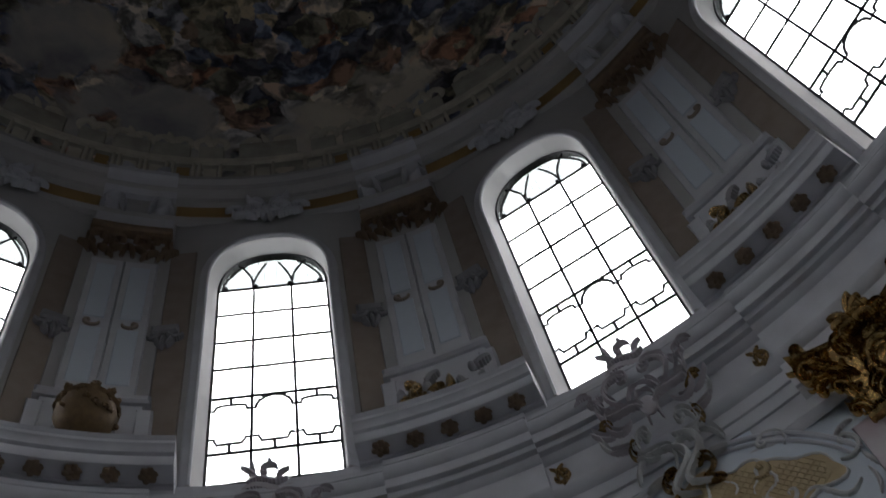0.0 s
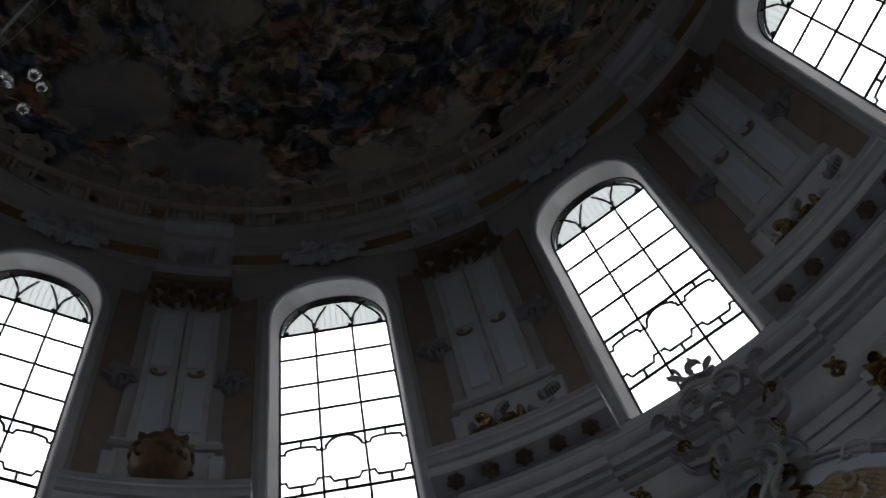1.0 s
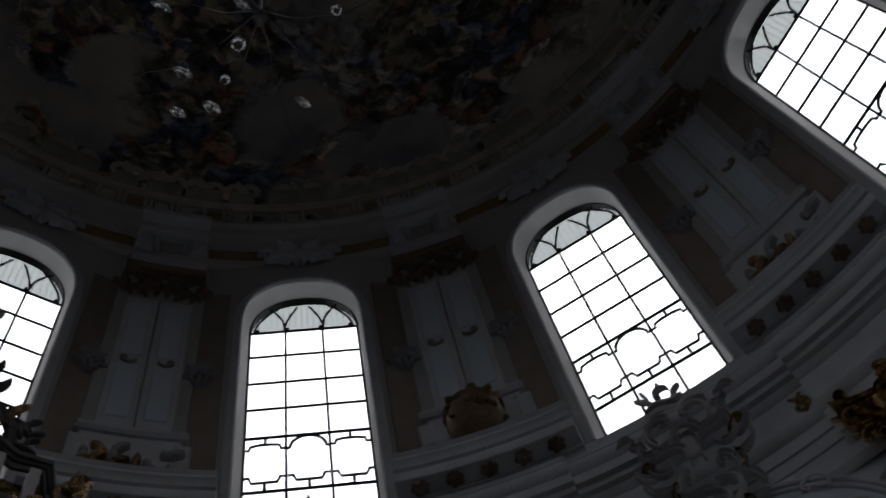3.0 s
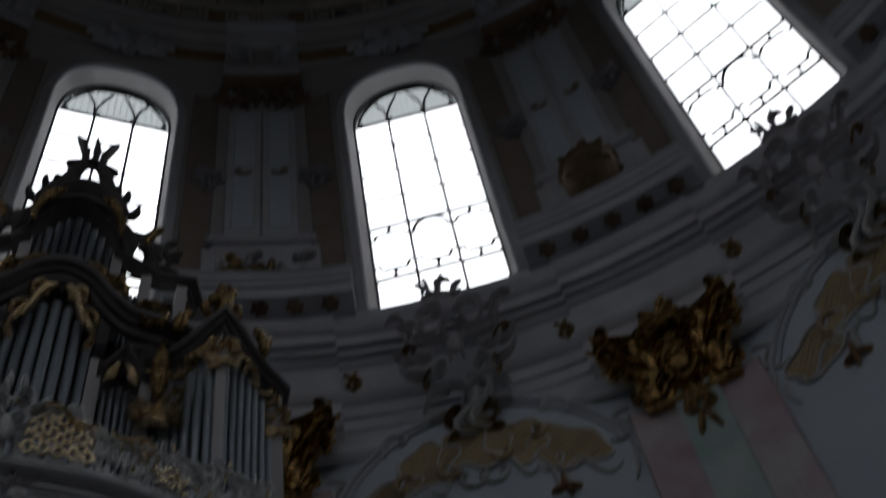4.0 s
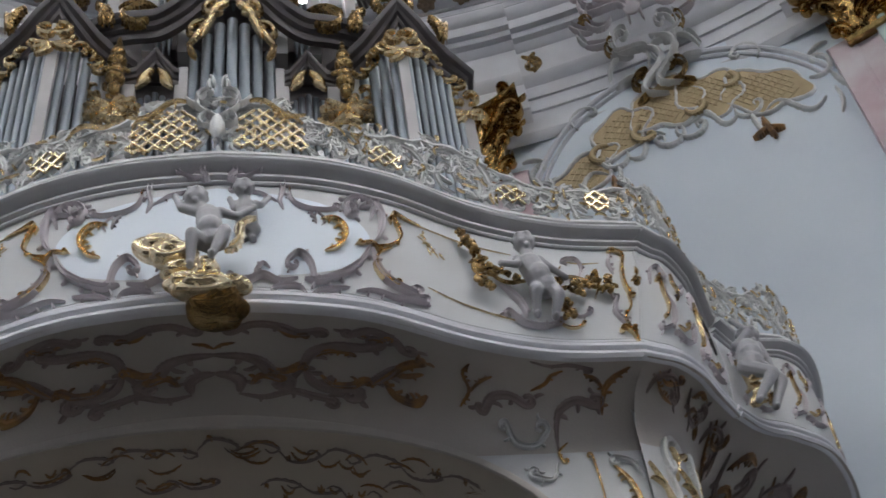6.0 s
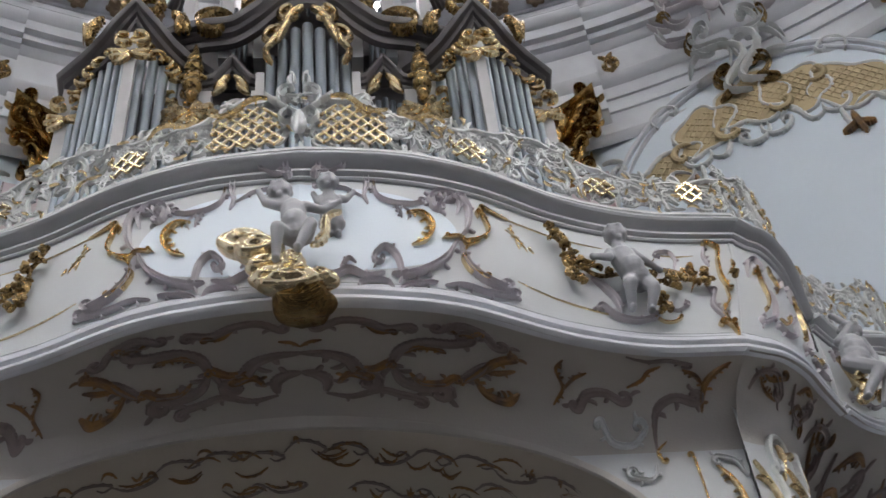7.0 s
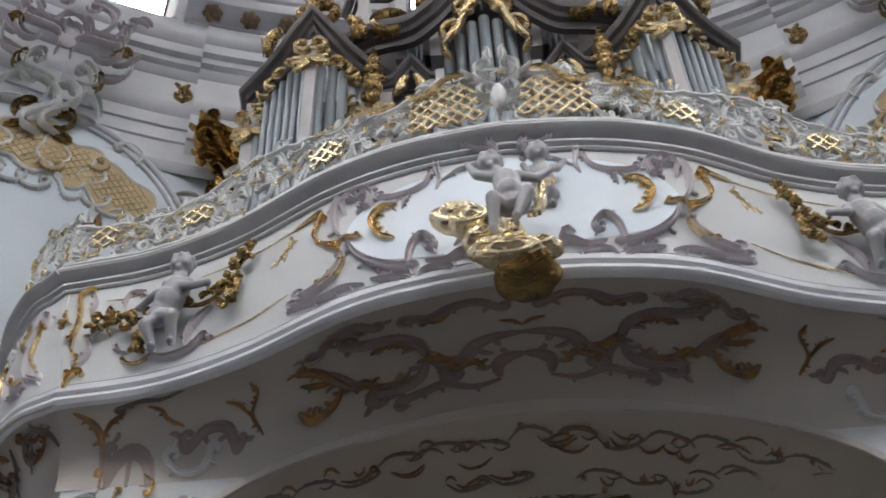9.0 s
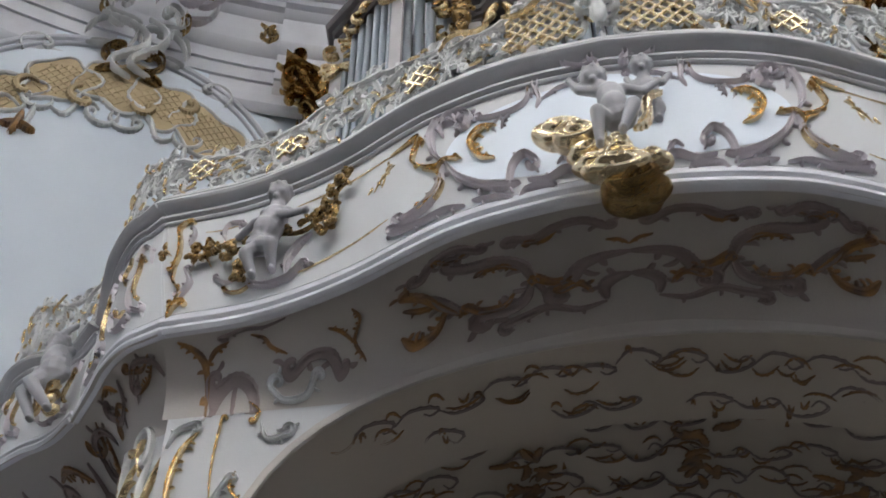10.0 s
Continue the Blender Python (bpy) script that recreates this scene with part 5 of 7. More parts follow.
for s in (-1, 1):
    bm = bmesh.new()
    rng = random.Random(21)
    g = lambda u, v, h: Vector((s * u, 9.35 - h, v))
    for i in range(22):
        p = (rng.uniform(0.8, 1.3), rng.uniform(14.7, 15.5))
        bm = bmesh.new()
        stroke(bm, g, leaf(p, rng.uniform(30, 150), rng.uniform(0.2, 0.45), rng.uniform(-120, 120), 5), 0.045, 0.06, tube=True)
        part("spray_leaf", bm, WOOD, ORG)
    bm = bmesh.new()
    stroke(bm, g, leaf((1.05, 14.6), 85, 0.9, 20), 0.09, 0.1, tube=True)
    part("side_spray", bm, WOOD, ORG, "dark pierced leaf spray")
    bm = bmesh.new()
    g = lambda u, v, h: Vector((s * (2.0 + u), 9.05 - h, v))
    for q, w in ((c_scroll(-0.1, 13.75, 0.2, 160), 0.08), (leaf((0, 13.6), 70, 0.7, 40), 0.08), (leaf((0.05, 13.6), 110, 0.6, -60), 0.08), (leaf((0.1, 13.5), 30, 0.4, 80), 0.06), (leaf((-0.1, 13.5), 150, 0.4, -80), 0.06), (c_scroll(0.1, 14.05, 0.14, -20), 0.06), (leaf((0.55, 12.95), 70, 0.5, 60), 0.07), (leaf((0.6, 12.9), 110, 0.4, -50), 0.06), (leaf((-0.55, 13.1), 100, 0.5, -60), 0.07), (leaf((-0.5, 13.1), 60, 0.4, 60), 0.06)):
        stroke(bm, g, q, w, 0.14)
    part("tower_crest", bm, OLDGOLD, ORG, "gilded crest on the side tower")


# ---- stucco on the gallery front ----
def G(a, v, h):
    """The front face: a in metres from its middle."""
    return F(0.5 + a / 7.3, v, h)


def both(name, strokes, material, parent, h, f=G, label="", tube=False):
    """Carved pieces on each side of the middle, mirrored, each one a part."""
    for s in (1, -1):
        for q, w in strokes:
            group = q if isinstance(q, tuple) else ((q, w),)
            bm = bmesh.new()
            for p, ww in group:
                stroke(bm, f, p if s > 0 else mirror(p), ww, h, tube=tube)
            part(name, bm, material, parent, label)


def flame(p, ang, length, bend, w=0.03):
    q = leaf(p, ang, length * 1.15, bend * 1.7, 9)
    return [(q, w), (leaf(q[3], ang + bend * 0.3 - 20, length * 0.4, -bend * 1.2, 6), w * 0.65), (leaf(q[6], ang + bend + 20, length * 0.34, bend * 1.6, 6), w * 0.55)]


def rocs(name, scrolls, material, parent, h, f=G, label="", wide=1.0):
    """Rocaille scrolls on each side of the middle, mirrored, each one a part."""
    for s in (1, -1):
        for pts, w, curl, tail, barbs, side in scrolls:
            bm = bmesh.new()
            rocaille(bm, f if s > 0 else (lambda u, v, hh: f(-u, v, hh)), pts, w * wide, h, curl, tail, barbs, side)
            part(name, bm, material, parent, label)


FRONT = thing("front_stucco", tuple(G(0, 6.5, 0.02)), "lilac rocaille frames with gilded edges on the gallery front", "wall ornament")
for s in (1, -1):
    bm = bmesh.new()
    rim = catmull([(0.0, 7.5, 0), (0.5, 7.44, 0), (0.95, 7.36, 0), (1.25, 7.2, 0), (1.36, 6.98, 0), (1.22, 6.72, 0), (0.9, 6.6, 0), (0.5, 6.55, 0), (0.0, 6.54, 0)], 5)
    mid = [bm.verts.new(G(0, 7.5 - 0.96 * i / (len(rim) - 1), 0.006)) for i in range(len(rim))]
    out = [bm.verts.new(G(s * p.x, p.y, 0.006)) if 0 < i < len(rim) - 1 else mid[i] for i, p in enumerate(rim)]
    cols = [mid]
    for t in (0.25, 0.5, 0.75):
        cols.append([bm.verts.new(G(s * p.x * t, p.y * t + (7.5 - 0.96 * i / (len(rim) - 1)) * (1 - t), 0.006)) if 0 < i < len(rim) - 1 else mid[i] for i, p in enumerate(rim)])
    cols.append(out)
    for a, b in zip(cols, cols[1:]):
        for i in range(len(rim) - 1):
            q = []
            for v in (a[i], a[i + 1], b[i + 1], b[i]):
                if v not in q:
                    q.append(v)
            if len(q) > 2:
                bm.faces.new(q)
    part("inset_panel", bm, PANEL, FRONT, "pale blue inset field")
# frame: a volute at the top, a stem that bends inwards at the foot, and a lower volute
rocs("cartouche_frame", [
    ([(1.34, 7.26), (1.35, 7.42), (1.27, 7.52), (1.16, 7.5), (1.1, 7.4), (1.13, 7.29)], 0.04, 0.05, 0, 7, -1),
    ([(1.37, 7.5), (1.43, 7.34), (1.43, 7.12), (1.36, 6.95)], 0.038, 0, 0.03, 4, 1),
    ([(1.36, 6.98), (1.29, 6.76), (1.15, 6.61), (0.98, 6.53), (0.84, 6.54)], 0.045, 0, 0, 5, 1),
    ([(0.93, 6.54), (0.86, 6.7), (0.75, 6.78), (0.67, 6.7)], 0.034, 0.055, 0.02, 3, -1),
    ([(0.78, 6.54), (0.62, 6.5), (0.46, 6.55), (0.33, 6.5), (0.16, 6.5)], 0.036, -0.03, 0, 4, -1),
], LILAC, FRONT, 0.07)
rocs("cartouche_foot", [
    ([(1.38, 6.95), (1.45, 6.74), (1.57, 6.62), (1.74, 6.57)], 0.042, 0.04, 0, 6, 1),
    ([(1.82, 6.53), (1.62, 6.49), (1.44, 6.51), (1.3, 6.48)], 0.028, 0, 0.03, 6, 1),
    ([(1.24, 6.5), (1.1, 6.46), (0.98, 6.43), (0.9, 6.36)], 0.03, 0, 0, 3, 1),
    ([(0.9, 6.36), (0.82, 6.45), (0.7, 6.46), (0.58, 6.43)], 0.03, 0.02, 0, 3, -1),
    ([(0.52, 6.62), (0.45, 6.66), (0.4, 6.6)], 0.025, 0.02, 0, 2, -1),
], LILAC, FRONT, 0.065)
rocs("upper_scroll", [
    ([(0.62, 7.64), (0.6, 7.5), (0.64, 7.36), (0.76, 7.29), (0.92, 7.29), (1.03, 7.33)], 0.028, 0.03, 0, 3, -1),
    ([(0.52, 7.66), (0.54, 7.5), (0.53, 7.36), (0.57, 7.25)], 0.034, 0, 0.015, 2, 1),
    ([(0.52, 7.34), (0.44, 7.39), (0.36, 7.44), (0.25, 7.46), (0.15, 7.5)], 0.024, 0.03, 0, 3, 1),
    ([(0.78, 7.27), (0.84, 7.2), (0.87, 7.12)], 0.016, 0, 0, 4, -1),
    ([(0.86, 7.26), (0.93, 7.19), (0.92, 7.1)], 0.012, 0, 0, 3, 1),
], LILAC, FRONT, 0.06)
rocs("gilt_edge", [
    ([(0.9, 7.18), (1.02, 7.19), (1.11, 7.1), (1.13, 6.99), (1.08, 6.88), (0.98, 6.83)], 0.036, 0, 0, 5, -1),
    ([(1.76, 7.38), (1.64, 7.4), (1.53, 7.44), (1.56, 7.3), (1.6, 7.15), (1.53, 7.03), (1.42, 6.98)], 0.018, 0, 0, 3, 1),
    ([(1.54, 7.0), (1.44, 6.9), (1.42, 6.77), (1.49, 6.66), (1.6, 6.62)], 0.022, 0.025, 0, 2, 1),
    ([(1.43, 6.94), (1.36, 6.99), (1.28, 6.96)], 0.02, -0.02, 0.02, 2, 1),
    ([(0.62, 7.68), (0.59, 7.58), (0.61, 7.48)], 0.014, 0, 0.01, 0, 1),
    ([(1.56, 7.42), (1.5, 7.36), (1.52, 7.28)], 0.012, 0, 0, 2, 1),
], GOLD, FRONT, 0.08, label="gilded scroll edge")
for s in (1, -1):
    for t in (-1.2, -0.6, 0.0, 0.6, 1.2):
        bm = bmesh.new()
        stroke(bm, G, [(s * (1.22 + k * math.sin(t)), 7.39 + k * math.cos(t)) for k in (0.015, 0.05, 0.085, 0.11)], 0.016, 0.05, tip=0.4)
        part("shell", bm, LILAC, FRONT)
both("gilt_line", [([(1.62, 7.4), (1.9, 7.38), (2.2, 7.36), (2.55, 7.36)], 0.008), ([(1.84, 6.7), (2.1, 6.64), (2.5, 6.59), (2.85, 6.57)], 0.008), ([(3.0, 7.36), (3.16, 7.34), (3.3, 7.36)], 0.008)], GOLD, FRONT, 0.012, label="thin gilded frame line")
both("sprig", [(leaf((1.78 + 0.035 * i, 7.27 - 0.035 * i), 60 + 55 * i, 0.075, 40, 4), 0.009) for i in range(5)] + [(leaf((1.74, 7.25), -25, 0.26, -40), 0.005), (leaf((1.82, 7.22), -95, 0.16, 30), 0.005)], GOLD, FRONT, 0.015, label="small gilded flower sprig")
rocs("corner_scroll", [
    ([(3.42, 7.55), (3.5, 7.46), (3.49, 7.28), (3.5, 7.08), (3.55, 6.92)], 0.022, 0.02, 0.025, 2, 1),
    ([(3.52, 6.98), (3.55, 6.8), (3.5, 6.66), (3.54, 6.54)], 0.018, 0.03, 0, 2, -1),
    ([(3.5, 6.56), (3.58, 6.48), (3.6, 6.36), (3.54, 6.27)], 0.02, 0, 0.03, 0, 1),
    ([(3.2, 7.1), (3.26, 7.22), (3.28, 7.02), (3.25, 6.88)], 0.02, 0, 0.02, 3, 1),
    ([(3.56, 7.1), (3.62, 7.2), (3.6, 7.3)], 0.012, 0, 0, 2, 1),
], GOLD, FRONT, 0.09, label="gilded corner scroll")
rocs("side_scroll", [
    ([(3.12, 7.12), (3.15, 7.28), (3.1, 7.4), (3.0, 7.38)], 0.022, 0.025, 0, 3, -1),
    ([(3.44, 6.9), (3.42, 6.74), (3.5, 6.62)], 0.03, 0.025, 0.02, 3, 1),
    ([(2.5, 6.66), (2.62, 6.57), (2.8, 6.55), (2.95, 6.6)], 0.034, 0.03, 0.03, 4, 1),
    ([(3.0, 6.78), (3.12, 6.68), (3.22, 6.74)], 0.018, 0.02, 0, 2, -1),
    ([(3.4, 7.5), (3.38, 7.34), (3.42, 7.2)], 0.022, 0, 0, 3, 1),
    ([(2.42, 6.94), (2.52, 6.86), (2.62, 6.74), (2.66, 6.62)], 0.04, 0, 0, 3, 1),
], LILAC, FRONT, 0.06)
rocs("gilt_twig", [
    ([(2.78, 7.32), (2.84, 7.22), (2.94, 7.22), (2.98, 7.3)], 0.012, 0, 0, 2, 1),
    ([(2.94, 7.02), (3.02, 7.14), (3.14, 7.12), (3.24, 7.06)], 0.012, 0, 0, 3, 1),
    ([(2.94, 6.62), (3.02, 6.56), (3.1, 6.56), (3.16, 6.6)], 0.012, 0.015, 0, 1, 1),
], GOLD, FRONT, 0.09)
# shell that rises over the rail between the two heads
bm = bmesh.new()
for s in (1, -1):
    m = (lambda u, v, h: G(0.02 + u, v, h + 0.04)) if s > 0 else (lambda u, v, h: G(0.02 - u, v, h + 0.04))
    rocaille(bm, m, [(0.0, 7.8), (0.09, 7.78), (0.13, 7.68), (0.09, 7.58)], 0.03, 0.09, 0.025, 0, 4, 1)
    rocaille(bm, m, [(0.1, 7.62), (0.2, 7.6), (0.3, 7.66), (0.33, 7.74)], 0.026, 0.08, -0.02, 0, 3, 1)
part("top_shell", bm, LILAC, FRONT)
for n, (side, f, t, b) in enumerate(WINGS):
    w = thing("wing_stucco", tuple(f(0.5, 6.5, 0.02)), "gilded and lilac rocaille on the curved gallery wing", "wall ornament", "wing stucco")
    L = sum((p - q).length for p, q in zip(t, t[1:]))
    on = lambda u, v, h, f=f: f(0.04 + 0.92 * u / L, v, h)
    for k in range(max(1, round(L / 0.95))):
        o = k * L / max(1, round(L / 0.95))
        for name, m, h, st in (
                ("rocaille", LILAC, 0.06, [([(0.1, 7.12), (0.12, 7.32), (0.24, 7.42), (0.34, 7.3)], 0.03, -0.04, 0, 4, 1), ([(0.33, 7.2), (0.32, 7.04), (0.42, 6.9), (0.4, 6.7), (0.24, 6.6)], 0.032, -0.04, 0, 5, 1), ([(0.45, 6.62), (0.6, 6.57), (0.76, 6.64), (0.82, 6.82)], 0.03, 0.04, 0.02, 4, -1), ([(0.5, 7.1), (0.62, 7.16), (0.72, 7.3)], 0.024, 0.03, 0, 3, 1)]),
                ("gilt_scroll", GOLD, 0.08, [([(0.2, 7.22), (0.26, 7.3), (0.27, 7.1), (0.34, 6.9), (0.3, 6.76)], 0.016, -0.02, 0.02, 3, 1), ([(0.5, 6.72), (0.62, 6.7), (0.7, 6.8)], 0.014, 0.02, 0, 2, 1), ([(0.52, 7.42), (0.5, 7.28), (0.58, 7.2), (0.54, 7.04)], 0.014, 0, 0, 3, 1)])):
            for pts, wide, cu, ta, nb, sd_ in st:
                bm = bmesh.new()
                rocaille(bm, on, [(o + a, b) for a, b in pts], wide, h, cu, ta, nb, sd_)
                part(name, bm, m, w)


# ---- cherub statues, each one plain mesh ----
def cherub(name, head, chest, hip, hands_at, feet, scale=1.0, label="", wings=False):
    bm = bmesh.new()
    h, c, p = Vector(head), Vector(chest), Vector(hip)
    scale *= 0.8
    ball(bm, h, (0.09 * scale, 0.095 * scale, 0.105 * scale), seg=14, rings=10)
    for i in range(26):
        a, e = i * 2.4, 0.15 + 1.3 * (i / 26)
        d = Vector((math.cos(a) * math.cos(e), math.sin(a) * math.cos(e) * 0.9 + 0.3, math.sin(e)))
        ball(bm, h + d.normalized() * 0.088 * scale, 0.03 * scale, seg=6, rings=4)
    limb(bm, h - Vector((0, 0, 0.05)), c, 0.045 * scale, 0.085 * scale)
    limb(bm, c, p, 0.1 * scale, 0.11 * scale, 12)
    ball(bm, (c * 0.4 + p * 0.6) + Vector((0, -0.035 * scale, 0)), (0.1 * scale, 0.1 * scale, 0.11 * scale), seg=12, rings=8)
    for d in (-1, 1):
        ball(bm, h + Vector((d * 0.034, -0.055, -0.03)) * scale, 0.037 * scale, seg=8, rings=6)
    ball(bm, h + Vector((0, -0.062, -0.082)) * scale, 0.03 * scale, seg=6, rings=5)
    for s, (e, w) in zip((-1, 1), hands_at):
        sh = c + Vector((s * 0.09 * scale, 0, 0.04))
        limb(bm, sh, e, 0.045 * scale, 0.036 * scale)
        limb(bm, e, w, 0.036 * scale, 0.026 * scale)
        ball(bm, w, 0.034 * scale, seg=6, rings=5)
    for s, (k, ft) in zip((-1, 1), feet):
        limb(bm, p + Vector((s * 0.06 * scale, 0, -0.02)), k, 0.07 * scale, 0.055 * scale)
        limb(bm, k, ft, 0.055 * scale, 0.032 * scale)
        ball(bm, Vector(ft) + Vector((0, -0.02, -0.01)), (0.03, 0.05, 0.025), seg=6, rings=5)
    ob = thing(name, tuple(p), label, "statue", "cherub statues", bm=bm, material=STATUE)
    # one carved skin over the modelled masses
    skin = ob.modifiers.new("skin", "REMESH")
    skin.mode, skin.voxel_size, skin.use_smooth_shade = "VOXEL", 0.009, True
    soft = ob.modifiers.new("soft", "SMOOTH")
    soft.factor, soft.iterations = 0.5, 3
    return ob


o = lambda a, v, h: tuple(G(a, v, h))
cherub("cherub_statue", o(-0.10, 7.0, 0.32), o(-0.01, 6.82, 0.3), o(0.0, 6.6, 0.28), ((o(-0.22, 6.92, 0.3), o(-0.28, 7.1, 0.26)), (o(0.2, 6.82, 0.3), o(0.33, 6.94, 0.28))), ((o(-0.1, 6.54, 0.42), o(-0.13, 6.32, 0.36)), (o(0.1, 6.56, 0.42), o(0.02, 6.36, 0.4))), 1.05, "grey stucco cherub seated on the gilded cloud")
cherub("cherub_statue", o(0.23, 7.28, 0.18), o(0.26, 7.14, 0.1), o(0.28, 7.0, 0.04), ((o(0.16, 7.14, 0.1), o(0.12, 7.22, 0.12)), (o(0.38, 7.18, 0.1), o(0.44, 7.3, 0.08))), ((o(0.24, 6.94, 0.03), o(0.26, 6.9, 0.0)), (o(0.32, 6.94, 0.03), o(0.34, 6.9, 0.0))), 0.95, "grey stucco cherub peeping out of the cartouche")
for s in (1, -1):
    o = lambda a, v, h, s=s: tuple(G(s * a, v, h))
    cherub("cherub_statue", o(2.57, 7.3, 0.2), o(2.62, 7.08, 0.16), o(2.76, 6.86, 0.14), ((o(2.48, 7.0, 0.2), o(2.36, 7.02, 0.16)), (o(2.78, 7.04, 0.2), o(2.96, 7.0, 0.14))), ((o(2.64, 6.72, 0.22), o(2.7, 6.56, 0.12)), (o(2.86, 6.7, 0.22), o(2.86, 6.54, 0.14))), 1.15, "grey stucco cherub holding a rose garland on the gallery front")
    # hanging figure on the corner between the two wings
    f = WINGS[1 if s > 0 else 3][1]
    e = lambda u, v, h, f=f: tuple(f(u, v, h))
    cherub("cherub_statue", e(0.03, 7.28, 0.26), e(0.02, 7.08, 0.22), e(0.0, 6.8, 0.22), ((e(0.0, 7.3, 0.3), e(0.0, 7.6, 0.22)), (e(0.12, 6.95, 0.3), e(0.1, 6.7, 0.3))), ((e(0.02, 6.6, 0.36), e(0.02, 6.35, 0.2)), (e(0.1, 6.58, 0.36), e(0.12, 6.3, 0.26))), 1.3, "grey stucco cherub clinging to the wing corner")
    bm = bmesh.new()
    rng = random.Random(8)
    for i in range(14):
        p = f(rng.uniform(0.0, 0.14), rng.uniform(6.35, 6.95), rng.uniform(0.12, 0.28))
        ball(bm, p, (0.07, 0.05, 0.035), rot=Euler((rng.uniform(0, 3), rng.uniform(0, 3), 0)).to_matrix(), seg=7, rings=5)
    thing("gilded_cloth", tuple(f(0.06, 6.4, 0.15)), "crumpled gilded cloth at the cherub's feet", "drapery", "gilded cloths", bm=bm, material=GOLD)
    # rose garland
    gar = thing("rose_garland", o(2.2, 6.6, 0.05), "dull gilded garland of roses and leaves", "garland", "rose garlands")
    rng = random.Random(14)
    for a, v, r in ((2.05, 7.36, 0.045), (2.1, 7.28, 0.055), (2.17, 7.2, 0.055), (2.22, 7.1, 0.04), (2.27, 7.0, 0.05), (2.2, 6.84, 0.055), (2.28, 6.8, 0.05), (2.54, 6.96, 0.045), (2.72, 6.94, 0.06), (2.82, 6.9, 0.055), (2.9, 6.96, 0.05), (3.06, 6.94, 0.06), (3.1, 6.84, 0.05), (2.98, 6.72, 0.055), (3.02, 6.62, 0.05), (3.33, 7.03, 0.05), (3.35, 6.92, 0.045), (3.58, 7.0, 0.045)):
        bm = bmesh.new()
        rose(bm, G(s * a, v, 0.1), r, rng)
        part("rose", bm, OLDGOLD, gar)
    bm = bmesh.new()
    for a, v in ((2.1, 7.3), (2.2, 7.12), (2.26, 6.98), (2.24, 6.84), (2.4, 7.02), (2.76, 6.92), (2.92, 6.94), (3.06, 6.9), (3.0, 6.68), (3.2, 7.04), (3.34, 6.98)):
        for _ in range(5):
            stroke(bm, lambda u, w, h: G(s * u, w, h + 0.06), leaf((a, v), rng.uniform(0, 360), 0.1, rng.uniform(-80, 80), 4), 0.018, 0.04)
    for q in (s_curve((2.08, 7.3), (2.26, 6.9), 0.1), s_curve((2.3, 7.0), (2.9, 6.94), -0.1), s_curve((3.06, 6.98), (3.34, 7.02), 0.15)):
        stroke(bm, lambda u, w, h: G(s * u, w, h + 0.05), q, 0.012, 0.04)
    part("leaves", bm, OLDGOLD, gar)

# gilded cloud under the seated cherub
CLOUD = thing("gilded_cloud", (0, 6.2, 6.0), "bright gilded swirling cloud hanging from the gallery edge", "cloud ornament")
rng = random.Random(2)
bm = bmesh.new()
bm.free()


def puff(a, v, h, rx, ry, rz, turn, material, name):
    """One rolled puff: a flattened ball whose face winds up in spiral folds."""
    bm = bmesh.new()
    bmesh.ops.create_uvsphere(bm, u_segments=64, v_segments=48, radius=1, matrix=Matrix.Rotation(radians(90), 4, "X"))
    c = G(a, v, h)
    for p in bm.verts:
        ang, rad = math.atan2(p.co.z, p.co.x), math.hypot(p.co.x, p.co.z)
        fold = math.sin(11 * rad + ang + turn)
        k = 1 + 0.05 * fold * min(1, 3 * rad) + 0.05 * math.sin(3 * ang + turn)
        p.co = c + Vector((p.co.x * rx * k, p.co.y * ry * (1 + 0.12 * fold), p.co.z * rz * k))
    part(name, bm, material, CLOUD)


for a, v, h, rx, ry, rz, turn, m, name in (
        (-0.42, 6.56, 0.28, 0.17, 0.1, 0.1, 0.4, BRIGHTGOLD, "cloud_curl"), (-0.3, 6.47, 0.31, 0.16, 0.1, 0.1, 2.2, BRIGHTGOLD, "cloud_curl"),
        (-0.24, 6.33, 0.28, 0.13, 0.1, 0.07, 4.0, BRIGHTGOLD, "cloud_curl"), (-0.17, 6.22, 0.28, 0.15, 0.1, 0.07, 5.2, BRIGHTGOLD, "cloud_curl"),
        (-0.02, 6.32, 0.3, 0.09, 0.1, 0.08, 1.0, BRIGHTGOLD, "cloud_curl"), (-0.03, 6.22, 0.31, 0.14, 0.11, 0.06, 2.5, BRIGHTGOLD, "cloud_curl"),
        (-0.02, 6.14, 0.3, 0.21, 0.12, 0.06, 0.0, BRIGHTGOLD, "cloud_curl"), (0.2, 6.17, 0.3, 0.12, 0.1, 0.06, 3.1, BRIGHTGOLD, "cloud_curl"),
        # darker gilding puts the shade under the cloud into the colour
        (0.06, 6.1, 0.16, 0.2, 0.19, 0.075, 1.7, CAPGOLD, "shaded_cloud_underside")):
    puff(a, v, h, rx, ry, rz, turn, m, name)
bm = bmesh.new()
for q, w in ((s_curve((0.1, 6.56), (0.36, 6.88), -0.15), 0.04), (leaf((0.14, 6.6), 20, 0.22, 60), 0.028)):
    stroke(bm, lambda u, v, h: G(u, v, h + 0.22), q, w, 0.06)
part("sash", bm, BRIGHTGOLD, CLOUD, "fluttering gilded sash")


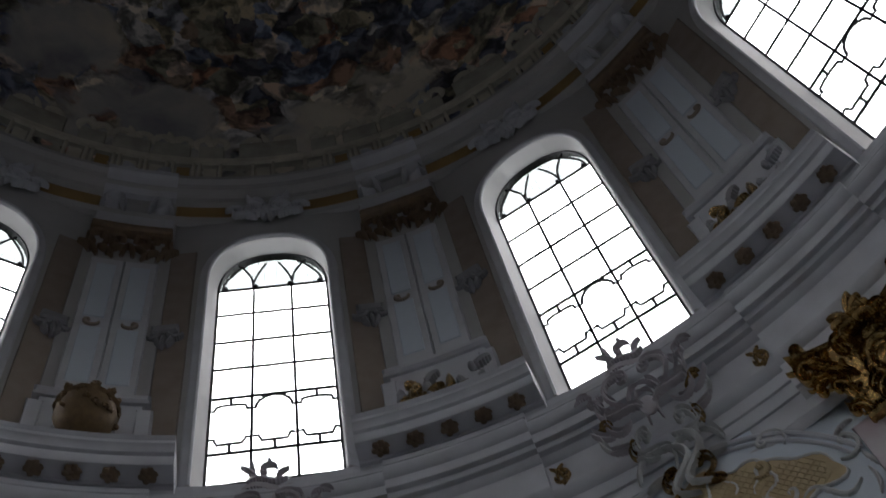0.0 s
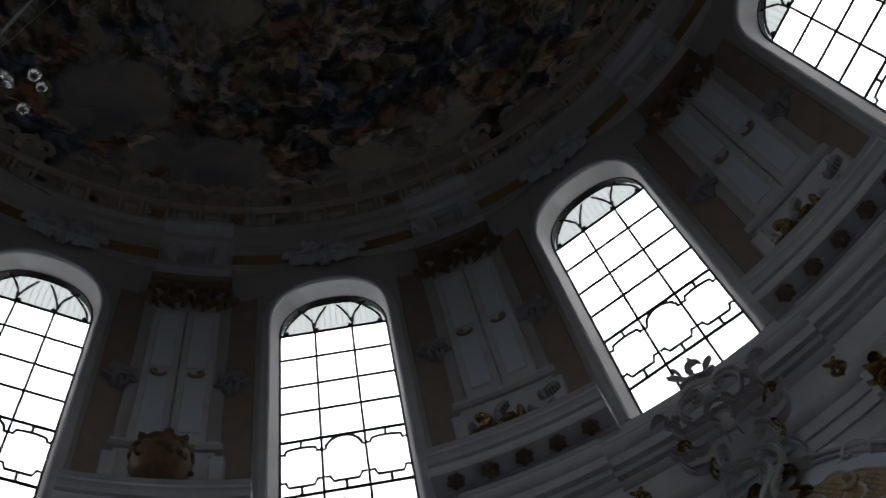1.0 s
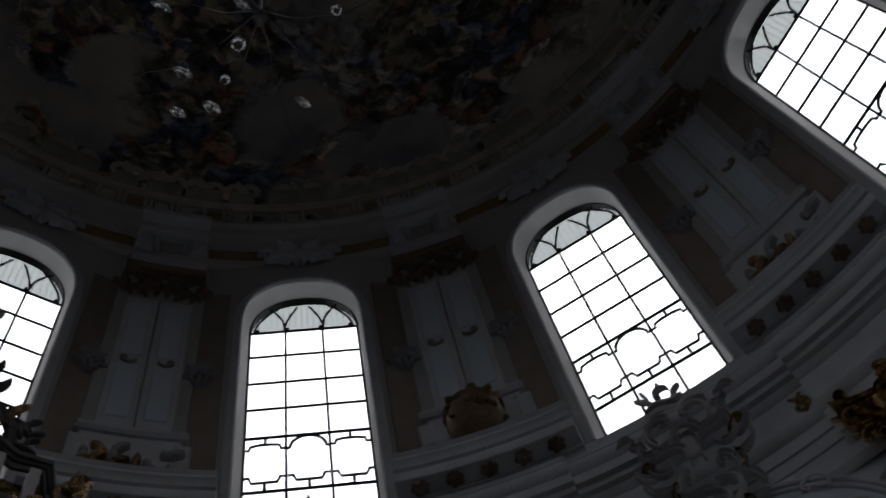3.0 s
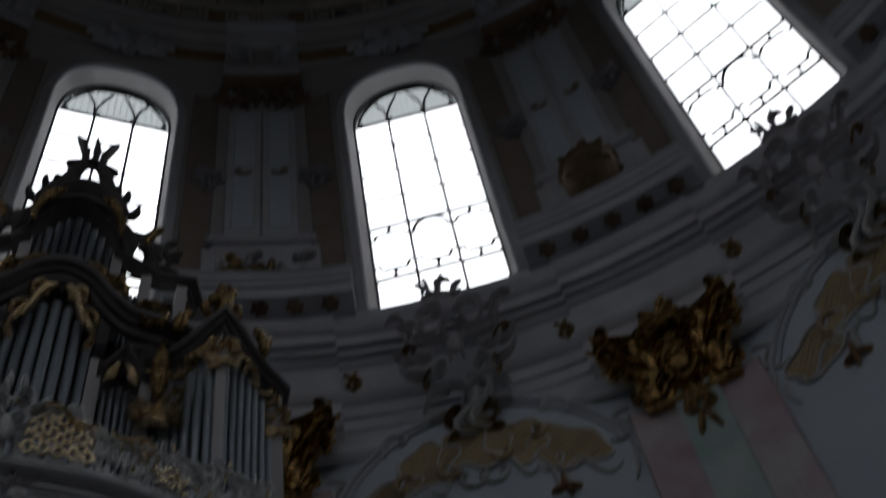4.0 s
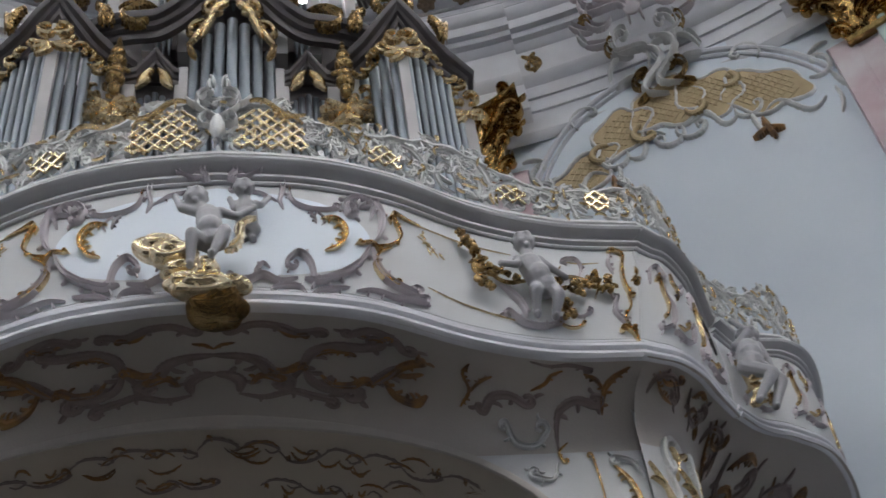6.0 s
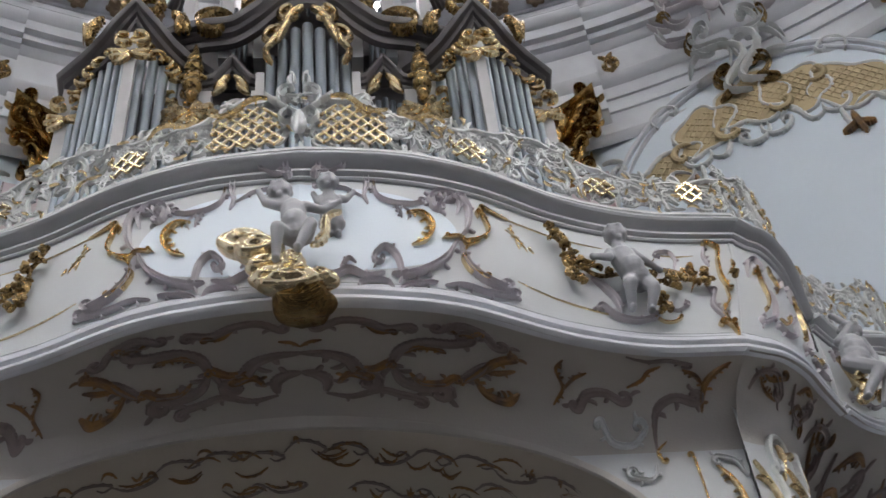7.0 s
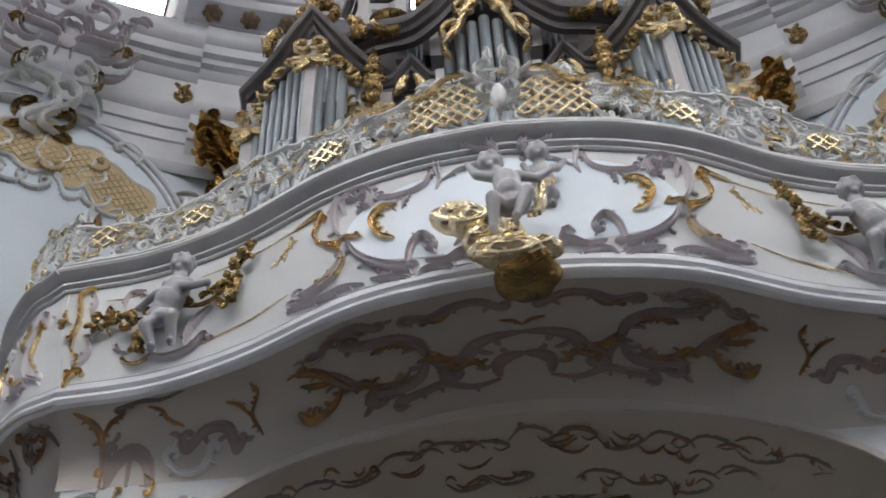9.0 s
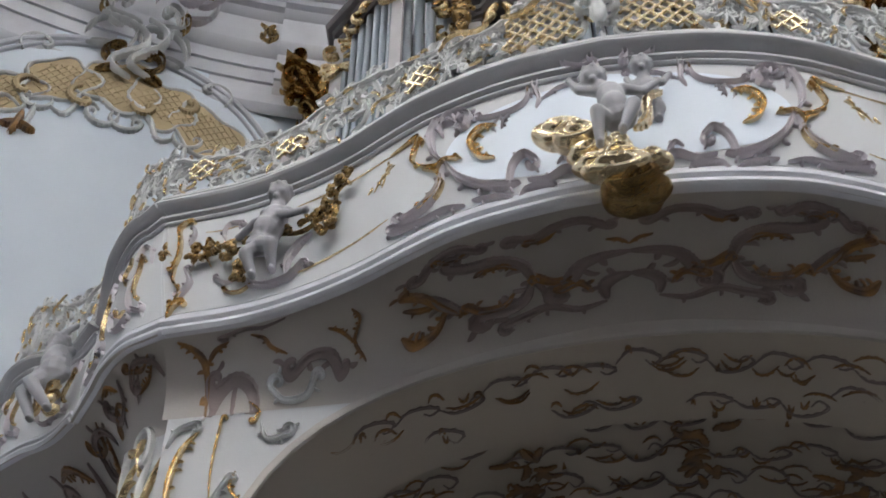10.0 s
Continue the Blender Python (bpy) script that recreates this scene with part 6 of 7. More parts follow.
# ---- pierced balustrade on the rail ----
def balustrade(name, path, flip, spans, seed, high, label):
    """Pierced rocaille panels between base and top, standing on the rail along path."""
    f = surface(path, path, flip)
    L = sum((p - q).length for p, q in zip(path, path[1:]))
    bal = thing(name, tuple(f(0.5, 7.85, -0.03)), label, "balustrade", "gallery balustrades")
    rng = random.Random(seed)
    n = max(1, round(L / 0.6))
    for i in range(n):
        a0, a1 = L * i / n, L * (i + 1) / n
        g = lambda a, v, h: f(a / L, v, h + 0.06)
        white, gold = bmesh.new(), bmesh.new()
        stroke(white, g, [(a0, 7.88), ((a0 + a1) / 2, 7.885), (a1, 7.88)], 0.024, 0.03, tip=1, tube=True)
        tops = [high(a0 - L / 2 + (a1 - a0) * k / 6) for k in range(7)]
        stroke(white, g, [(a0 + (a1 - a0) * k / 6, tops[k] - 0.03 + 0.02 * math.sin(k * 2.0 + i)) for k in range(7)], 0.018, 0.03, tip=0.8, tube=True)
        mid, wid, H = (a0 + a1) / 2, (a1 - a0) / 2, tops[3] - 7.92
        for sg in (1, -1):
            # paired scrolls that frame the panel
            e = rng.uniform(-0.03, 0.03)
            for pts, w, cu, nb in (
                    ([(0.9, 0.05), (1.0, 0.4), (0.75, 0.75 + e), (0.35, 0.85)], 0.036, 0.05, 5),
                    ([(0.15, 0.08), (0.5, 0.1), (0.66, 0.34 + e), (0.45, 0.56)], 0.032, 0.05, 4),
                    ([(0.05, 0.3), (0.14, 0.55 + e), (0.08, 0.8)], 0.028, -0.04, 3),
                    ([(0.45, 0.9), (0.62, 1.04 + e), (0.85, 1.02)], 0.03, -0.035, 3)):
                rocaille(white, g, [(mid + sg * x * wid, 7.92 + z * H) for x, z in pts], w, 0.04, sg * cu, 0, nb, sg)
        for _ in range(24):
            u, v = rng.uniform(a0, a1), rng.uniform(7.93, tops[3] - 0.05)
            q = c_scroll(u, v, rng.uniform(0.03, 0.055), rng.uniform(0, 360), rng.choice((1, -1)), 9) if rng.random() < 0.55 else leaf((u, v), rng.uniform(0, 360), rng.uniform(0.1, 0.18), rng.uniform(-150, 150), 6)
            stroke(white, g, q, rng.uniform(0.014, 0.024), 0.024, tube=True)
        for _ in range(9):
            u, v = rng.uniform(a0, a1), rng.uniform(7.95, tops[3])
            stroke(gold, lambda a, w, h: g(a, w, h + 0.025), leaf((u, v), rng.uniform(0, 360), rng.uniform(0.06, 0.15), rng.uniform(-150, 150), 5), 0.011, 0.025)
        for _ in range(4):
            u = rng.uniform(a0, a1)
            stroke(white, g, leaf((u, tops[3] - 0.05), rng.uniform(50, 130), 0.14, rng.uniform(-90, 90), 4), 0.016, 0.025, tube=True)
        part("scrollwork", white, SILVER, bal, kind="stuff")
        part("gilt_leafwork", gold, GOLD, bal, kind="stuff")
    for c, w, v0, v1 in spans:
        bm = bmesh.new()
        g = lambda a, v, h: f((a + L / 2) / L, v, h + 0.1)
        step = 0.115
        m = int(w / step) + 4
        for k in range(-m, m + 1):
            for sg in (1, -1):
                pts = []
                for t in range(9):
                    v = v0 + (v1 - v0) * t / 8
                    a = c + k * step + sg * (v - v0)
                    if abs(a - c) <= w and v <= v0 + (v1 - v0) * (1 - 0.35 * ((a - c) / w) ** 2):
                        pts.append((a, v))
                if len(pts) > 1:
                    stroke(bm, g, pts, 0.013, 0.014, tip=1, tube=True)
        part("gilt_lattice", bm, BRIGHTGOLD, bal, "gilded diamond lattice")
    return bal, f, L


def front_high(a):
    return 8.37 + 0.12 * math.exp(-(a / 0.8) ** 2) + 0.07 * math.cos(a * 3.1) - 0.03 * abs(a) / 3 + 0.12 * math.exp(-((abs(a) - 2.05) / 0.4) ** 2)


BAL, fb, LB = balustrade("gallery_balustrade", FT, 1, ((0.42, 0.3, 7.93, 8.44), (-0.42, 0.3, 7.93, 8.44), (1.4, 0.16, 7.95, 8.2), (-1.4, 0.16, 7.95, 8.2), (2.55, 0.14, 8.0, 8.2), (-2.55, 0.14, 8.0, 8.2), (3.3, 0.11, 8.0, 8.26), (-3.3, 0.11, 8.0, 8.26)), 31, front_high, "pierced grey white rocaille balustrade with gilded lattice")
bm = bmesh.new()
g = lambda a, v, h: fb((a + LB / 2) / LB, v, h + 0.12)
for s in (1, -1):
    for q, w in ((c_scroll(0.08, 8.48, 0.08, 180), 0.02), (c_scroll(0.07, 8.2, 0.07, 170), 0.02), (s_curve((0.03, 7.95), (0.08, 8.55), 0.15), 0.02), (leaf((0.06, 8.55), 60, 0.16, 60), 0.02), (leaf((0.1, 8.35), 10, 0.24, 60), 0.02), (leaf((0.04, 8.6), 100, 0.15, -40), 0.018)):
        stroke(bm, g, q if s > 0 else mirror(q), w, 0.06)
ball(bm, g(0, 8.1, 0.03), (0.05, 0.05, 0.14))
part("centre_vase", bm, SILVER, BAL)
for s in (1, -1):
    bm = bmesh.new()
    for q, w in ((s_curve((0.2, 8.42), (0.7, 8.32), 0.12), 0.013), (s_curve((0.8, 8.3), (1.2, 8.27), -0.1), 0.011)):
        stroke(bm, g, q if s > 0 else mirror(q), w, 0.05)
    part("gilt_scroll", bm, GOLD, BAL)
for n, (side, f, t, b) in enumerate(WINGS):
    balustrade("wing_balustrade", t, side, (), 40 + n, lambda a: 8.48 + 0.05 * math.cos(4 * a), "pierced grey white rocaille balustrade on the gallery wing")


# ---- painted and stuccoed undersides ----
def soffit_map(x, d, h):
    k = min(max(0.5 + x / (FB[-1].x - FB[0].x) , 0), 1) * NF
    i = min(int(k), NF - 1)
    y0 = FB[i].lerp(FB[i + 1], k - i).y
    p = soffit_pt(x, d / (7.75 - y0), y0)
    return p - Vector((0, 0, h))


UND = thing("soffit_stucco", (0, 7.0, 6.2), "bronzed and mauve rocaille scrolls on the gallery soffit", "ceiling ornament")
sd = lambda u, v, h: soffit_map(u, v, h)
rocs("mauve_scroll", [
    ([(0.0, 0.6), (0.16, 0.61), (0.3, 0.68), (0.38, 0.82), (0.5, 0.92)], 0.05, 0.06, 0, 4, 1),
    ([(0.0, 0.84), (0.1, 0.86), (0.17, 0.94), (0.16, 1.08)], 0.045, 0, 0, 2, -1),
    ([(0.52, 0.94), (0.6, 0.72), (0.66, 0.55), (0.8, 0.46), (0.98, 0.46), (1.1, 0.42)], 0.045, -0.06, 0, 7, 1),
    ([(0.6, 0.72), (0.66, 0.92), (0.78, 1.0), (0.94, 0.98)], 0.05, 0.07, 0, 6, -1),
    ([(0.12, 0.3), (0.26, 0.2), (0.42, 0.22), (0.56, 0.3), (0.7, 0.26)], 0.032, 0.04, 0.03, 5, 1),
    ([(0.9, 0.3), (1.04, 0.22), (1.2, 0.3), (1.28, 0.42)], 0.034, -0.05, 0.03, 4, 1),
], MAUVE, UND, 0.03, f=sd, wide=1.5)
rocs("mauve_scroll", [
    ([(0.16, 1.1), (0.34, 1.14), (0.52, 1.06), (0.66, 1.1), (0.82, 1.14)], 0.03, 0.04, 0, 5, 1),
    ([(1.06, 0.9), (1.16, 0.78), (1.24, 0.64)], 0.04, 0, 0, 3, 1),
    ([(1.9, 0.78), (1.96, 0.64), (2.08, 0.6), (2.2, 0.66)], 0.034, -0.05, 0.03, 4, 1),
    ([(2.42, 0.86), (2.46, 0.68), (2.58, 0.58), (2.72, 0.62)], 0.034, -0.05, 0, 4, 1),
    ([(2.2, 0.12), (2.36, 0.16), (2.5, 0.12), (2.66, 0.18)], 0.02, 0.03, 0, 3, 1),
], MAUVE, UND, 0.03, f=sd, wide=1.5)
rocs("bronze_leaf", [
    ([(0.36, 0.78), (0.48, 0.8), (0.58, 0.72)], 0.035, 0.02, 0, 3, 1),
    ([(0.24, 0.98), (0.32, 0.86), (0.44, 0.9)], 0.035, -0.02, 0, 5, -1),
    ([(0.68, 0.6), (0.76, 0.52), (0.88, 0.52), (0.96, 0.58)], 0.026, 0, 0, 3, 1),
    ([(0.72, 0.84), (0.8, 0.94), (0.94, 0.94), (1.02, 0.86)], 0.03, 0.03, 0, 3, -1),
    ([(1.08, 0.92), (1.2, 0.76), (1.3, 0.6), (1.42, 0.5)], 0.036, -0.02, 0, 6, 1),
    ([(1.16, 0.84), (1.26, 0.98), (1.4, 0.98), (1.48, 0.86)], 0.034, 0, 0, 5, -1),
    ([(1.2, 0.74), (1.32, 0.72), (1.44, 0.64)], 0.022, 0, 0, 2, 1),
], BRONZE, UND, 0.04, f=sd, label="dull bronzed leaves", wide=1.25)
rocs("bronze_leaf", [
    ([(0.42, 0.26), (0.5, 0.34), (0.6, 0.32)], 0.022, 0.02, 0, 2, 1),
    ([(0.98, 0.3), (1.08, 0.34), (1.16, 0.28)], 0.022, 0.02, 0, 2, 1),
    ([(0.0, 0.52), (0.06, 0.46), (0.14, 0.44)], 0.012, 0, 0, 2, 1),
    ([(1.72, 0.82), (1.78, 0.64), (1.72, 0.46), (1.76, 0.32)], 0.014, 0, 0, 7, 1),
    ([(1.78, 0.66), (1.86, 0.5), (1.94, 0.42)], 0.012, 0, 0, 4, -1),
    ([(2.24, 0.52), (2.34, 0.42), (2.38, 0.3), (2.46, 0.22)], 0.014, 0, 0, 3, 1),
    ([(2.78, 0.7), (2.8, 0.46), (2.86, 0.3), (2.96, 0.16)], 0.026, 0, 0, 5, 1),
    ([(2.8, 0.5), (2.72, 0.34), (2.62, 0.26)], 0.02, 0, 0, 3, -1),
], BRONZE, UND, 0.04, f=sd, label="dull bronzed leaves", wide=1.25)
rng = random.Random(77)
vault = lambda x, y, h: Vector((x, y, 3.6 + 2.75 * math.sqrt(max(0.02, 1 - (x / 3.3) ** 2)) ** 0.7 - 0.02 - h))
POR = thing("porch_stucco", (0, 10.0, 6.3), "thin bronzed and mauve foliage on the shadowed porch vault", "ceiling ornament")


def vine(x0, x1, yy, amp, f, parent, seed):
    """A running scroll: a mauve wave with bronze leaves curling off it."""
    r = random.Random(seed)
    n = max(3, round(abs(x1 - x0) / 0.3))
    for i in range(n):
        a, b = x0 + (x1 - x0) * i / n, x0 + (x1 - x0) * (i + 1) / n
        k = amp * r.choice((1, -1)) * r.uniform(0.6, 1.3)
        y = yy + r.uniform(-0.5, 0.5) * amp
        if r.random() < 0.12:
            continue
        bm = bmesh.new()
        band(bm, f, [(a, y, 0.004), (a * 0.7 + b * 0.3, y + k, 0.013), (a * 0.3 + b * 0.7, y + k * 0.9, 0.016), (b, y + k * 0.2, 0.012), (b * 0.8 + a * 0.2, y - k * 0.3, 0.008), (b * 0.65 + a * 0.35, y + k * 0.2, 0.004)], 0.01, n=4, rag=0.4)
        part("mauve_scroll", bm, MAUVE, parent)
        for _ in range(3):
            u, v = r.uniform(a, b), y + r.uniform(-1, 1) * amp
            d, g = r.uniform(-0.14, 0.14), r.choice((-1, 1)) * r.uniform(0.06, 0.12)
            bm = bmesh.new()
            band(bm, f, [(u, v, 0.004), (u + d * 0.6, v + g * 0.7, 0.012), (u + d * 1.3, v + g * 0.8, 0.011), (u + d * 1.8, v + g * 0.2, 0.003)], 0.012, n=4, rag=0.45)
            part("bronze_leaf", bm, BRONZE, parent)


intrados = lambda u, v, h: Vector((u, BACK + v, arch_z(u) - 0.012 - h - 0.05 * v))
vine(-1.9, 1.9, 0.3, 0.1, intrados, UND, 5)
vine(-1.8, 1.8, 0.66, 0.1, intrados, UND, 6)
for x, y in ((-0.85, 0.9), (0.5, 0.8), (-1.7, 1.3), (1.5, 1.2)):
    # pendant clusters of dark leaves
    r = random.Random(int(50 + 10 * x))
    for i in range(16):
        bm = bmesh.new()
        q = leaf((x + r.uniform(-0.1, 0.1), yb + y + r.uniform(-0.35, 0.35)), r.uniform(0, 360), 0.2, r.uniform(-90, 90), 5)
        stroke(bm, vault, q, 0.035, 0.015)
        part("leaf_pendant", bm, BRONZE, POR)
for k in range(5):
    vine(-2.3, 2.3, yb + 0.3 + 0.42 * k, 0.13, vault, POR, 20 + k)
SPAN = thing("spandrel_stucco", (0, BACK, 5.4), "gilded fronds and white scrolls on the arch spandrels", "wall ornament")
rocs("gilt_frond", [
    ([(2.9, 5.0), (2.94, 5.25), (2.9, 5.5), (2.8, 5.66)], 0.03, 0, 0, 7, 1),
    ([(2.78, 4.8), (2.68, 4.9), (2.72, 5.02), (2.82, 5.0)], 0.022, -0.03, 0, 3, 1),
    ([(2.66, 5.1), (2.68, 5.4), (2.66, 5.75)], 0.012, 0.02, 0, 0, 1),
    ([(2.5, 5.86), (2.42, 5.78), (2.44, 5.7)], 0.016, 0.02, 0, 2, 1),
    ([(2.46, 5.12), (2.54, 5.22), (2.52, 5.34)], 0.016, 0, 0, 3, 1),
], GOLD, SPAN, 0.05, fa, "gilded frond")
rocs("white_scroll", [
    ([(2.06, 6.0), (2.12, 5.86), (2.26, 5.84), (2.36, 5.94)], 0.03, 0.05, 0.03, 4, -1),
    ([(2.4, 5.7), (2.34, 5.56), (2.2, 5.58)], 0.028, -0.04, 0, 4, 1),
    ([(2.64, 4.6), (2.58, 4.86), (2.64, 5.1), (2.56, 5.3)], 0.026, 0.03, 0, 3, 1),
    ([(2.86, 4.55), (2.78, 4.68), (2.86, 4.8), (2.96, 4.74)], 0.026, -0.03, 0, 3, 1),
    ([(3.0, 5.55), (2.94, 5.68), (2.82, 5.72)], 0.03, 0.03, 0, 3, -1),
], SILVER, SPAN, 0.05, fa)


for side, outer, inner in WING_GRID:
    wu = thing("wing_soffit_stucco", (side * 3.9, 8.4, 6.15), "bronzed rocaille under the gallery wing", "ceiling ornament", "wing soffit stucco")

    def under(u, s, h, outer=outer, inner=inner):
        x = min(max(u, 0), 1) * (len(outer) - 1)
        i = min(int(x), len(outer) - 2)
        p = outer[i].lerp(outer[i + 1], x - i)
        y = min(max(u, 0), 1) * (len(inner) - 1)
        j = min(int(y), len(inner) - 2)
        q = inner[j].lerp(inner[j + 1], y - j)
        k = min(max(s, 0), 1)
        return Vector((p.x + (q.x - p.x) * k, p.y + (q.y - p.y) * k, TOP - 0.45 * (1 - math.sqrt(1 - k ** 2.6)) - 0.004 - h))
    across = lambda a, b, h, under=under: under(a / 4.0, b / 0.7, h)
    for k in range(5):
        o, g = 0.15 + 0.62 * k, 1 if k % 2 else -1
        for name, m, pts, w, cu in (
                ("mauve_scroll", MAUVE, [(o, 0.34 - 0.12 * g), (o + 0.1, 0.34 + 0.08 * g), (o + 0.3, 0.34 + 0.12 * g), (o + 0.46, 0.34 - 0.04 * g)], 0.05, -0.06 * g),
                ("bronze_leaf", BRONZE, [(o + 0.08, 0.34 + 0.16 * g), (o + 0.24, 0.34 + 0.02 * g), (o + 0.44, 0.34 + 0.1 * g)], 0.036, 0.04 * g),
                ("bronze_leaf", BRONZE, [(o + 0.1, 0.3), (o + 0.22, 0.3 - 0.14 * g), (o + 0.4, 0.34 - 0.16 * g)], 0.03, 0.0)):
            bm = bmesh.new()
            rocaille(bm, across, pts, w, 0.035, cu, 0, 5, g)
            part(name, bm, m, wu)
    wall = thing("wing_wall_stucco", tuple(inner[9] + Vector((0, 0, 5.2))), "gilded fronds and white scrolls on the wall under the wing", "wall ornament", "wing wall stucco")

    def on_wall(u, v, h, inner=inner, side=side):
        y = min(max(u / 4.2, 0), 1) * (len(inner) - 1)
        j = min(int(y), len(inner) - 2)
        q = inner[j].lerp(inner[j + 1], y - j)
        d = (inner[j + 1] - inner[j]).normalized()
        q = q + Vector((d.y, -d.x, 0)) * side * (h + 0.004)
        return Vector((q.x, q.y, v))
    for u in (0.35, 0.85, 1.4):
        for name, m, st in (("gilt_frond", GOLD, flame((u, 4.9), 85, 0.7, 30, 0.028)), ("gilt_frond", GOLD, flame((u + 0.1, 5.5), 95, 0.4, -60, 0.024)), ("white_scroll", SILVER, [(c_scroll(u + 0.15, 5.7, 0.16, -60), 0.035), (s_curve((u - 0.15, 4.7), (u - 0.05, 5.6), 0.12), 0.03)])):
            bm = bmesh.new()
            for q, w in st:
                stroke(bm, on_wall, q, w, 0.05)
            part(name, bm, m, wall)


# ---- reliefs and urns on the drum pedestals ----
def urn():
    # stands on the curved cornice
    t = thing("gilded_urn", (0, 11.6, 17.54), "dark gilded garlanded urn on the cornice", "urn", "cornice urns")
    bm = bmesh.new()
    n = 14
    prof = [(17.54, 0.2), (17.62, 0.2), (17.68, 0.11), (17.82, 0.13), (17.92, 0.3), (18.1, 0.44), (18.4, 0.54), (18.62, 0.52), (18.68, 0.57), (18.76, 0.5), (18.9, 0.24)]
    rows = [[bm.verts.new((r * math.cos(2 * math.pi * i / n), 11.6 + r * math.sin(2 * math.pi * i / n), z)) for i in range(n)] for z, r in prof]
    for a, b in zip(rows, rows[1:]):
        for i in range(n):
            bm.faces.new((a[i], a[(i + 1) % n], b[(i + 1) % n], b[i]))
    bm.faces.new(rows[-1])
    part("vase", bm, DARKGILT, t)
    rng = random.Random(4)
    bm = bmesh.new()
    for i in range(22):
        a = rng.uniform(math.pi, 2 * math.pi)
        rose(bm, (0.5 * math.cos(a), 11.6 + 0.5 * math.sin(a), rng.uniform(18.25, 18.85)), 0.08, rng)
    part("flowers", bm, DARKGILT, t)
    bm = bmesh.new()
    g = lambda u, v, h: Vector((u, 11.7 - h, v))
    for s in (1, -1):
        for q in (leaf((0.4, 17.9), 60, 0.5, 60), leaf((0.5, 17.75), 20, 0.4, 100), c_scroll(0.6, 17.9, 0.16, 180)):
            stroke(bm, g, q if s > 0 else mirror(q), 0.08, 0.1)
    part("scrolls", bm, STATUE, t, "grey stucco scrolls")
    return t


def relief():
    t = thing("trophy_relief", (0, 11.7, 17.54), "grey stucco group with gilded trophies on the cornice", "relief", "cornice reliefs")
    rng = random.Random(9)
    for name, m, n in (("stucco_piece", STATUE, 12), ("gilt_trophy", OLDGOLD, 7)):
        g = lambda u, v, h: Vector((u, 11.7 - h, v))
        for i in range(n):
            bm = bmesh.new()
            u, v = rng.uniform(-0.8, 0.8), 17.65 + rng.uniform(0, 0.95) * (1 if abs(i) % 2 else 0.6)
            stroke(bm, g, leaf((u, v), rng.uniform(20, 160), rng.uniform(0.3, 0.6), rng.uniform(-90, 90), 6), 0.08, 0.2)
            ball(bm, g(u, v, 0.1), (rng.uniform(0.07, 0.15), 0.1, rng.uniform(0.07, 0.15)), seg=8, rings=6)
            part(name, bm, m, t)
    return t


U, R_ = urn(), relief()
at_corner(U, 1)
ring_copies(U, (3, 6, 9))
at_corner(R_, 2)
ring_copies(R_, (1, 3, 4, 6, 7, 9, 10))

# ---- painted parapet at the foot of the dome ----
def dome_map(u, v, h):
    t = math.asin(min(1, (v - 29.4) / 12.5))
    r = 0.35 + 12.05 * math.cos(t) - h
    return Vector((r * math.sin(u / 12.0), r * math.cos(u / 12.0), v))


par = thing("painted_parapet", (0, 12.2, 29.6), "painted stone parapet with ochre panels round the dome foot", "parapet", "painted parapets")
bm = bmesh.new()
sweep(bm, dome_map, [-3.14 + 0.314 * i for i in range(21)], [(29.6, 0.012), (30.4, 0.012), (31.2, 0.012), (32.0, 0.012)], caps=False)
part("painted_field", bm, BALPAINT, par)
for i in range(9):
    u0 = -2.95 + 0.7 * i
    if i in (3, 5):
        continue
    bm = bmesh.new()
    slab(bm, dome_map, u0 - 0.17, u0 + 0.17, 30.1, 31.35, 0.02, 0.035, nu=2, bevel=0.005)
    part("painted_panel", bm, OCHRE if i % 2 else PALEPAINT, par)
    for d in (-0.27, 0.27):
        bm = bmesh.new()
        slab(bm, dome_map, u0 + d - 0.05, u0 + d + 0.05, 29.9, 31.6, 0.02, 0.06, nu=1, bevel=0.015)
        part("painted_column", bm, PALEPAINT, par)
for u0, d in ((-2.6, 0.5), (-1.55, 0.35), (0.0, 0.8), (1.55, 0.35), (2.6, 0.5)):
    bm = bmesh.new()
    slab(bm, dome_map, u0 - d, u0 + d, 31.6, 32.25 + 0.35 * d, 0.02, 0.08, nu=4, bevel=0.02)
    part("painted_attic", bm, BALPAINT, par)
    for q in (c_scroll(u0 + d * 0.5, 32.5, 0.25, 200), c_scroll(u0 - d * 0.5, 32.5, 0.25, -20, -1), leaf((u0, 32.2), 80, 0.8, 40)):
        bm = bmesh.new()
        stroke(bm, lambda u, v, h: dome_map(u, v, h + 0.02), q, 0.1, 0.05)
        part("painted_scroll", bm, PALEPAINT, par)
bm = bmesh.new()
sweep(bm, dome_map, [-3.14 + 0.314 * i for i in range(21)], [(31.55, 0.012), (31.6, 0.09), (31.75, 0.11), (31.8, 0.012)])
part("painted_coping", bm, PALEPAINT, par)
ring_copies(par, range(1, 12))


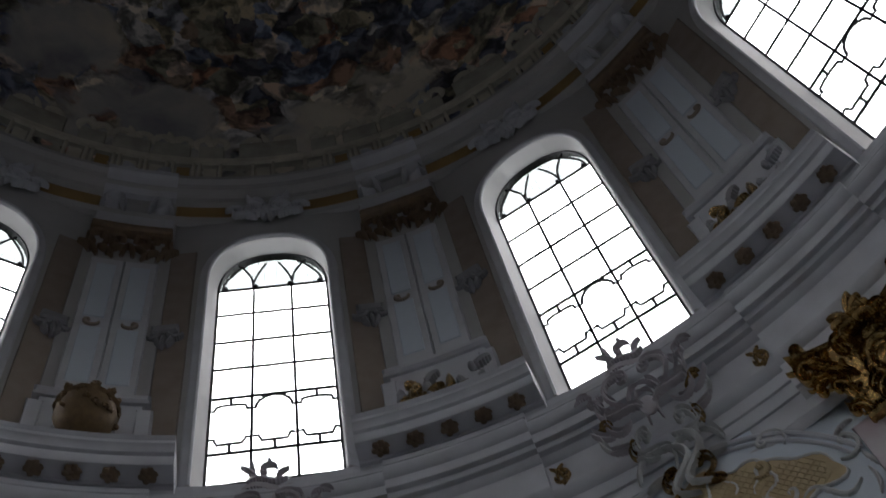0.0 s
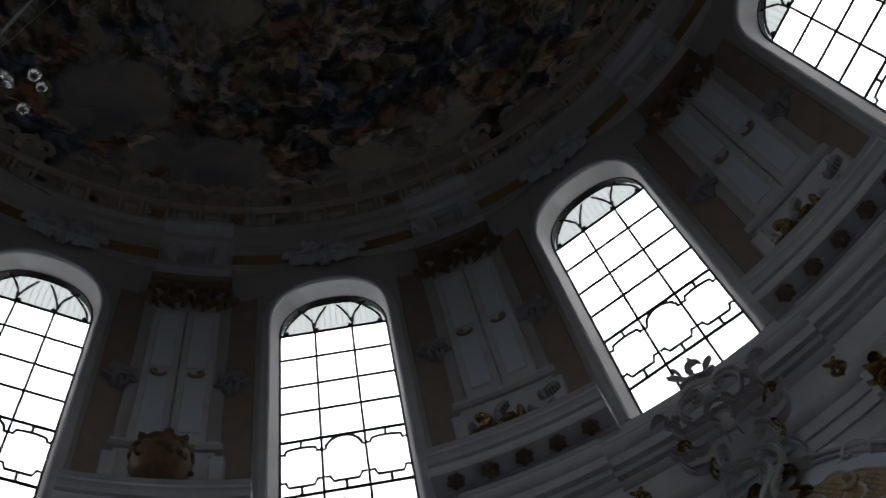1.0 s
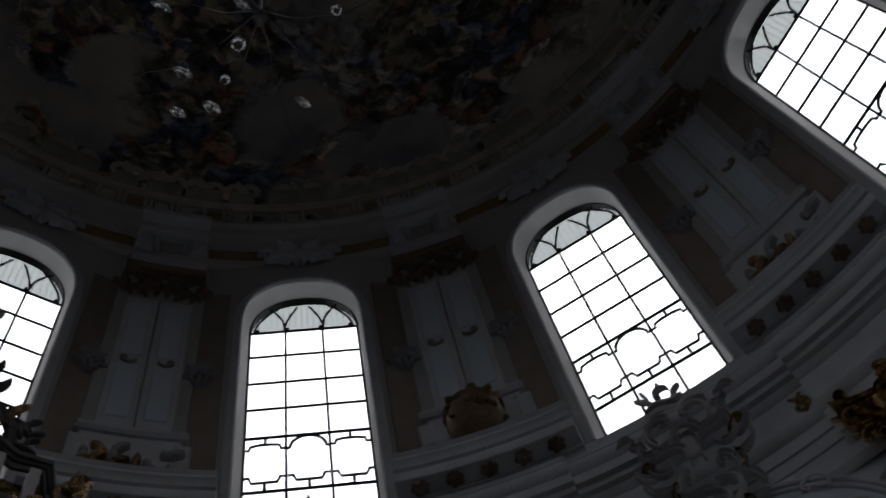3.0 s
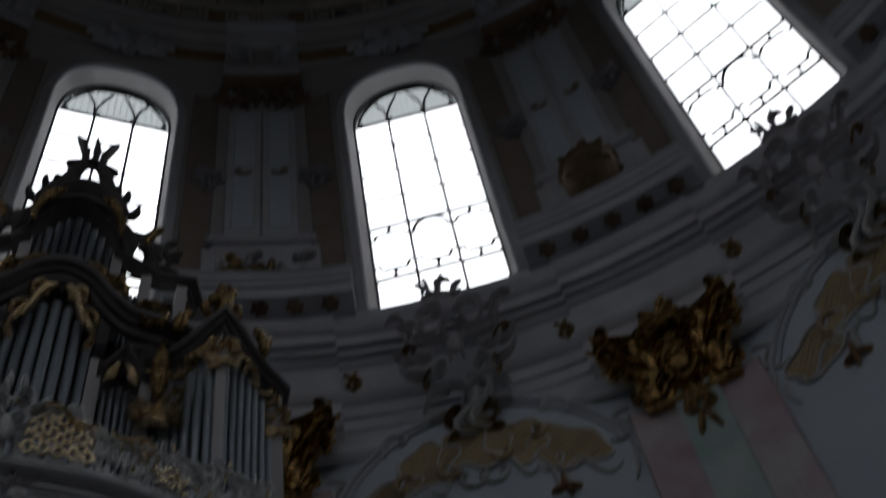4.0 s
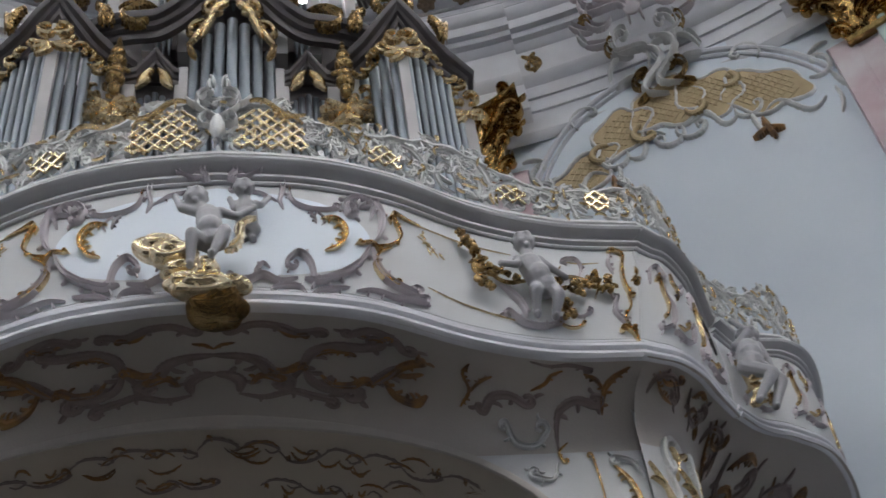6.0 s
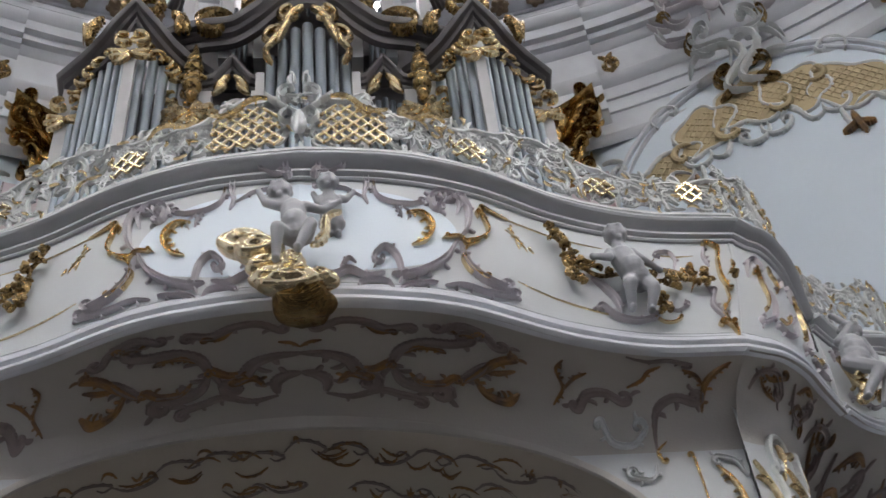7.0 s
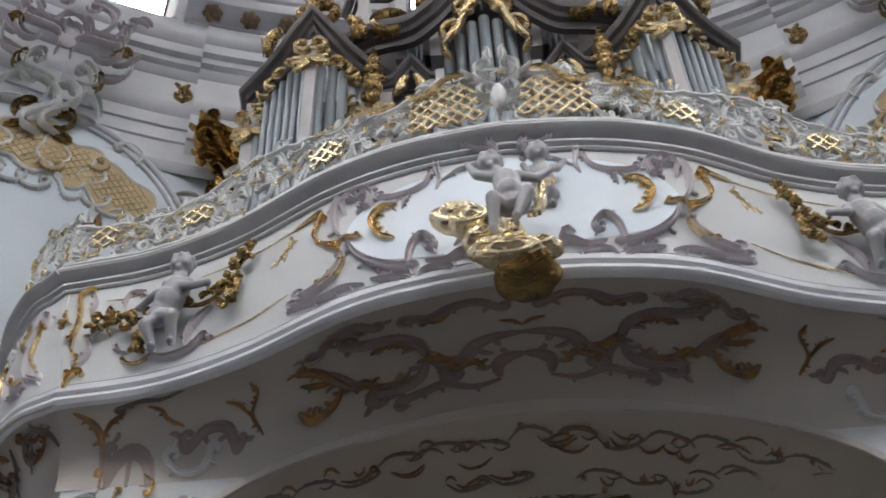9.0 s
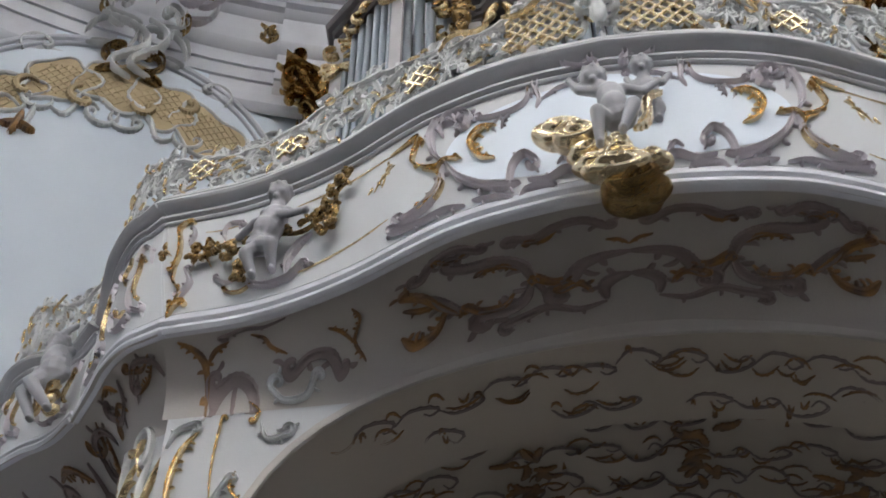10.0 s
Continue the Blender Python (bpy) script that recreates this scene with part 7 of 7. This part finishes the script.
# ---- crystal chandelier hanging near the middle of the room ----
CH = thing("crystal_chandelier", (0.85, 0.75, 4.5), "glass chandelier with hanging crystal drops", "chandelier")
bm = bmesh.new()
limb(bm, (0.85, 0.75, 5.3), (0.85, 0.75, 41.85), 0.006, 0.006, 6)
part("chain", bm, IRON, CH)
for i in range(8):
    bm = bmesh.new()
    a = radians(45 * i)
    pts = [(0.85 + r * math.cos(a), 0.75 + r * math.sin(a), z) for r, z in ((0.0, 5.3), (0.12, 5.0), (0.28, 4.85), (0.42, 4.95))]
    for p, q in zip(pts, pts[1:]):
        limb(bm, p, q, 0.0014, 0.0014, 5)
    part("arm", bm, IRON, CH)
DROP = [(0.80, 0.96, 4.7, 0.035, 1), (0.95, 0.44, 4.7, 0.016, 0), (0.91, 0.51, 4.7, 0.034, 1), (0.79, 0.75, 4.7, 0.02, 0), (0.68, 0.90, 4.7, 0.034, 1), (0.75, 0.64, 4.7, 0.03, 1), (0.84, 0.52, 4.7, 0.03, 1), (1.0, 0.53, 4.7, 0.015, 0), (0.80, 0.87, 4.72, 0.014, 0), (0.55, 0.75, 4.7, 0.034, 1), (1.0, 0.5, 4.85, 0.014, 0), (0.62, 0.6, 4.75, 0.03, 1), (0.72, 1.05, 4.8, 0.03, 1), (1.05, 0.85, 4.8, 0.03, 1)]
for x, y, z, r, kind in DROP:
    bm = bmesh.new()
    n = 6
    r *= 1.25
    prof = [(z + 1.6 * r, 0.05 * r), (z + 0.9 * r, 0.55 * r), (z, r * 0.8), (z - 0.9 * r, 0.45 * r), (z - 1.3 * r, 0.05 * r)] if kind else [(z + r * math.cos(radians(t)), r * math.sin(radians(t)) + 0.0005) for t in range(0, 181, 30)]
    rows = [[bm.verts.new((x + q * math.cos(2 * math.pi * i / n), y + (0.35 if kind else 1) * q * math.sin(2 * math.pi * i / n), w)) for i in range(n)] for w, q in prof]
    for a, b in zip(rows, rows[1:]):
        for i in range(n):
            bm.faces.new((a[i], a[(i + 1) % n], b[(i + 1) % n], b[i]))
    part("crystal_drop", bm, CRYSTAL, CH)
